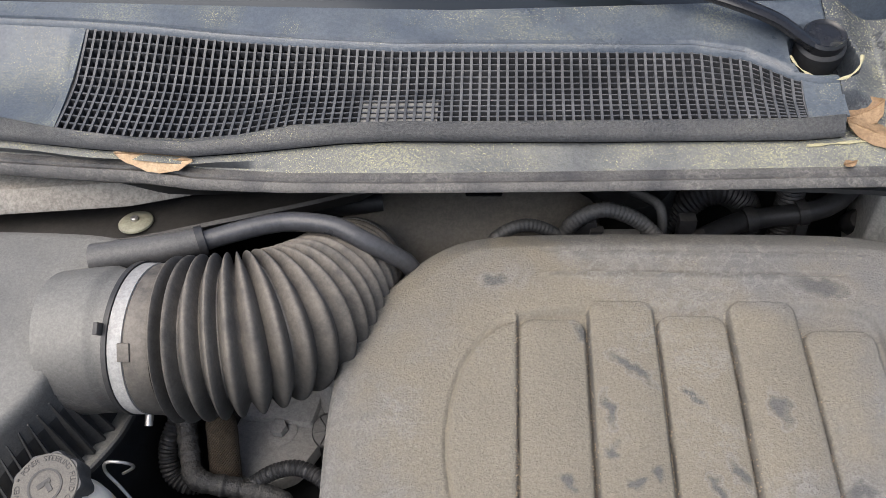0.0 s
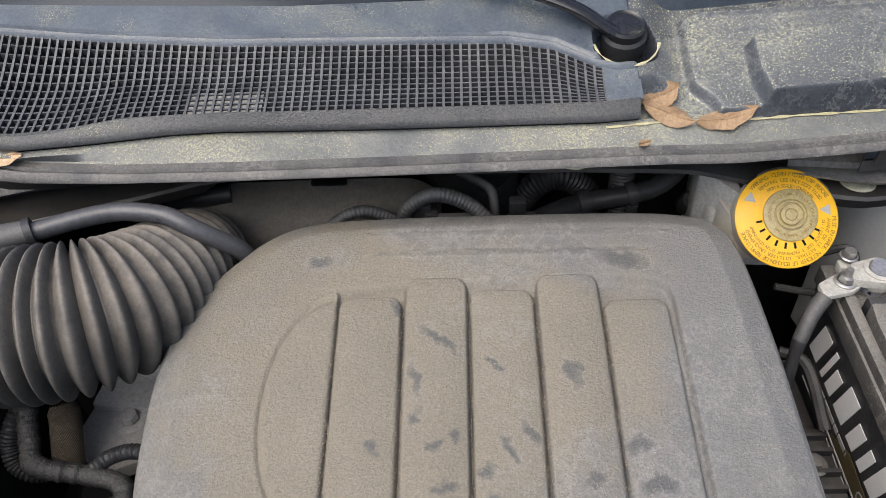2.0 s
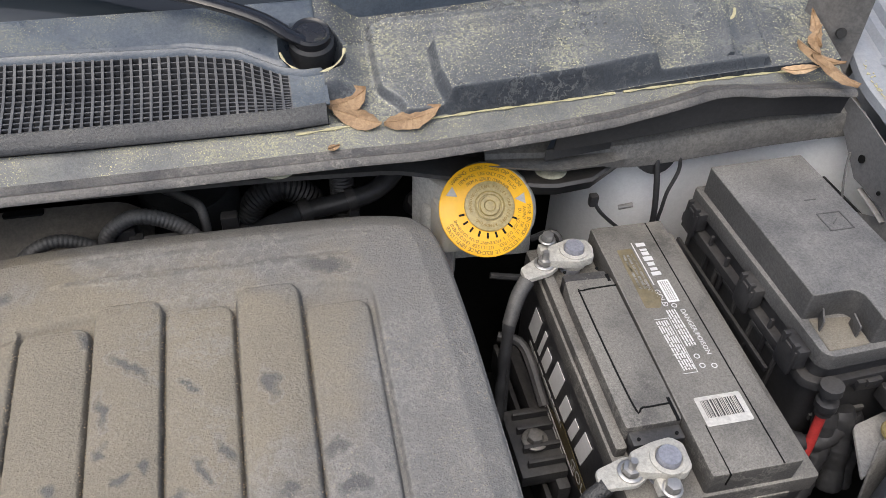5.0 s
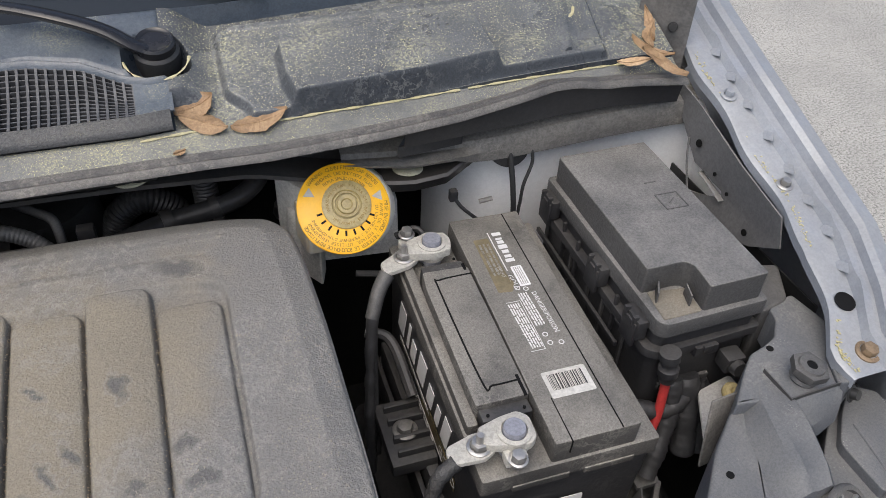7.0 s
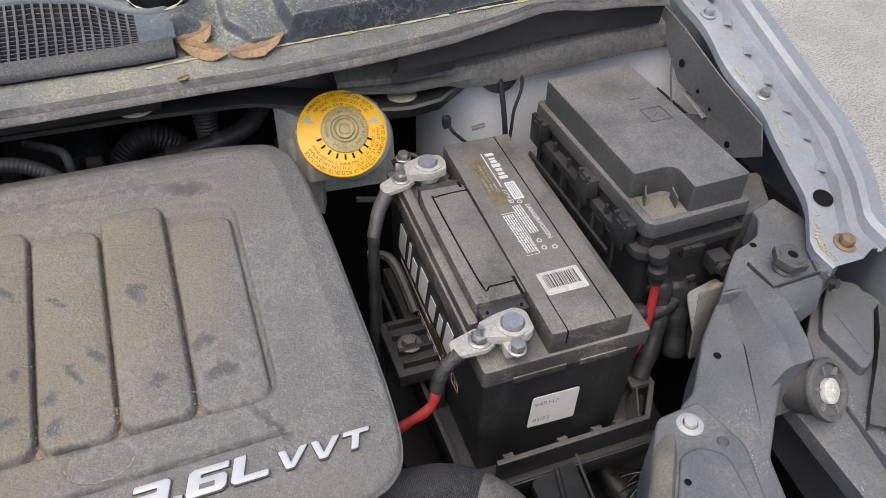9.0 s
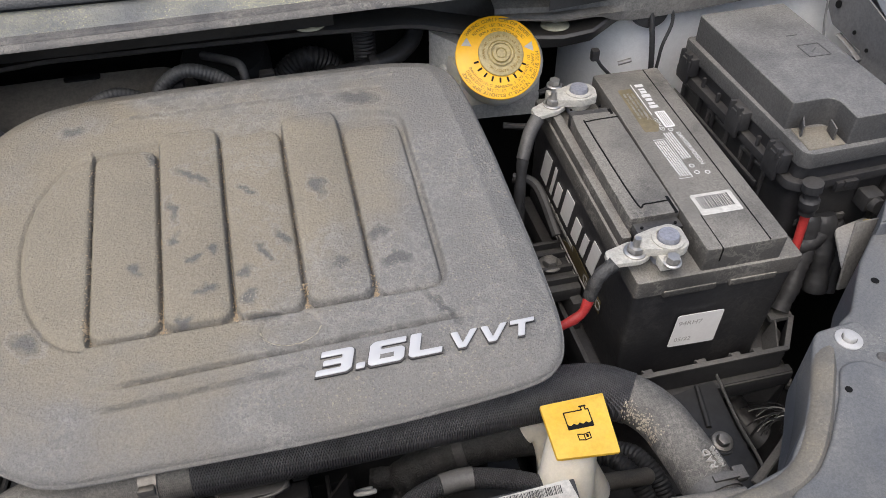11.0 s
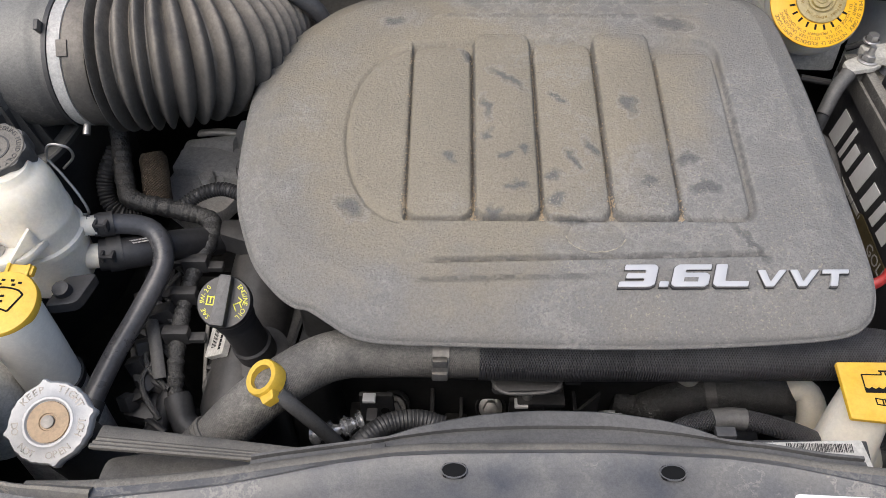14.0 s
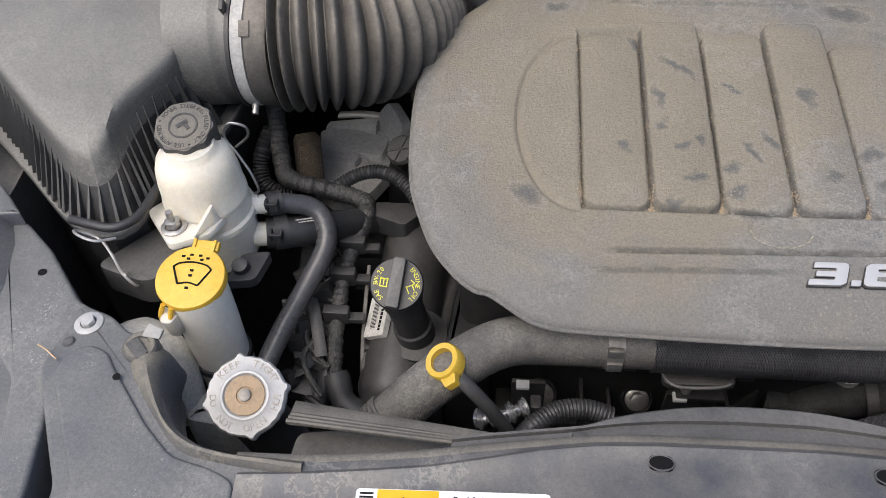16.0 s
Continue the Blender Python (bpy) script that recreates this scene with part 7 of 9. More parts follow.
# ---- upper coolant hose ----
hose = thing("coolant_hose", (0.10, 0.13, 0.89), "thick dusty coolant hose in a black braided sleeve", "hose")
part("left_hose", tube([(-0.215, 0.070, 0.862), (-0.185, 0.090, 0.888), (-0.150, 0.112, 0.908), (-0.105, 0.138, 0.915), (-0.05, 0.146, 0.911), (-0.013, 0.148, 0.908), (0.03, 0.149, 0.907)], 0.0212, 28), HOSE_KNIT, hose)
part("cuff", tube([(-0.212, 0.072, 0.865), (-0.197, 0.082, 0.878)], corrugated(0.0245, 0.0045, 0.0015), 28, 0.001), HOSE, hose)
part("clamp", join(tube([(-0.020, 0.148, 0.9085), (-0.006, 0.148, 0.9078)], 0.0225, 28, 0.004), box((-0.013, 0.1290, 0.920), (0.013, 0.006, 0.010), 0.002), box((-0.013, 0.1252, 0.906), (0.013, 0.004, 0.010), 0.001)), ALLOY, hose, "grey metal hose clamp")
part("braided_sleeve", tube([(0.020, 0.149, 0.907), (0.08, 0.149, 0.906), (0.16, 0.150, 0.906), (0.235, 0.151, 0.906), (0.30, 0.153, 0.905), (0.345, 0.153, 0.905), (0.375, 0.147, 0.905), (0.3985, 0.131, 0.905)], 0.0234, 28), BRAID, hose, "black braided sleeve")
part("right_hose", tube([(0.375, 0.147, 0.905), (0.398, 0.132, 0.905), (0.4145, 0.1075, 0.905), (0.4215, 0.078, 0.904), (0.4255, 0.050, 0.903), (0.428, 0.020, 0.901), (0.430, -0.005, 0.899)], 0.0222, 28), HOSE_KNIT, hose)
hm = axes((0.4300, 0.0480, 0.9256), (0.16, -0.10, 0.98), (-0.98, -0.14, 0.16))
part("hose_print", join(letters("RAD", 0.0088, hm @ pose(0.0, 0.003, 0.0), 0.0014), letters("MEXICO", 0.0050, hm @ pose(0.0, -0.005, 0.0), 0.0016)), GREYINK, hose)
part("spring_clamp", join(tube([(0.4262, 0.036, 0.902), (0.4275, 0.024, 0.9015)], 0.0240, 28, 0.004), box((0.432, 0.030, 0.9262), (0.022, 0.006, 0.003), 0.001), box((0.447, 0.033, 0.920), (0.010, 0.012, 0.006), 0.001)), PLASTIC_DUSTY, hose, "dark spring clamp")
rng = random.Random(31)
bend = [Vector(p) for p in smooth_path([(0.394, 0.135, 0.905), (0.4145, 0.1075, 0.905), (0.4215, 0.078, 0.904), (0.4255, 0.050, 0.903)], 0.002)[0]]
flakes = []
for i in range(240):
    k = min(len(bend) - 2, int(len(bend) * 0.62 * rng.random() ** 1.2))
    ahead = (bend[k + 1] - bend[k]).normalized()
    out = ahead.cross(Vector((0, 0, 1))).normalized()
    lift = radians(rng.gauss(30 - 14 * k / len(bend), 13))
    nrm = out * math.cos(lift) + Vector((0, 0, 1)) * math.sin(lift)
    size = rng.uniform(0.0004, 0.0015)
    flakes.append(box((0, 0, 0), (size * rng.uniform(0.7, 1.6), size, 0.0008), 0, axes(bend[k] + nrm * 0.0224, nrm) @ pose(0, 0, 0, 0, 0, rng.uniform(0, 180))))
part("flaked_dirt", join(*flakes), FLAKES, hose, "flakes of pale dirt on the hose", kind="stuff")

# ---- transmission filler with its square cap ----
trans = thing("filler_bottle", (0.33, 0.10, 0.84), "milky plastic filler with a square yellow cap", "reservoir")
part("neck", tube([(0.335, 0.105, 0.912), (0.330, 0.096, 0.885), (0.322, 0.080, 0.850), (0.316, 0.070, 0.82)], lambda k, s: 0.021 + 0.008 * k, 28), WHITE, trans)
part("spout", tube([(0.318, 0.168, 0.826), (0.326, 0.168, 0.830), (0.334, 0.164, 0.824), (0.340, 0.154, 0.806), (0.342, 0.140, 0.780)], lambda k, s: 0.0105 + 0.006 * k, 18), WHITE, trans)
part("shoulder", tube([(0.336, 0.108, 0.880), (0.338, 0.104, 0.855), (0.345, 0.098, 0.820)], lambda k, s: 0.020 + 0.012 * k, 24, 0.006, 0.8), WHITE, trans)
tc = axes((0.3385, 0.1055, 0.922), (0.02, -0.18, 0.98))
tcap = part("cap_plate", prism(rounded([(-0.0285, 0.0220), (0.0290, 0.0230), (0.0250, -0.0310), (-0.0285, -0.0265)], 0.002), -0.001, 0.003, 0.001, tc), YELLOW_OLD, trans, "square yellow cap with black symbols")
part("cap_stem", lathe([(0.022, -0.010), (0.024, -0.003), (0.022, -0.001)], tc, 28), YELLOW_OLD, tcap)
sym = bmesh.new()
for x, y, w, h in ((-0.0110, 0.0095, 0.0009, 0.0155), (0.0110, 0.0095, 0.0009, 0.0155), (-0.003, 0.0172, 0.0165, 0.0009), (0.0098, 0.0172, 0.0030, 0.0009), (0.0052, 0.0186, 0.0009, 0.0034), (0.0086, 0.0186, 0.0009, 0.0034), (0.0069, 0.0204, 0.0062, 0.0014)):
    sym = join(sym, box((x, y - 0.006, 0.0032), (w, h, 0.0006), 0, tc))
scallop = [(-0.0110, -0.0045), (0.0110, -0.0045)] + [(0.0110 - 0.0220 * i / 24, 0.0006 - 0.0016 * abs(math.sin(math.pi * 4 * i / 24))) for i in range(25)]
sym = join(sym, prism(scallop, 0.0029, 0.0035, 0, tc))
for side_ in (-1, 1):
    page = [(0, -0.0152), (0.0052 * side_, -0.0142), (0.0052 * side_, -0.0092), (0, -0.0102)]
    for a, b in zip(page, page[1:] + page[:1]):
        dx, dy = b[0] - a[0], b[1] - a[1]
        sym = join(sym, box((0, 0, 0), (math.hypot(dx, dy) + 0.0006, 0.0008, 0.0006), 0, tc @ pose((a[0] + b[0]) / 2, (a[1] + b[1]) / 2, 0.0032, 0, 0, math.degrees(math.atan2(dy, dx)))))
sym = join(sym, box((0.0026, -0.0118, 0.0032), (0.0020, 0.0024, 0.0006), 0, tc))
part("symbols", sym, INK_AND_GAPS, tcap, "black moulded symbols")
lab = thing("serial_label", (0.275, 0.058, 0.90), "white bar code label on a dark bracket", "label")
lbm = axes((0.276, 0.0525, 0.909), (0.0, -0.28, 0.96)) @ Matrix.Diagonal((0.88, 0.74, 0.84, 1))
part("bracket", box((0, 0, -0.004), (0.100, 0.034, 0.006), 0.002, lbm), PLASTIC, lab)
part("sheet", prism(rounded([(-0.042, -0.014), (0.050, -0.014), (0.044, 0.017), (-0.046, 0.013)], 0.002), 0, 0.0006, 0, lbm), GREYWHITE, lab)
code = bmesh.new()
rng = random.Random(9)
x = -0.022
while x < 0.036:
    w = rng.choice((0.0004, 0.0008))
    code = join(code, box((x, 0.0085, 0.0008), (w, 0.009, 0.0004), 0, lbm))
    x += w + rng.choice((0.0005, 0.0009))
part("barcode", code, DARK, lab)
part("serial", bars(lbm @ pose(0.004, -0.0005, 0.0006), 0.056, 0.0042, 1, 6, 0.0003, 0.65, False), GREYINK, lab)
part("serial", bars(lbm @ pose(0.018, -0.009, 0.0006), 0.040, 0.008, 2, 16, 0.0003, 0.55), GREYINK, lab)
part("print_rule", join(box((0.004, -0.0042, 0.0008), (0.078, 0.0005, 0.0003), 0, lbm), box((0.002, -0.0090, 0.0008), (0.0005, 0.0095, 0.0003), 0, lbm), box((-0.034, 0.002, 0.0008), (0.0005, 0.026, 0.0003), 0, lbm)), GREYINK, lab)
part("hose", tube(((0.165, 0.078, 0.862), (0.193, 0.100, 0.868), (0.227, 0.109, 0.870), (0.250, 0.108, 0.870), (0.292, 0.094, 0.869), (0.329, 0.071, 0.866)), 0.0088, 16), BRAID, label="black braided conduit behind the shroud", category="hose")
part("tape_band", tube(((0.219, 0.1075, 0.870), (0.236, 0.1090, 0.870), (0.248, 0.1082, 0.870)), 0.0100, 16, 0.004), PLASTIC_DUSTY, label="grey tape band round the braided conduit", category="tape")
part("hose", tube(((0.352, 0.110, 0.805), (0.378, 0.117, 0.793), (0.412, 0.124, 0.776), (0.447, 0.130, 0.760)), lambda k, s: 0.0088 * (1 if k < 0.93 else math.sqrt(max(0.02, 1 - ((k - 0.93) / 0.07) ** 2))), 18, 0.002), HOSE, label="stubby dusty pipe beside the filler", category="hose")
for dx in (0.0, 0.024):
    part("ribbed_hose", tube(((0.405 + dx, 0.182, 0.735), (0.421 + dx, 0.166, 0.745), (0.436 + dx * 0.9, 0.141, 0.742), (0.446 + dx * 0.8, 0.115, 0.725)), corrugated(0.0105, 0.0042, 0.0012), 16, 0.0012), RUBBER, label="black corrugated hose below the braided hose", category="hose", group="hoses beside the filler")

# dark things seen between hose and shroud
lower = thing("intake_manifold", (0.06, 0.22, 0.60), "dark manifold flange with bolts under the hose", "manifold")
part("body", prism(rounded([(-0.12, 0.19), (0.215, 0.19), (0.215, 0.29), (-0.12, 0.29)], 0.008), 0.60, 0.700, 0.004), PLASTIC, lower)
for x0, x1, y0, z1 in ((-0.112, -0.072, 0.176, 0.742), (-0.060, -0.006, 0.214, 0.738), (-0.012, 0.012, 0.196, 0.722), (0.012, 0.060, 0.208, 0.736), (0.104, 0.150, 0.204, 0.752), (0.168, 0.212, 0.196, 0.742)):
    part("boss", prism(rounded([(x0, y0), (x1, y0), (x1, 0.28), (x0, 0.28)], 0.004), 0.69, z1, 0.003), PLASTIC, lower)
for x, dz in ((-0.090, 0.0), (-0.024, 0.012), (0.006, -0.004), (0.122, 0.010)):
    part("web", box((x, 0.200, 0.735 + dz), (0.004, 0.050, 0.045), 0.001), PLASTIC, lower)
part("rail", tube([(-0.09, 0.236, 0.762), (0.0, 0.238, 0.766), (0.08, 0.240, 0.764), (0.21, 0.238, 0.760)], 0.012, 14), DARK, lower)
part("upper_pipe", tube([(-0.10, 0.19, 0.832), (-0.04, 0.186, 0.840), (0.02, 0.184, 0.840)], 0.014, 14), PLASTIC, lower)
for x, y, z, metal in ((0.037, 0.200, 0.742, STEEL), (-0.064, 0.188, 0.759, ALLOY)):
    q = axes((x, y, z), (0, -0.72, 0.69))
    part("grommet", lathe([(0.0, -0.010), (0.0165, -0.010), (0.0165, 0.0), (0.0150, 0.002), (0.0138, 0.0)], q, 28), PLASTIC, lower)
    part("bolt", bolt((x, y, z), (0, -0.72, 0.69), 0.0078, 0.0125, 0.005), metal, lower)
part("foil", box((-0.032, 0.216, 0.710), (0.052, 0.006, 0.007), 0.002), INNER, lower, "shiny foil edge")
tg = axes((-0.046, 0.206, 0.700), (0, -0.75, 0.66))
part("tag", box((0, 0, 0), (0.030, 0.018, 0.001), 0, tg), PAPER, lower, "small printed tag")
part("tag_print", bars(tg @ pose(0, 0, 0.0006), 0.022, 0.012, 4, 21, 0.0003, 0.6), INK_AND_GAPS, lower)
part("upright", join(box((0.082, 0.178, 0.775), (0.046, 0.014, 0.080), 0.003), box((0.082, 0.170, 0.812), (0.046, 0.026, 0.006), 0.002)), PLASTIC, lower)
part("stud", tube([(0.069, 0.166, 0.812), (0.069, 0.165, 0.826)], 0.0050, 12, 0.004), STEEL, lower)
for x, y, z in ((-0.079, 0.170, 0.800), (0.069, 0.158, 0.812)):
    part("clip_plate", box((x, y + 0.008, z - 0.036), (0.034, 0.006, 0.070), 0.002), PLASTIC, lower)
    part("plate_hole", lathe([(0, 0), (0.0042, 0), (0.0042, 0.0008), (0, 0.0008)], axes((x + 0.008, y + 0.0045, z - 0.026), (0, -1, 0.1)), 14), INK_AND_GAPS, lower)
    part("stud_clip", box((x - 0.006, y + 0.002, z), (0.013, 0.010, 0.004), 0.001), WHITEINK, lower, "small pale clip")
part("gusset", prism([(0, 0), (0.034, 0), (0.034, 0.060)], -0.002, 0.002, 0, axes((0.108, 0.178, 0.745), (0, -1, 0), (0, 0, 1))), PLASTIC, lower)
part("ring", tube([(0.160 + 0.012 * math.cos(a), 0.182 - 0.008 * math.sin(a), 0.760 + 0.010 * math.sin(a)) for a in np.linspace(0.9, 5.2, 12)], 0.0026, 8, 0.003), INNER, lower, "pale clip ring")
lip = thing("hose_bracket", (0.05, 0.13, 0.86), "dark oval plastic bracket hanging below the braided hose", "bracket")
part("plate", prism(rounded([(0.030, 0.126), (0.096, 0.128), (0.090, 0.154), (0.036, 0.154)], 0.010), 0.877, 0.883, 0.002), PLASTIC, lip)
part("rim", tube([(0.031, 0.140, 0.8825), (0.040, 0.126, 0.8825), (0.060, 0.124, 0.8825), (0.086, 0.128, 0.8825), (0.095, 0.142, 0.8825)], 0.0016, 8, 0.004), PLASTIC_DUSTY, lip)
part("hook", box((0.103, 0.140, 0.884), (0.014, 0.010, 0.010), 0.002), PLASTIC, lip)
cnd = thing("taped_conduit", (0.25, 0.20, 0.74), "thick taped wiring conduit branching under the hose", "conduit")
part("trunk", tube([(0.196, 0.196, 0.742), (0.220, 0.198, 0.762), (0.258, 0.198, 0.774), (0.300, 0.192, 0.786), (0.345, 0.180, 0.800)], wrapped(0.0200, 0.016, 0.0008), 20, 0.003), TAPE, cnd)
part("branch", tube([(0.214, 0.196, 0.758), (0.204, 0.190, 0.730), (0.200, 0.182, 0.700)], wrapped(0.0160, 0.014, 0.0008), 18, 0.003), TAPE, cnd)
part("branch", tube([(0.165, 0.205, 0.750), (0.190, 0.200, 0.748), (0.214, 0.198, 0.754)], wrapped(0.0125, 0.012, 0.0008), 16, 0.003), TAPE, cnd)
part("clamp_band", tube([(0.256, 0.198, 0.7735), (0.266, 0.197, 0.7765)], 0.0222, 20, 0.003), PLASTIC_DUSTY, cnd)
part("sensor_nub", lathe([(0, 0.012), (0.009, 0.012), (0.011, 0.008), (0.011, -0.012)], axes((0.236, 0.208, 0.788), (0, -0.3, 1)), 16), GREYINK, cnd, "grey cap")
conn = thing("foil_connector", (-0.09, 0.15, 0.76), "crumpled silver foil round a connector", "connector")
FOIL = surface("crumpled_foil", (0.52, 0.52, 0.53), (0.70, 0.70, 0.71), 0.30, metal=0.7, bump=1.0, fine=90, grain=0.2)
part("foil", tube([(-0.128, 0.112, 0.832), (-0.114, 0.110, 0.838), (-0.098, 0.114, 0.842), (-0.084, 0.121, 0.842)], lambda k, s: 0.0072 + 0.0026 * math.sin(s * 420) + 0.0016 * math.sin(s * 1311), 14, 0.002), FOIL, conn)
part("plug", box((-0.075, 0.124, 0.842), (0.010, 0.014, 0.012), 0.002), PLASTIC, conn)
part("sleeve", tube(((-0.088, 0.082, 0.852), (-0.077, 0.092, 0.860), (-0.057, 0.106, 0.862), (-0.032, 0.111, 0.860), (-0.010, 0.108, 0.855)), corrugated(0.0095, 0.0034, 0.0008), 14, 0.0012), RUBBER, label="black ribbed conduit behind the shroud", category="hose")

# ---- engine oil dipstick and filler ----
dip = thing("oil_dipstick", (-0.114, 0.144, 0.764), "yellow ring-topped oil dipstick", "dipstick")
dn = Vector((-0.46, -0.22, 0.86)).normalized()
dmx = axes((-0.153, 0.105, 0.928), dn, (-0.4, 0.9, 0.1)) @ Matrix.Scale(0.87, 4)
part("ring", join(lathe([(0.0112, -0.008), (0.0150, -0.0090), (0.0176, -0.007), (0.0180, 0.006), (0.0168, 0.0080), (0.0118, 0.0074), (0.0112, -0.008)], dmx, 40), prism(rounded([(-0.007, -0.026), (0.005, -0.026), (0.007, -0.016), (-0.009, -0.016)], 0.002), -0.005, 0.005, 0.001, dmx)), OCHRE, dip, "yellow pull ring")
part("stem", tube([(-0.141, 0.093, 0.926), (-0.131, 0.089, 0.915), (-0.115, 0.088, 0.888), (-0.098, 0.089, 0.850), (-0.088, 0.094, 0.815)], 0.0066, 12, flat=0.7), PLASTIC_DUSTY, dip)

oil = thing("oil_filler", (-0.19, 0.19, 0.83), "black oil filler neck with a printed cap", "oil filler")
on = Vector((0.02, -0.50, 0.86)).normalized()
om = axes((-0.202, 0.181, 0.934), on, (0.1, 0.8, 0.4))
part("neck", tube([(-0.202, 0.184, 0.925), (-0.197, 0.188, 0.89), (-0.190, 0.194, 0.840)], lambda k, s: 0.0190 if k < 0.22 else 0.0160 if k < 0.28 else 0.0168 if k < 0.72 else 0.0190, 28, 0.002), RUBBER, oil)
part("collar", lathe([(0.015, 0), (0.0285, 0.001), (0.0285, 0.005), (0.017, 0.007)], axes((-0.189, 0.193, 0.842), (0, -0.15, 1)), 32), PLASTIC, oil)
ocap = part("cap", lathe([(0.0215, -0.010), (0.0235, -0.008), (0.0240, 0.000), (0.0228, 0.0022), (0, 0.0026)], om, 48), PLASTIC, oil)
part("grip", prism(rounded([(-0.0062, -0.0225), (0.0062, -0.0225), (0.0055, 0.0225), (-0.0055, 0.0225)], 0.002), 0.001, 0.0125, 0.002, om), PLASTIC_DUSTY, ocap)
pm = om @ pose(0, 0, 0.0026)
part("print", ring_letters("ENGINE OIL", 0.0062, pm, 0.0185, 52, 92, depth=0.0001), LIME, ocap, "yellow green lettering")
part("print", ring_letters("SAE 5W-20", 0.0058, pm, 0.0185, 232, 88, depth=0.0001), LIME, ocap, "yellow green lettering")
can = bmesh.new()
for x, y, w, h, a in ((0.0120, 0.0, 0.008, 0.0010, 30), (0.0105, -0.004, 0.0010, 0.007, 30), (0.0140, 0.004, 0.005, 0.0010, -35), (0.0150, -0.0010, 0.0010, 0.006, 30), (-0.0115, 0.003, 0.0075, 0.0010, 0), (-0.0115, -0.004, 0.0075, 0.0010, 0), (-0.0085, 0, 0.0010, 0.008, 0), (-0.0145, 0, 0.0010, 0.008, 0), (-0.0115, 0, 0.0010, 0.005, 0)):
    can = join(can, box((0, 0, 0.0003), (w, h, 0.0004), 0, pm @ pose(x, y, 0, 0, 0, a)))
part("symbols", can, LIME, ocap, "yellow green symbols")
rocker = thing("valve_cover", (-0.20, 0.23, 0.60), "dark ribbed valve cover beside the oil filler", "valve cover")
part("dome", tube([(-0.214, 0.132, 0.792), (-0.210, 0.165, 0.806), (-0.206, 0.220, 0.820), (-0.204, 0.275, 0.834), (-0.202, 0.315, 0.840), (-0.200, 0.335, 0.826)], lambda k, s: 0.036 - 0.010 * max(0, abs(2 * k - 1) - 0.8) / 0.2, 24, 0.006), PLASTIC, rocker, "rounded back of the cover")
part("cover", prism(rounded([(-0.248, 0.155), (-0.165, 0.150), (-0.150, 0.30), (-0.225, 0.33), (-0.245, 0.30)], 0.015), 0.60, 0.828, 0.012, None, 0.96, 3), PLASTIC_DUSTY, rocker)
for y in (0.185, 0.225, 0.265):
    part("rib", box((-0.225, y, 0.826), (0.035, 0.006, 0.012), 0.002), PLASTIC, rocker)
part("shoulder", prism(rounded([(-0.165, 0.16), (-0.12, 0.17), (-0.115, 0.28), (-0.15, 0.30)], 0.01), 0.60, 0.85, 0.008), DARK, rocker)
part("lug", join(prism(rounded([(-0.232, 0.138), (-0.205, 0.140), (-0.205, 0.158), (-0.232, 0.158)], 0.004), 0.80, 0.806, 0.001), lathe([(0, 0), (0.0045, 0), (0.0045, 0.0008), (0, 0.0008)], axes((-0.217, 0.148, 0.8065), (0, 0, 1)), 14)), PLASTIC_DUSTY, rocker)
ol = axes((-0.2305, 0.2085, 0.8520), (-0.60, -0.16, 0.78), (0.10, 0.97, 0.27)) @ Matrix.Scale(0.78, 4)
part("label", prism(rect(0, 0, 0.034, 0.056, 0.003), -0.008, 0.0008, 0, ol), GREYWHITE, rocker, "dusty white bar code label")
# Thin lighter tube painted in for the lit line down the cover's edge.
part("lit_side_edge", tube([(-0.2455, 0.262, 0.866), (-0.2450, 0.225, 0.852), (-0.2440, 0.180, 0.826), (-0.2400, 0.150, 0.810)], 0.0020, 8, 0.006, 0.5), HOSE, rocker, "pale strip coloured as a lit upright edge")
part("label_code", bars(ol @ pose(-0.004, 0.004, 0.0008), 0.010, 0.042, 22, 3, 0.0003, 0.45, False), INK_AND_GAPS, rocker)
part("label_print", bars(ol @ pose(0.008, -0.006, 0.0008, 0, 0, -90), 0.030, 0.007, 1, 5, 0.0003, 0.6), INK_AND_GAPS, rocker)

# ---- radiator cap ----
rad = thing("radiator_filler", (-0.30, 0.048, 0.91), "radiator filler with a cast metal cap and brownish centre", "radiator filler")
rn = Vector((0.05, -0.42, 0.90)).normalized()
rm = axes((-0.300, 0.049, 0.951), rn, (0, 1, 0.3)) @ Matrix.Scale(0.94, 4)
part("neck", tube([(-0.300, 0.050, 0.945), (-0.300, 0.056, 0.91), (-0.29, 0.06, 0.86), (-0.265, 0.05, 0.82)], 0.023, 24), PLASTIC, rad)
ears = lambda a, r: 1.0 + (0.115 * max(0, math.cos(4 * (a - 0.30))) ** 14 + 0.012 * math.cos(24 * a) * (math.cos(4 * (a - 0.30)) < 0) if r > 0.029 else 0)
rcap = part("cap", lathe([(0.028, -0.010), (0.0318, -0.009), (0.0325, -0.004), (0.0325, 0.0), (0.031, 0.0025), (0.0215, 0.0036), (0.0195, 0.0052), (0.0178, 0.0050), (0.0165, 0.0030), (0, 0.0030)], rm, 96, ears), CASTCAP, rad)
part("centre_disc", lathe([(0.0165, 0.0028), (0.0160, 0.0042), (0.0070, 0.0044), (0.0066, 0.0036), (0, 0.0036)], rm, 40), RUST, rcap, "brownish steel centre disc")
part("rivet", lathe([(0.0052, 0.0034), (0.0050, 0.0055), (0.0030, 0.0062), (0, 0.0062)], rm, 20), ALLOY, rcap)
capt = rm @ pose(0, 0, 0.0029)
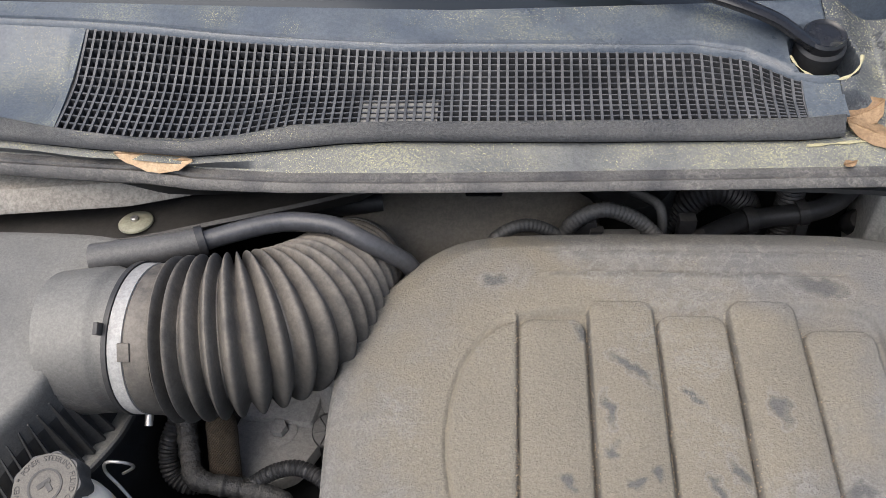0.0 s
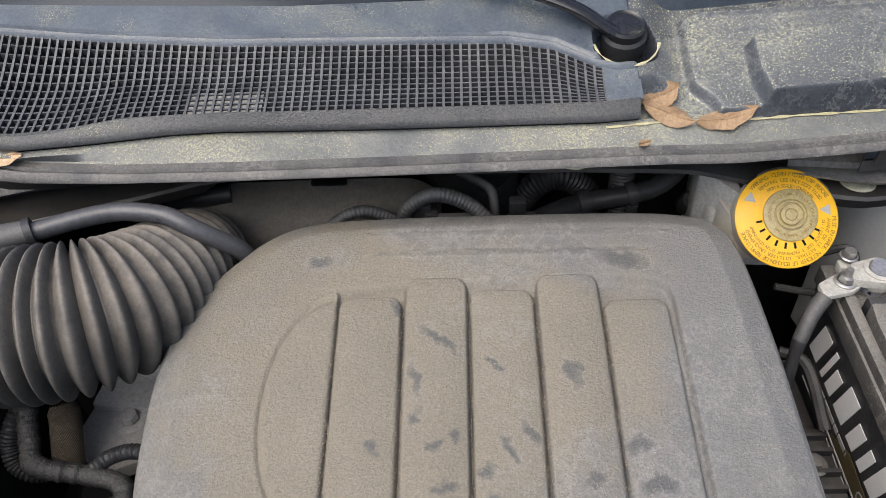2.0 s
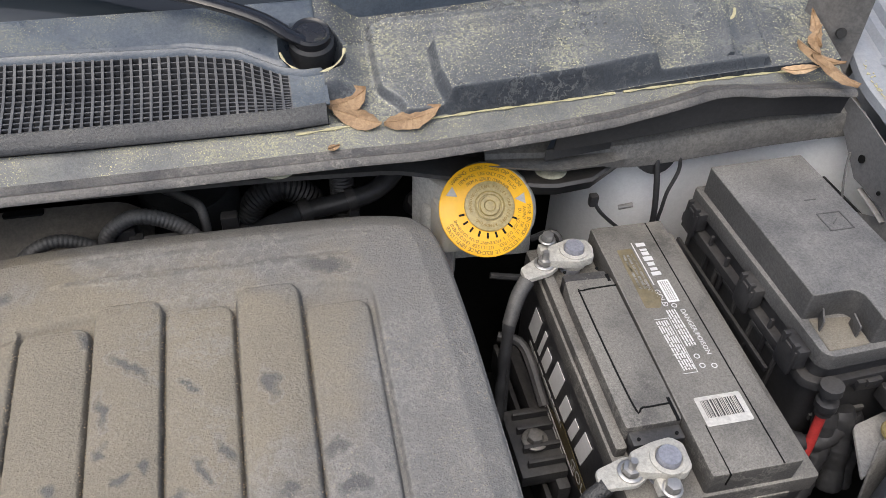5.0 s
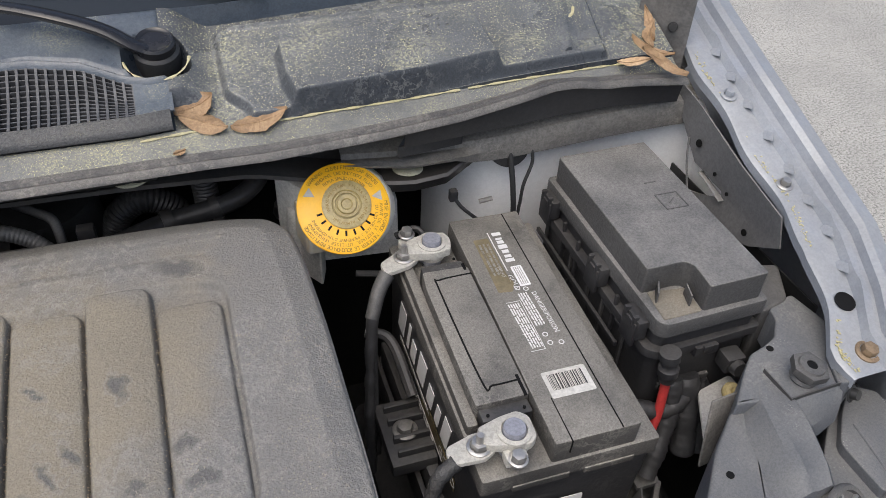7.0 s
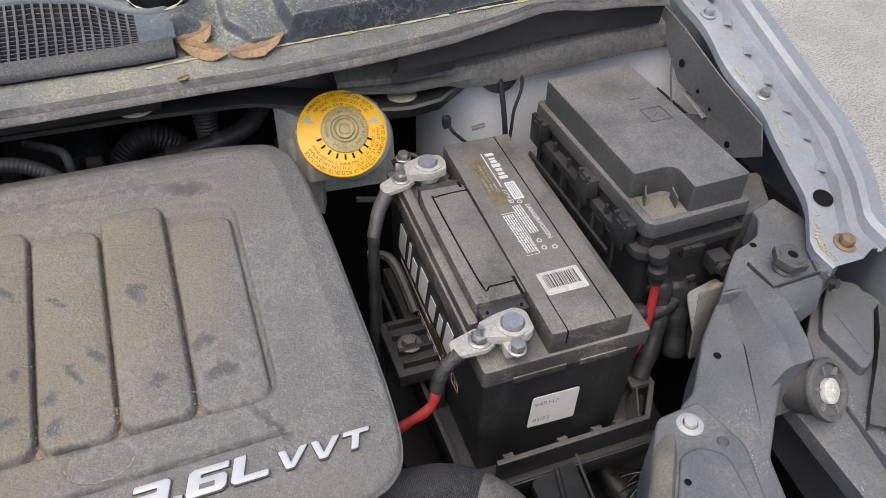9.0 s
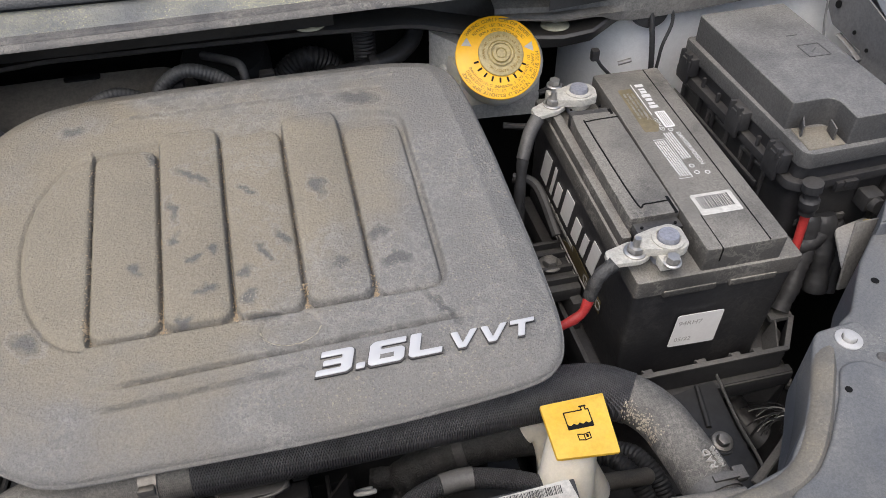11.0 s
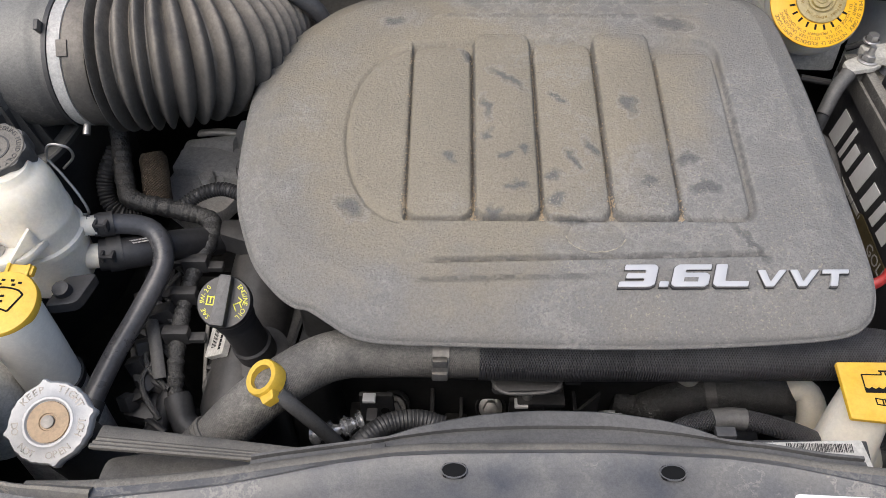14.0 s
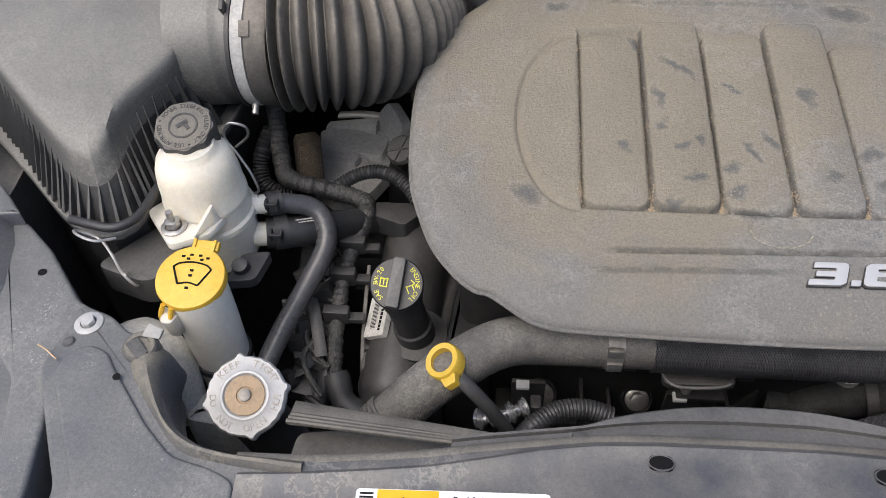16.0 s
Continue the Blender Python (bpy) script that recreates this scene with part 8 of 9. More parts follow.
part("embossing", join(ring_letters("KEEP  TIGHT", 0.0082, capt, 0.0262, 146, 112, depth=0.0006), ring_letters("DO  NOT  OPEN  HOT", 0.0078, capt, 0.0262, 188, -176, True, 0.0006)), ALLOY, rcap, "embossed warning")

# ---- washer filler ----
NECK = surface("pale_filler_plastic", (0.90, 0.85, 0.75), (0.93, 0.89, 0.80), 0.40, dust=0.10, dust_colour=(0.60, 0.53, 0.42), bump=0.05, big=18, grain=0.06)
wash = thing("washer_filler", (-0.366, 0.145, 0.86), "milky washer filler neck with a yellow hinged cap", "washer filler")
wm = axes((-0.3665, 0.1435, 0.975), (0.02, -0.24, 0.97), (0.05, 0.9, 0.3)) @ Matrix.Scale(0.95, 4)
part("neck", tube([(-0.365, 0.142, 0.968), (-0.366, 0.146, 0.92), (-0.368, 0.150, 0.862)], lambda k, s: 0.0262 - 0.0012 * k, 32), NECK, wash)
part("seat", tube([(-0.368, 0.150, 0.864), (-0.368, 0.150, 0.857)], 0.0275, 32, 0.003), RUBBER, wash)
part("lower_pipe", tube([(-0.368, 0.150, 0.860), (-0.366, 0.148, 0.80), (-0.36, 0.14, 0.72)], 0.026, 24), GREYWHITE, wash)
wcap = part("cap", lathe([(0.0285, -0.008), (0.0305, -0.007), (0.0310, -0.001), (0.0300, 0.0015), (0.0270, 0.0022), (0, 0.0016)], wm, 56), YELLOW_OLD, wash, "yellow hinged cap")
part("hinge", join(box((0.004, 0.034, -0.004), (0.024, 0.010, 0.006), 0.002, wm), box((-0.006, 0.032, -0.001), (0.003, 0.014, 0.004), 0.001, wm), box((0.012, 0.032, -0.001), (0.003, 0.014, 0.004), 0.001, wm)), YELLOW_OLD, wcap)
part("latch", join(tube([tuple(wm @ Vector(v)) for v in ((-0.018, -0.026, -0.004), (-0.022, -0.032, -0.014), (-0.021, -0.034, -0.024), (-0.016, -0.034, -0.026))], 0.0022, 8, 0.003), tube([tuple(wm @ Vector(v)) for v in ((-0.010, -0.029, -0.004), (-0.012, -0.035, -0.014), (-0.012, -0.037, -0.024), (-0.016, -0.035, -0.027))], 0.0022, 8, 0.003)), YELLOW_OLD, wcap)
part("spout_tab", prism(rounded([(-0.024, -0.022), (-0.006, -0.030), (-0.010, -0.040), (-0.020, -0.040)], 0.003), -0.040, -0.012, 0.002, wm), WHITE, wash)
ws = bmesh.new()
for pts in (((-0.017, 0.008), (-0.012, 0.012), (0.0, 0.014), (0.012, 0.012), (0.017, 0.008)), ((-0.009, -0.008), (0.0, -0.006), (0.009, -0.008)), ((-0.017, 0.008), (-0.009, -0.008)), ((0.017, 0.008), (0.009, -0.008))):
    ws = join(ws, tube([tuple(wm @ Vector((x, y, 0.0024))) for x, y in pts], 0.0008, 6, 0.003))
for x, y in ((0, 0.006), (0, 0.001), (0, -0.011), (-0.011, 0.019), (-0.004, 0.021), (0.004, 0.021), (0.011, 0.019), (-0.006, 0.017), (0.006, 0.017)):
    ws = join(ws, box((x, y, 0.0022), (0.003, 0.002, 0.0008), 0, wm))
part("symbol", ws, INK_AND_GAPS, wcap, "black moulded windscreen symbol")
bottle = thing("washer_bottle", (-0.39, 0.09, 0.78), "grey plastic washer bottle shoulders in the corner", "bottle")
part("shoulder", tube([(-0.445, 0.130, 0.84), (-0.435, 0.130, 0.885), (-0.415, 0.122, 0.880), (-0.405, 0.110, 0.82)], lambda k, s: 0.024 + 0.006 * math.sin(k * math.pi), 24), GREYWHITE, bottle)
part("front", prism(rounded([(-0.395, 0.085), (-0.345, 0.080), (-0.340, 0.115), (-0.385, 0.120)], 0.014), 0.72, 0.845, 0.012), GREYWHITE, bottle)

# ---- power steering reservoir ----
ps = thing("power_steering_reservoir", (-0.385, 0.25, 0.89), "milky power steering reservoir with a black scalloped cap", "reservoir")
pa = Vector((0.02, -0.05, 1)).normalized()
pz = axes((-0.386, 0.250, 0.895), pa)
part("body", lathe([(0, 0), (0.030, 0.0), (0.035, 0.004), (0.038, 0.020), (0.039, 0.052), (0.0415, 0.054), (0.0415, 0.060), (0.0388, 0.062), (0.0380, 0.078), (0.0386, 0.080), (0.0384, 0.084), (0.0374, 0.086), (0.0366, 0.104), (0.0348, 0.118), (0.0315, 0.127), (0.0260, 0.132), (0.0235, 0.134), (0.0215, 0.140), (0, 0.140)], pz, 56), WHITE, ps)
psm = axes((-0.388, 0.256, 1.036), (0.03, -0.32, 0.95), (-0.1, 0.9, 0.3))
pcap = part("cap", lathe([(0.0225, -0.012), (0.0255, -0.010), (0.0262, 0.006), (0.0245, 0.0105), (0.0170, 0.0115), (0.0160, 0.0105), (0, 0.0105)], psm, 120, lambda a, r: 1 + (0.045 * math.cos(9 * a) if r > 0.022 else 0)), PLASTIC_DUSTY, ps, "black scalloped cap")
pt = psm @ pose(0, 0, 0.0113)
part("cap_insert", lathe([(0.0242, -0.0004), (0.0236, 0.0004), (0.0, 0.0004)], pt, 48), CAP_DUST, pcap, "dusty tan top of the cap")
part("cap_print", join(ring_letters("POWER STEERING FLUID ONLY * USE APPROVED *", 0.0056, pt @ pose(0, 0, 0.0005), 0.0200, 150, 345, depth=0.0003), lathe([(0.0112, 0.0002), (0.0128, 0.0002), (0.0128, 0.0010), (0.0112, 0.0010)], pt, 28), box((0, 0.002, 0.0006), (0.0105, 0.0036, 0.0008), 0, pt @ pose(0, 0, 0, 0, 0, 35)), box((0.002, -0.002, 0.0006), (0.0036, 0.0080, 0.0008), 0, pt @ pose(0, 0, 0, 0, 0, 35))), PLASTIC, pcap, "dark moulded warning")
part("bracket_tab", prism(rounded([(-0.432, 0.222), (-0.398, 0.180), (-0.366, 0.196), (-0.356, 0.225), (-0.40, 0.262)], 0.006), 0.966, 0.973, 0.002), WHITE, ps, "moulded tab")
part("web", prism([(0, 0), (0.030, 0), (0.026, 0.020), (0.0, 0.004)], -0.0015, 0.0015, 0, axes((-0.378, 0.190, 0.972), (0.85, -0.5, 0), (0, 0, 1))), WHITE, ps)
part("tab_bolt", join(bolt((-0.400, 0.202, 0.973), (0, 0, 1), 0.0070, 0.0115), tube([(-0.400, 0.202, 0.976), (-0.400, 0.202, 0.992)], 0.0032, 10, 0.004)), STEEL, ps)
part("upper_stub", tube([(-0.352, 0.258, 0.950), (-0.336, 0.262, 0.948)], 0.0095, 18), WHITE, ps)
part("lower_stub", tube([(-0.352, 0.250, 0.918), (-0.334, 0.252, 0.918)], 0.012, 18), WHITE, ps)
shelf = thing("reservoir_bracket", (-0.42, 0.17, 0.90), "grey plastic bracket under the air filter box", "bracket")
part("shelf", prism(rounded([(-0.475, 0.178), (-0.42, 0.160), (-0.395, 0.185), (-0.405, 0.215), (-0.43, 0.235)], 0.012), 0.915, 0.945, 0.004), PLASTIC_DUSTY, shelf)
part("clip", join(prism(rounded([(-0.352, 0.165), (-0.325, 0.17), (-0.318, 0.205), (-0.345, 0.20)], 0.006), 0.935, 0.945, 0.002), lathe([(0, 0), (0.008, 0), (0.007, 0.008), (0, 0.009)], axes((-0.340, 0.182, 0.945), (0, -0.3, 1)), 16)), PLASTIC, shelf)

psh = thing("power_steering_hose", (-0.300, 0.205, 0.83), "black rubber power steering hose bending down", "hose")
part("tube", tube([(-0.345, 0.260, 0.949), (-0.322, 0.270, 0.942), (-0.298, 0.276, 0.932), (-0.284, 0.266, 0.920), (-0.283, 0.245, 0.905), (-0.300, 0.205, 0.885), (-0.315, 0.165, 0.872), (-0.328, 0.120, 0.855), (-0.335, 0.085, 0.83)], 0.0098, 18), HOSE_GREY, psh)
part("end_bead", tube([(-0.3395, 0.2625, 0.9475), (-0.3355, 0.2643, 0.9462)], 0.0108, 18, 0.002), RUBBER, psh, "thick rolled end of the hose")
part("joint_sleeve", tube([(-0.3255, 0.1285, 0.8585), (-0.3290, 0.1120, 0.8520), (-0.3315, 0.1000, 0.8430)], 0.0112, 18, 0.003), PLASTIC, psh, "black joint sleeve")
part("return_hose", tube([(-0.340, 0.252, 0.918), (-0.310, 0.262, 0.912), (-0.275, 0.290, 0.895), (-0.25, 0.32, 0.87)], 0.0155, 20), RUBBER, label="thick black return hose with printed marks", category="hose")
pmk = axes((-0.303, 0.262, 0.9275), (0.1, -0.35, 0.93), (-0.25, 0.9, 0.3))
part("hose_print", bars(pmk, 0.018, 0.0055, 2, 3, 0.0004, 0.45), GREYINK, label="white printed code on the hose", category="print")
for x, y, z, r in ((-0.330, 0.266, 0.946, 0.0118), (-0.327, 0.256, 0.917, 0.0178)):
    c = thing("hose_clamp", (x, y, z - r), "black spring clamp on a reservoir hose", "clamp", "reservoir hose clamps")
    part("band", tube([(x - 0.006, y - 0.002, z), (x + 0.006, y + 0.003, z - 0.002)], r, 20, 0.003), PLASTIC, c)
    part("ear", join(box((x - 0.004, y - r * 0.8, z + r * 0.55), (0.003, 0.008, 0.010), 0.001), box((x + 0.006, y - r * 0.8, z + r * 0.55), (0.003, 0.008, 0.010), 0.001), box((x + 0.001, y - r * 1.05, z + r * 0.75), (0.013, 0.003, 0.003), 0.001)), PLASTIC, c)

# ---- left harness, engine mount, pipes ----
har = thing("engine_harness", (-0.27, 0.25, 0.82), "taped black wiring harness clipped along the valve cover", "harness")
part("trunk", tube([(-0.365, 0.425, 0.965), (-0.360, 0.400, 0.940), (-0.350, 0.362, 0.918), (-0.338, 0.340, 0.910), (-0.305, 0.338, 0.900), (-0.275, 0.336, 0.893), (-0.256, 0.326, 0.890), (-0.256, 0.300, 0.885), (-0.266, 0.265, 0.872), (-0.270, 0.225, 0.858), (-0.270, 0.185, 0.840), (-0.268, 0.150, 0.815)], lambda k, s: (0.0098 if k < 0.62 else 0.0078) + 0.0006 * math.sin(s * 310 + 2.0 * math.sin(s * 90)) + 0.0004 * math.sin(s * 870), 18, 0.0015), TAPE, har)
for x, y, z in ((-0.262, 0.275, 0.878), (-0.268, 0.243, 0.866), (-0.270, 0.205, 0.852)):
    part("clip", join(box((x, y, z + 0.004), (0.026, 0.012, 0.018), 0.003), box((x + 0.018, y, z), (0.018, 0.010, 0.006), 0.001)), PLASTIC, har)
part("tail", tube([(-0.268, 0.160, 0.82), (-0.255, 0.135, 0.805), (-0.225, 0.125, 0.80), (-0.205, 0.135, 0.80)], wrapped(0.012), 12), RUBBER, har)
part("tail", tube([(-0.272, 0.170, 0.82), (-0.285, 0.140, 0.80), (-0.30, 0.12, 0.78)], wrapped(0.010), 12), RUBBER, har)
for x, y, z, sx, sy, sz, a in ((-0.305, 0.270, 0.848, 0.030, 0.035, 0.024, 10), (-0.300, 0.225, 0.835, 0.034, 0.026, 0.020, -25), (-0.306, 0.190, 0.825, 0.022, 0.040, 0.018, 20), (-0.300, 0.155, 0.805, 0.030, 0.030, 0.022, -10), (-0.290, 0.300, 0.860, 0.028, 0.024, 0.022, 0)):
    part("connector", join(box((0, 0, 0), (sx, sy, sz), 0.003, Matrix.Translation((x, y, z)) @ pose(0, 0, 0, 8, 5, a)), box((sx * 0.5, 0, 0.004), (0.012, sy * 0.6, sz * 0.5), 0.002, Matrix.Translation((x, y, z)) @ pose(0, 0, 0, 8, 5, a))), PLASTIC, har)
    part("lead", tube([(x, y - 0.01, z), (x + 0.012, y - 0.02, z + 0.006), (-0.272, y - 0.03, z + 0.005)], 0.0035, 8), RUBBER, har)
part("bracket_tail", join(tube([(-0.305, 0.235, 0.855), (-0.292, 0.205, 0.858), (-0.280, 0.165, 0.84)], 0.006, 8, flat=0.4), tube([(-0.330, 0.225, 0.845), (-0.300, 0.222, 0.850)], 0.004, 8)), PLASTIC_DUSTY, har)
part("corrugated_pipe", tube([(-0.367, 0.398, 0.930), (-0.373, 0.380, 0.920), (-0.377, 0.368, 0.905), (-0.373, 0.356, 0.890), (-0.360, 0.351, 0.880), (-0.345, 0.356, 0.872)], corrugated(0.0095, 0.0038, 0.0016), 16, 0.001), RUBBER, label="black corrugated conduit behind the harness", category="conduit")
part("corrugated_pipe", tube([(-0.289, 0.343, 0.898), (-0.270, 0.350, 0.908), (-0.248, 0.352, 0.914), (-0.229, 0.346, 0.914), (-0.212, 0.336, 0.908), (-0.201, 0.325, 0.900)], corrugated(0.0078, 0.0036, 0.0014), 16, 0.001), RUBBER, label="black corrugated conduit running under the cover", category="conduit")
part("heater_pipe", tube([(-0.332, 0.402, 0.922), (-0.329, 0.392, 0.910), (-0.325, 0.374, 0.898), (-0.320, 0.352, 0.882)], lambda k, s: 0.0150 - 0.004 * max(0.0, 0.10 - k) / 0.10, 20, 0.002), BRAID_TAN, label="pipe in a tan braided heat sleeve", category="pipe")
mount = thing("engine_mount", (-0.28, 0.42, 0.82), "grey alloy engine mount bracket with a flange bolt", "engine mount")
part("plate", prism(rounded([(-0.345, 0.400), (-0.300, 0.362), (-0.262, 0.378), (-0.240, 0.425), (-0.250, 0.470), (-0.330, 0.476)], 0.010), 0.840, 0.858, 0.003), CAST, mount)
part("step", prism(rounded([(-0.335, 0.440), (-0.255, 0.432), (-0.250, 0.478), (-0.330, 0.482)], 0.006), 0.856, 0.868, 0.003), CAST, mount)
part("bolt", bolt((-0.290, 0.428, 0.858), (0, -0.1, 1), 0.0092, 0.0185, 0.009), CAST, mount)
part("motor", tube([(-0.340, 0.498, 0.836), (-0.333, 0.497, 0.838), (-0.300, 0.492, 0.846), (-0.262, 0.486, 0.856)], lambda k, s: 0.011 if k < 0.12 else 0.0215, 28, 0.003), CAST, mount, "grey round motor body")
part("flange", prism(rounded([(-0.030, -0.036), (0.026, -0.036), (0.030, 0.040), (-0.012, 0.046), (-0.030, 0.020)], 0.010), -0.006, 0.006, 0.002, axes((-0.250, 0.470, 0.862), (-0.82, -0.52, 0.25), (0, 0, 1))), CAST, mount, "pale upright flange")
part("stay", tube([(-0.322, 0.520, 0.858), (-0.29, 0.512, 0.866), (-0.258, 0.500, 0.872)], 0.0065, 10, flat=0.5), STEEL, mount)
valve = thing("coolant_valve", (-0.22, 0.40, 0.86), "small dark valve body with a ribbed cap", "valve")
vm = axes((-0.226, 0.398, 0.906), (-0.2, -0.45, 0.87))
part("body", lathe([(0.0125, -0.070), (0.0150, -0.030), (0.0150, -0.012)], vm, 20), PLASTIC, valve)
vcap = part("cap", lathe([(0.016, -0.014), (0.0175, -0.012), (0.0175, 0), (0.015, 0.003), (0, 0.003)], vm, 24), PLASTIC_DUSTY, valve)
for a in range(0, 360, 60):
    part("cap_rib", box((0.008, 0, 0.0035), (0.014, 0.0020, 0.003), 0, vm @ pose(0, 0, 0, 0, 0, a)), PLASTIC_DUSTY, vcap)
wedge = thing("harness_bracket", (-0.22, 0.315, 0.87), "black wedge-shaped bracket beside the harness", "bracket")
part("wedge", prism(rounded([(-0.246, 0.330), (-0.206, 0.330), (-0.198, 0.312), (-0.212, 0.296), (-0.244, 0.308)], 0.004), 0.868, 0.892, 0.003), PLASTIC, wedge)
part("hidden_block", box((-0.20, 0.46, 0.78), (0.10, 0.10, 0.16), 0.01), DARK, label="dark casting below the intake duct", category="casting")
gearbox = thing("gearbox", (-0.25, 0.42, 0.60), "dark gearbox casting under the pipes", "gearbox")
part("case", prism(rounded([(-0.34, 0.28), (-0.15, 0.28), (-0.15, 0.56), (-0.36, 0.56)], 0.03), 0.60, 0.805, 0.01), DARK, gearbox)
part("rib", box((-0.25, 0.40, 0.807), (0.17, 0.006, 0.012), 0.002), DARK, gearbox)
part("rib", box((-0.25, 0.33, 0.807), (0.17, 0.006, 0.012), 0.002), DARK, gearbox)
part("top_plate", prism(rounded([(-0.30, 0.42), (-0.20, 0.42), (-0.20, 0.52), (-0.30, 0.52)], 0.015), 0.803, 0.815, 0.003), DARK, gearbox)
rng = random.Random(31)
for i in range(7):
    x, y, z = -0.300 + rng.uniform(-0.012, 0.012), 0.150 + 0.016 * i, 0.822 + 0.007 * i
    part("connector", join(box((0, 0, 0), (rng.uniform(0.014, 0.024), rng.uniform(0.010, 0.016), rng.uniform(0.010, 0.018)), 0.002, Matrix.Translation((x, y, z)) @ pose(0, 0, 0, rng.uniform(-30, 30), rng.uniform(-30, 30), rng.uniform(-40, 40))),
         box((0.012, 0, 0), (0.012, 0.007, 0.006), 0.001, Matrix.Translation((x, y, z)) @ pose(0, 0, 0, rng.uniform(-30, 30), rng.uniform(-30, 30), rng.uniform(-40, 40)))), PLASTIC, har, "broken dusty connector")
for i in range(4):
    y = 0.150 + 0.03 * i
    part("wire", tube([(-0.275, y - 0.02, 0.825 + 0.2 * (y - 0.15)), (-0.292 - 0.004 * i, y, 0.835 + 0.2 * (y - 0.15)), (-0.298, y + 0.02, 0.838 + 0.2 * (y - 0.15)), (-0.284, y + 0.04, 0.845 + 0.2 * (y - 0.15))], 0.0028, 8), TAPE, har)

# ---- behind the engine cover ----
shield = thing("heat_shield", (-0.08, 0.60, 0.92), "dusty tan heat shield behind the engine", "heat shield")
xs = np.linspace(-0.235, 0.045, 26)
zt = lerp_table([(-0.235, 0.996), (-0.20, 1.010), (-0.08, 1.012), (0.010, 1.011), (0.03, 1.004), (0.045, 0.985)])
part("plate", thicken(sheet([[(x, 0.650, zt(x) - 0.012) for x in xs], [(x, 0.638, zt(x)) for x in xs], [(x, 0.622, zt(x) - 0.004) for x in xs], [(x, 0.590, zt(x) - 0.030) for x in xs], [(x, 0.562, zt(x) - 0.075) for x in xs], [(x, 0.55, 0.86) for x in xs]]), 0.003), SHIELD, shield)
part("plate_slot", prism(rect(-0.080, 0.633, 0.040, 0.010, 0.004), 1.0100, 1.0125, 0), INK_AND_GAPS, shield)
part("boss", lathe([(0, 0.0), (0.016, 0.0), (0.018, -0.004), (0.024, -0.02)], axes((-0.215, 0.585, 0.995), (0, -0.35, 0.93)), 24), PLASTIC_DUSTY, shield)
bre = thing("breather_hose", (-0.26, 0.48, 1.05), "dark grey breather hose crossing above the intake duct", "hose")
part("hose", tube([(-0.330, 0.470, 1.086), (-0.290, 0.486, 1.088), (-0.260, 0.496, 1.088), (-0.239, 0.498, 1.087), (-0.208, 0.496, 1.083), (-0.182, 0.490, 1.071), (-0.162, 0.493, 1.053), (-0.149, 0.499, 1.036), (-0.142, 0.508, 1.010)], 0.0090, 20), HOSE_GREY, bre)
part("sleeve", tube([(-0.415, 0.447, 1.087), (-0.385, 0.453, 1.088), (-0.350, 0.462, 1.088), (-0.322, 0.472, 1.087)], lambda k, s: 0.0145 - 0.002 * k, 20), PLASTIC_DUSTY, bre, "rubber end sleeve")
part("joint", tube([(-0.328, 0.470, 1.087), (-0.322, 0.473, 1.087)], 0.0142, 20, 0.002), RUBBER, bre)
loop = thing("injector_harness", (0.0, 0.57, 1.0), "ribbed black wiring loops with a connector", "harness")
part("loop", tube([(-0.075, 0.540, 0.985), (-0.068, 0.556, 1.012), (-0.038, 0.568, 1.022), (-0.008, 0.572, 1.008), (0.005, 0.570, 0.990)], corrugated(0.0072, 0.0042, 0.0007), 12, 0.0011), PLASTIC_DUSTY, loop)
part("loop", tube([(0.002, 0.575, 0.985), (0.010, 0.576, 1.016), (0.040, 0.578, 1.034), (0.075, 0.576, 1.022), (0.100, 0.566, 1.000), (0.112, 0.556, 0.985)], corrugated(0.0084, 0.0042, 0.0007), 12, 0.0011), PLASTIC_DUSTY, loop)
part("connector", join(box((0.024, 0.585, 1.008), (0.024, 0.020, 0.022), 0.003), box((0.036, 0.575, 1.004), (0.014, 0.010, 0.016), 0.002)), PLASTIC, loop)
part("block", box((0.060, 0.565, 1.003), (0.040, 0.026, 0.016), 0.006), PLASTIC_DUSTY, loop)
part("metal_pipe", tube([(0.056, 0.655, 1.010), (0.085, 0.618, 1.020), (0.099, 0.600, 1.022), (0.103, 0.590, 1.010), (0.104, 0.58, 0.97)], 0.0052, 12), PLASTIC_DUSTY, label="bent dusty metal pipe behind the cover", category="pipe")
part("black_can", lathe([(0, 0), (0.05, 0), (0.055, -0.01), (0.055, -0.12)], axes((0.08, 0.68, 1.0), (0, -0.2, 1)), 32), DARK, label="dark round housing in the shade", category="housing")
part("corrugated_hose", tube([(0.123, 0.680, 0.924), (0.139, 0.680, 0.940), (0.153, 0.680, 0.960), (0.169, 0.680, 0.972), (0.188, 0.680, 0.975), (0.207, 0.680, 0.964), (0.218, 0.680, 0.949), (0.224, 0.680, 0.921)], corrugated(0.0165, 0.0048, 0.0018), 24, 0.0012), PLASTIC, label="thick black corrugated hose bending down", category="hose")
part("corrugated_hose", tube([(0.252, 0.662, 1.03), (0.253, 0.660, 0.98), (0.254, 0.655, 0.90)], corrugated(0.0150, 0.0048, 0.0018), 24, 0.0012), PLASTIC, label="upright black corrugated hose in the shade", category="hose")
vac = thing("vacuum_hose", (0.23, 0.64, 0.95), "black brake vacuum hose with clips", "hose")
part("hose", tube([(0.135, 0.590, 0.975), (0.165, 0.610, 0.975), (0.206, 0.636, 0.970), (0.262, 0.639, 0.978), (0.295, 0.648, 0.985), (0.318, 0.665, 1.000), (0.322, 0.680, 1.03)], 0.0115, 18), RUBBER, vac)
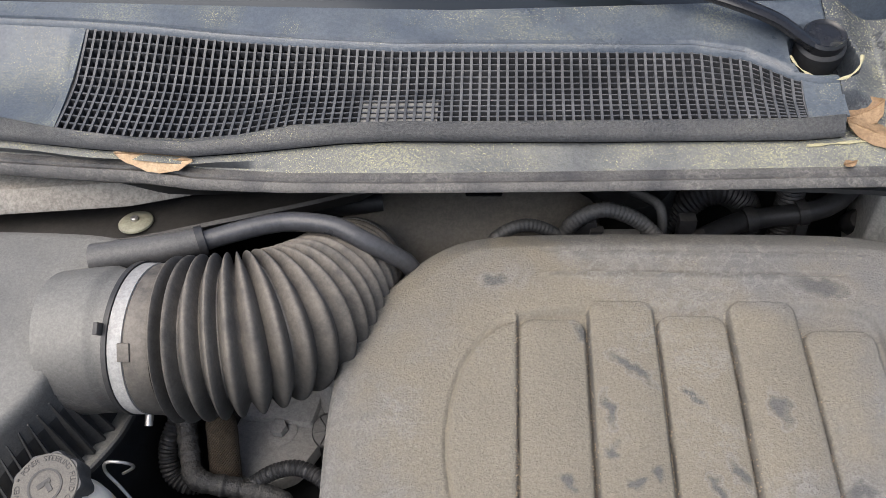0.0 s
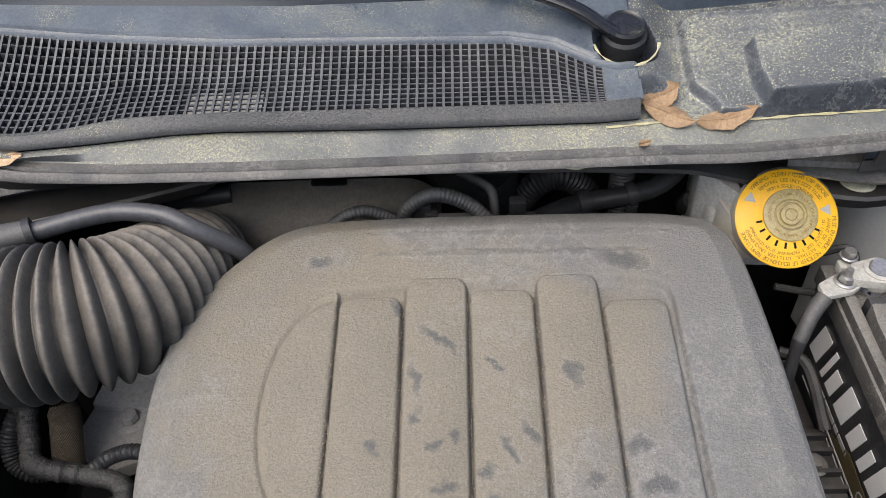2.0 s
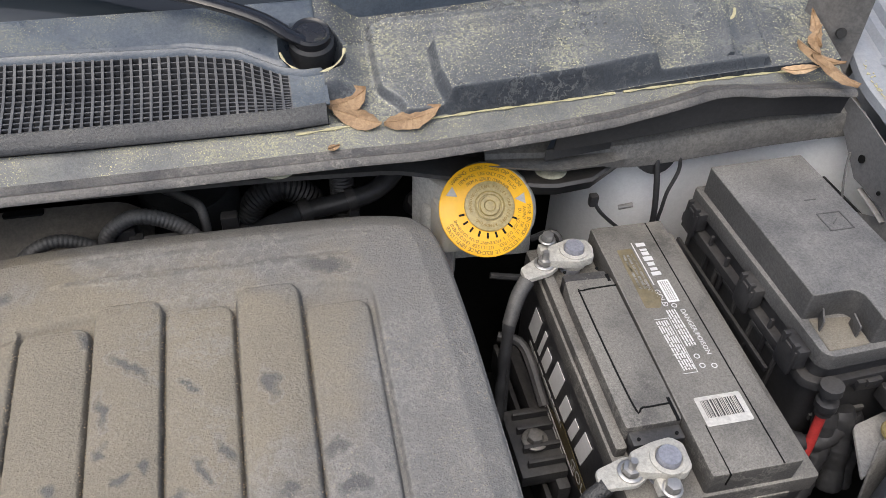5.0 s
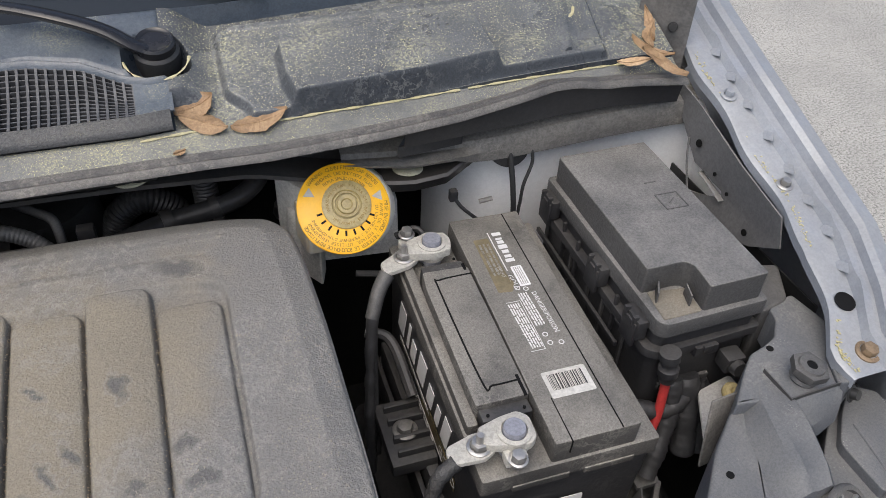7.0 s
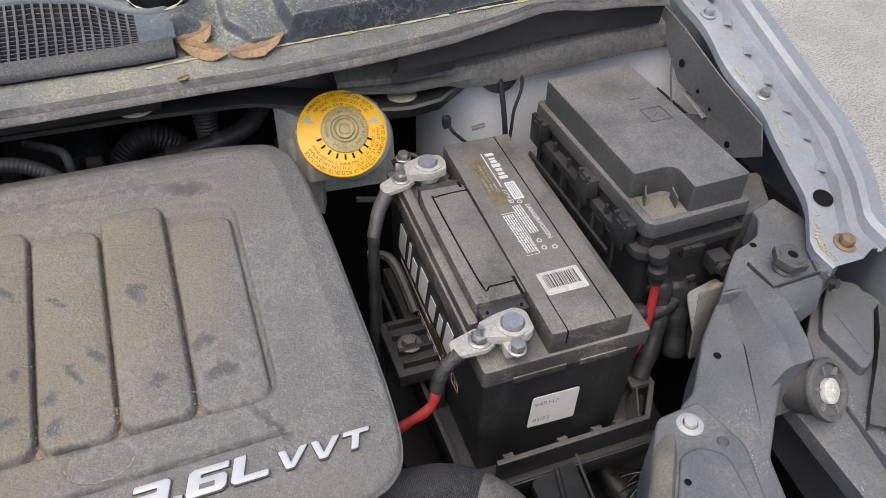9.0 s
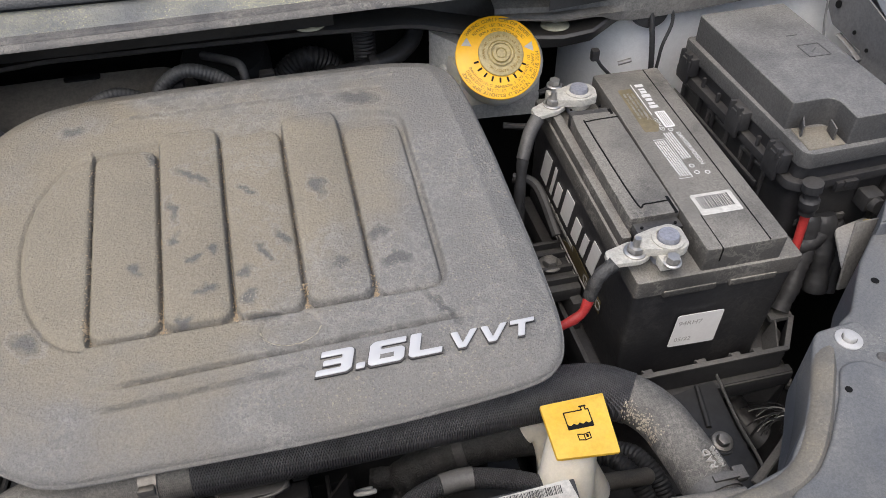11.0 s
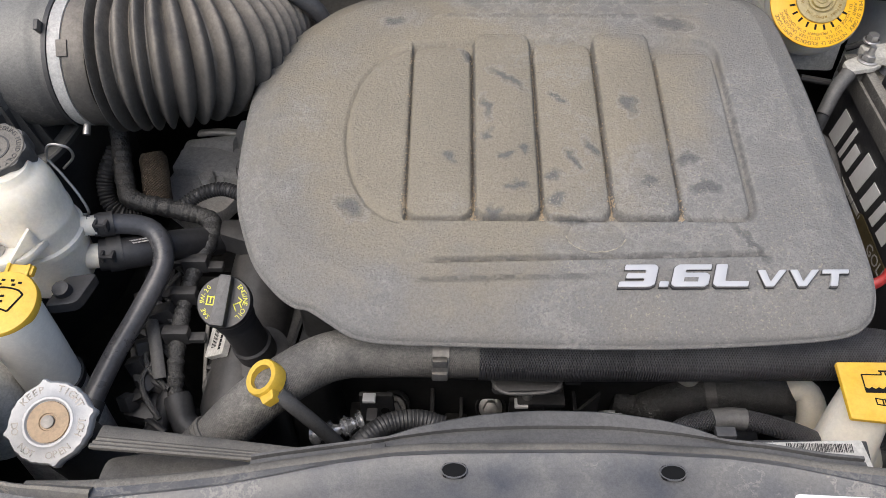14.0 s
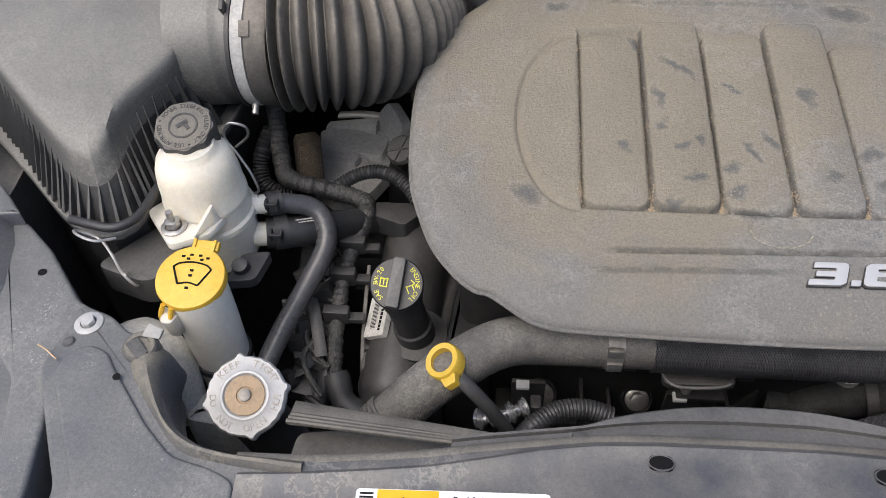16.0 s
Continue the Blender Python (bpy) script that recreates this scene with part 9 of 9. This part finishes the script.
part("clip", tube([(0.200, 0.634, 0.970), (0.212, 0.637, 0.971)], 0.0150, 16, 0.003), PLASTIC, vac)
part("clip", join(tube([(0.256, 0.639, 0.977), (0.266, 0.640, 0.979)], 0.0145, 16, 0.003), box((0.262, 0.632, 0.955), (0.012, 0.010, 0.03), 0.002)), PLASTIC, vac)
part("plug", join(box((0.128, 0.590, 1.000), (0.018, 0.014, 0.030), 0.003), box((0.140, 0.585, 0.992), (0.014, 0.010, 0.014), 0.002)), PLASTIC, vac)
part("connector", lathe([(0, 0.012), (0.010, 0.012), (0.014, 0.006), (0.014, -0.012), (0.010, -0.02), (0, -0.02)], axes((0.343, 0.680, 0.930), (0, -0.6, 0.8)), 10), PLASTIC, label="small dark connector beside the reservoir", category="connector")
part("brake_line", tube([(0.455, 0.560, 0.955), (0.478, 0.556, 0.965), (0.485, 0.545, 0.955), (0.47, 0.53, 0.94)], 0.004, 8), PLASTIC, label="thin dark brake line loop", category="pipe")
part("brake_line", tube([(0.400, 0.530, 0.935), (0.44, 0.525, 0.930), (0.475, 0.53, 0.925)], 0.004, 8), PLASTIC, label="thin dark brake line behind the battery", category="pipe")
part("brake_line", tube([(0.395, 0.470, 0.900), (0.42, 0.455, 0.895), (0.43, 0.40, 0.86)], 0.006, 8), PLASTIC, label="dark pipe beside the battery", category="pipe")
part("black_pipe", tube([(-0.26, 0.62, 1.00), (-0.22, 0.62, 1.005), (-0.19, 0.625, 1.005)], 0.011, 14), PLASTIC, label="short black pipe in the shade", category="pipe")
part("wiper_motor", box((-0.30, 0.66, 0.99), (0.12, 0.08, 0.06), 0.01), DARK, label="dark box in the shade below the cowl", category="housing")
part("black_pipe", tube([(0.10, 0.66, 1.05), (0.18, 0.65, 1.045), (0.26, 0.655, 1.04)], 0.008, 10), DARK, label="dark pipe under the cowl", category="pipe")
ctl = thing("cowl_stiffener", (0.36, 0.57, 1.07), "dark moulded stiffener below the seal", "stiffener")
part("bar", prism(rounded([(0.455, 0.556), (0.535, 0.566), (0.535, 0.580), (0.47, 0.578)], 0.004), 1.066, 1.079, 0.003), PLASTIC, ctl)

# ---- right front corner below the beam ----
low = thing("corner_bracket", (0.46, 0.07, 0.86), "dark bracket with a bolt and a bent metal edge", "bracket")
part("plate", prism(rounded([(0.470, 0.168), (0.521, 0.176), (0.515, 0.121), (0.513, 0.074), (0.492, 0.045), (0.462, 0.07), (0.468, 0.125)], 0.006), 0.828, 0.838, 0.002), DARK, low)
part("plate_rib", tube([(0.500, 0.172, 0.838), (0.492, 0.140, 0.839), (0.488, 0.124, 0.839)], 0.0030, 10, 0.004), DARK, low)
part("edge_strip", tube([(0.524, 0.178, 0.842), (0.517, 0.121, 0.841), (0.515, 0.074, 0.841), (0.503, 0.045, 0.840)], 0.0011, 8, 0.006, 2.6), ALLOY, low, "bent metal edge")
part("boss", lathe([(0.0125, -0.004), (0.012, 0.003), (0, 0.003)], axes((0.491, 0.105, 0.839), (0, -0.2, 1)), 24), DARK, low)
part("bolt", bolt((0.491, 0.105, 0.842), (0, -0.2, 1), 0.0062, 0.0100, 0.006), ALLOY, low)
part("rod", tube([(0.560, 0.110, 0.862), (0.543, 0.087, 0.860), (0.510, 0.064, 0.860), (0.488, 0.050, 0.860)], 0.0040, 8, flat=0.5), HOSE, low)
rng = random.Random(7)
wires = thing("loose_wires", (0.66, 0.21, 0.64), "fan of thin loose wires with a broken pale connector", "wires")
for i in range(17):
    a, b = rng.uniform(-0.020, 0.016), rng.uniform(-0.016, 0.020)
    part("wire", tube([(0.664, 0.190 + b * 0.15, 0.700), (0.654 + a * 0.3, 0.196 + b * 0.5, 0.704 + rng.uniform(0, 0.012)), (0.640 + a, 0.203 + b, 0.700 + rng.uniform(0, 0.012)), (0.632 + a * 1.3, 0.206 + b * 1.6, 0.690 + rng.uniform(-0.006, 0.008))], 0.0008, 6, 0.004), GREYINK if i % 3 == 0 else RUBBER, wires)
cm = Matrix.Translation((0.664, 0.232, 0.724)) @ pose(0, 0, 0, 10, 0, -35)
part("connector", join(box((0, 0, 0), (0.030, 0.010, 0.006), 0.002, cm), box((0.012, -0.007, 0.003), (0.006, 0.006, 0.010), 0.001, cm), box((-0.013, 0.006, 0.003), (0.005, 0.008, 0.009), 0.001, cm), box((0.002, 0.007, 0.001), (0.010, 0.004, 0.005), 0.001, cm)), HOSE, wires, "pale loose connector")
part("hose", tube([(0.605, 0.300, 0.715), (0.619, 0.262, 0.700), (0.614, 0.234, 0.690), (0.622, 0.199, 0.680), (0.632, 0.187, 0.675)], lambda k, s: 0.0150 - 0.0012 * (math.sin(s * 900) > 0) * (k > 0.2) * (k < 0.6), 18, 0.002), PLASTIC, label="dark conduit deep in the front corner", category="conduit")
part("splash_liner", prism(rounded([(0.40, 0.17), (0.62, 0.17), (0.66, 0.24), (0.76, 0.30), (0.80, 0.55), (0.40, 0.60)], 0.02), 0.50, 0.62, 0.01), PLASTIC, label="dark liner below the battery", category="liner")

# ---- wipers ----
GLOSS = surface("glossy_black_plastic", (0.016, 0.016, 0.018), (0.022, 0.022, 0.024), 0.25, bump=0.02, specks=0.15)
wiper = thing("windscreen_wiper", (0.236, 0.655, 1.165), "black wiper arm on its round pivot cap", "wiper")
wa = axes((0.232, 0.654, 1.160), (0, -0.30, 0.95))
part("pollen_ring", tube([(0.231 + 0.0315 * math.cos(a), 0.634 + 0.0315 * math.sin(a), slope(0.634 + 0.0315 * math.sin(a)) + 0.0015) for a in np.linspace(3.3, 6.1, 22)], lambda k, s: 0.0011 + 0.0008 * math.sin(s * 300) * math.sin(s * 87), 8, 0.003, 0.4), POLLEN, wiper, "pollen round the pivot")
part("hub", lathe([(0.019, -0.020), (0.0225, 0.0), (0.0225, 0.014), (0.020, 0.017), (0.0, 0.017)], wa, 32), RUBBER, wiper)
part("cap", lathe([(0.0195, 0.016), (0.0195, 0.025), (0.0175, 0.0275), (0.0150, 0.0265), (0.0140, 0.0250), (0.006, 0.0255), (0, 0.0262)], wa, 36), GLOSS, wiper, "round pivot cap")
part("arm", tube([(0.230, 0.647, 1.173), (0.214, 0.645, 1.181), (0.186, 0.654, 1.197), (0.142, 0.667, 1.210), (0.09, 0.686, 1.217), (-0.02, 0.716, 1.226), (-0.20, 0.738, 1.234)], lambda k, s: 0.0135 - 0.0075 * k, 12, flat=0.5), GLOSS, wiper)
blade = thing("windscreen_wiper", (0.30, 0.71, 1.19), "black wiper blade tip on the windscreen edge", "wiper blade")
part("rubber", tube([(0.12, 0.728, 1.222), (0.22, 0.722, 1.216), (0.335, 0.700, 1.205)], 0.005, 8), RUBBER, blade)
part("tip", join(box((0.326, 0.698, 1.206), (0.022, 0.010, 0.010), 0.003), box((0.342, 0.694, 1.204), (0.006, 0.012, 0.010), 0.002)), PLASTIC, blade)
far = thing("windscreen_wiper", (0.672, 0.665, 1.17), "far wiper spindle cap ringed with pollen", "wiper")
fa = axes((0.672, 0.668, 1.168), (0, -0.30, 0.95))
part("ring", lathe([(0.030, -0.004), (0.028, 0.004), (0.022, 0.004), (0.020, -0.008), (0, -0.008)], fa, 32), COWL, far)
part("pollen_ring", tube([tuple(fa @ Vector((0.027 * math.cos(a), 0.027 * math.sin(a), 0.004))) for a in np.linspace(0.2, 6.0, 20)], 0.002, 8, 0.003), POLLEN, far)
hinge = thing("bonnet_hinge", (0.83, 0.65, 1.09), "grey metal bonnet hinge arm at the cowl's end", "hinge")
part("lower_plate", thicken(sheet([[(0.79, 0.66, z), (0.81, 0.63, z), (0.835, 0.615, z)] for z in (1.08, 1.12, 1.17, 1.22)]), 0.003), ALLOY, hinge)
part("arm", tube([(0.848, 0.640, 1.095), (0.852, 0.655, 1.13), (0.850, 0.70, 1.19), (0.845, 0.74, 1.25)], 0.009, 10, flat=0.4), INNER, hinge)
part("knuckle", lathe([(0, 0), (0.015, 0), (0.015, 0.008), (0.010, 0.010), (0, 0.010)], axes((0.842, 0.635, 1.10), (-0.4, -0.8, 0.3)), 24), ALLOY, hinge)
part("rivet", lathe([(0, 0), (0.006, 0), (0.005, 0.004), (0, 0.004)], axes((0.815, 0.622, 1.15), (-0.5, -0.8, 0.2)), 16), DARK, hinge)

# ---- fallen leaves ----
def leaf(at, normal, along, length, width, curl, material, seed, name="dry_leaf", label="dry brown leaf lying on the cowl ledge"):
    rng = random.Random(seed)
    m = axes(at, normal, along)
    rows = []
    for i in range(13):
        v = i / 12
        w = width / 2 * (math.sin(math.pi * min(1, v * 1.03)) ** 0.7 + 0.04) * (1 + rng.uniform(-0.10, 0.10))
        rows.append([m @ Vector((w * s + 0.03 * length * math.sin(v * 5 + seed), (v - 0.5) * length, curl * length * ((v - 0.45) ** 2 * 1.6 + 0.35 * s * s * math.sin(3 * v + seed)) + rng.uniform(0, 0.0012))) for s in (-1, -0.6, -0.2, 0.02, 0.2, 0.6, 1)])
    t = thing(name, at, label, "leaf", "fallen leaves")
    part("blade", thicken(sheet(rows), 0.0006), material, t)
    part("midrib", tube([r[3] + Vector((0, 0, 0.0006)) for r in rows[::3]], 0.0007, 6, 0.006), LEAF, t)


leaf((-0.378, 0.540, 1.127), (0, -0.35, 0.93), (1, -0.10, 0), 0.078, 0.026, 0.16, LEAF_PALE, 3, label="pale tan dry leaf lying on the rubber seal")
leaf((0.258, 0.586, 1.1405), (0.05, -0.36, 0.93), (1, 0.5, 0), 0.042, 0.028, 0.18, LEAF, 5)
leaf((0.264, 0.564, 1.134), (0.0, -0.3, 0.95), (1, -0.55, 0), 0.050, 0.026, 0.20, LEAF, 9)
leaf((0.317, 0.559, 1.131), (0, -0.3, 0.95), (1, 0.25, 0), 0.058, 0.023, 0.16, LEAF, 11)
leaf((0.238, 0.535, 1.1225), (0, -0.1, 1), (1, 0.4, 0), 0.012, 0.008, 0.1, LEAF, 15, label="small scrap of a brown leaf on the ledge")
leaf((0.778, 0.612, 1.146), (0.2, -0.4, 0.9), (0.4, 0.9, 0), 0.048, 0.015, 0.25, LEAF, 21)
leaf((0.786, 0.628, 1.152), (-0.3, -0.4, 0.85), (0.2, 1, 0), 0.046, 0.012, 0.3, LEAF, 23)
leaf((0.742, 0.578, 1.134), (0, -0.3, 0.95), (1, -0.1, 0), 0.044, 0.013, 0.12, LEAF_PALE, 25)
leaf((0.768, 0.560, 1.139), (0.1, -0.4, 0.9), (0.7, -0.7, 0), 0.060, 0.017, 0.2, LEAF, 27)
leaf((0.770, 0.590, 1.142), (-0.2, -0.3, 0.9), (0.5, -0.8, 0), 0.056, 0.014, 0.3, LEAF, 29)
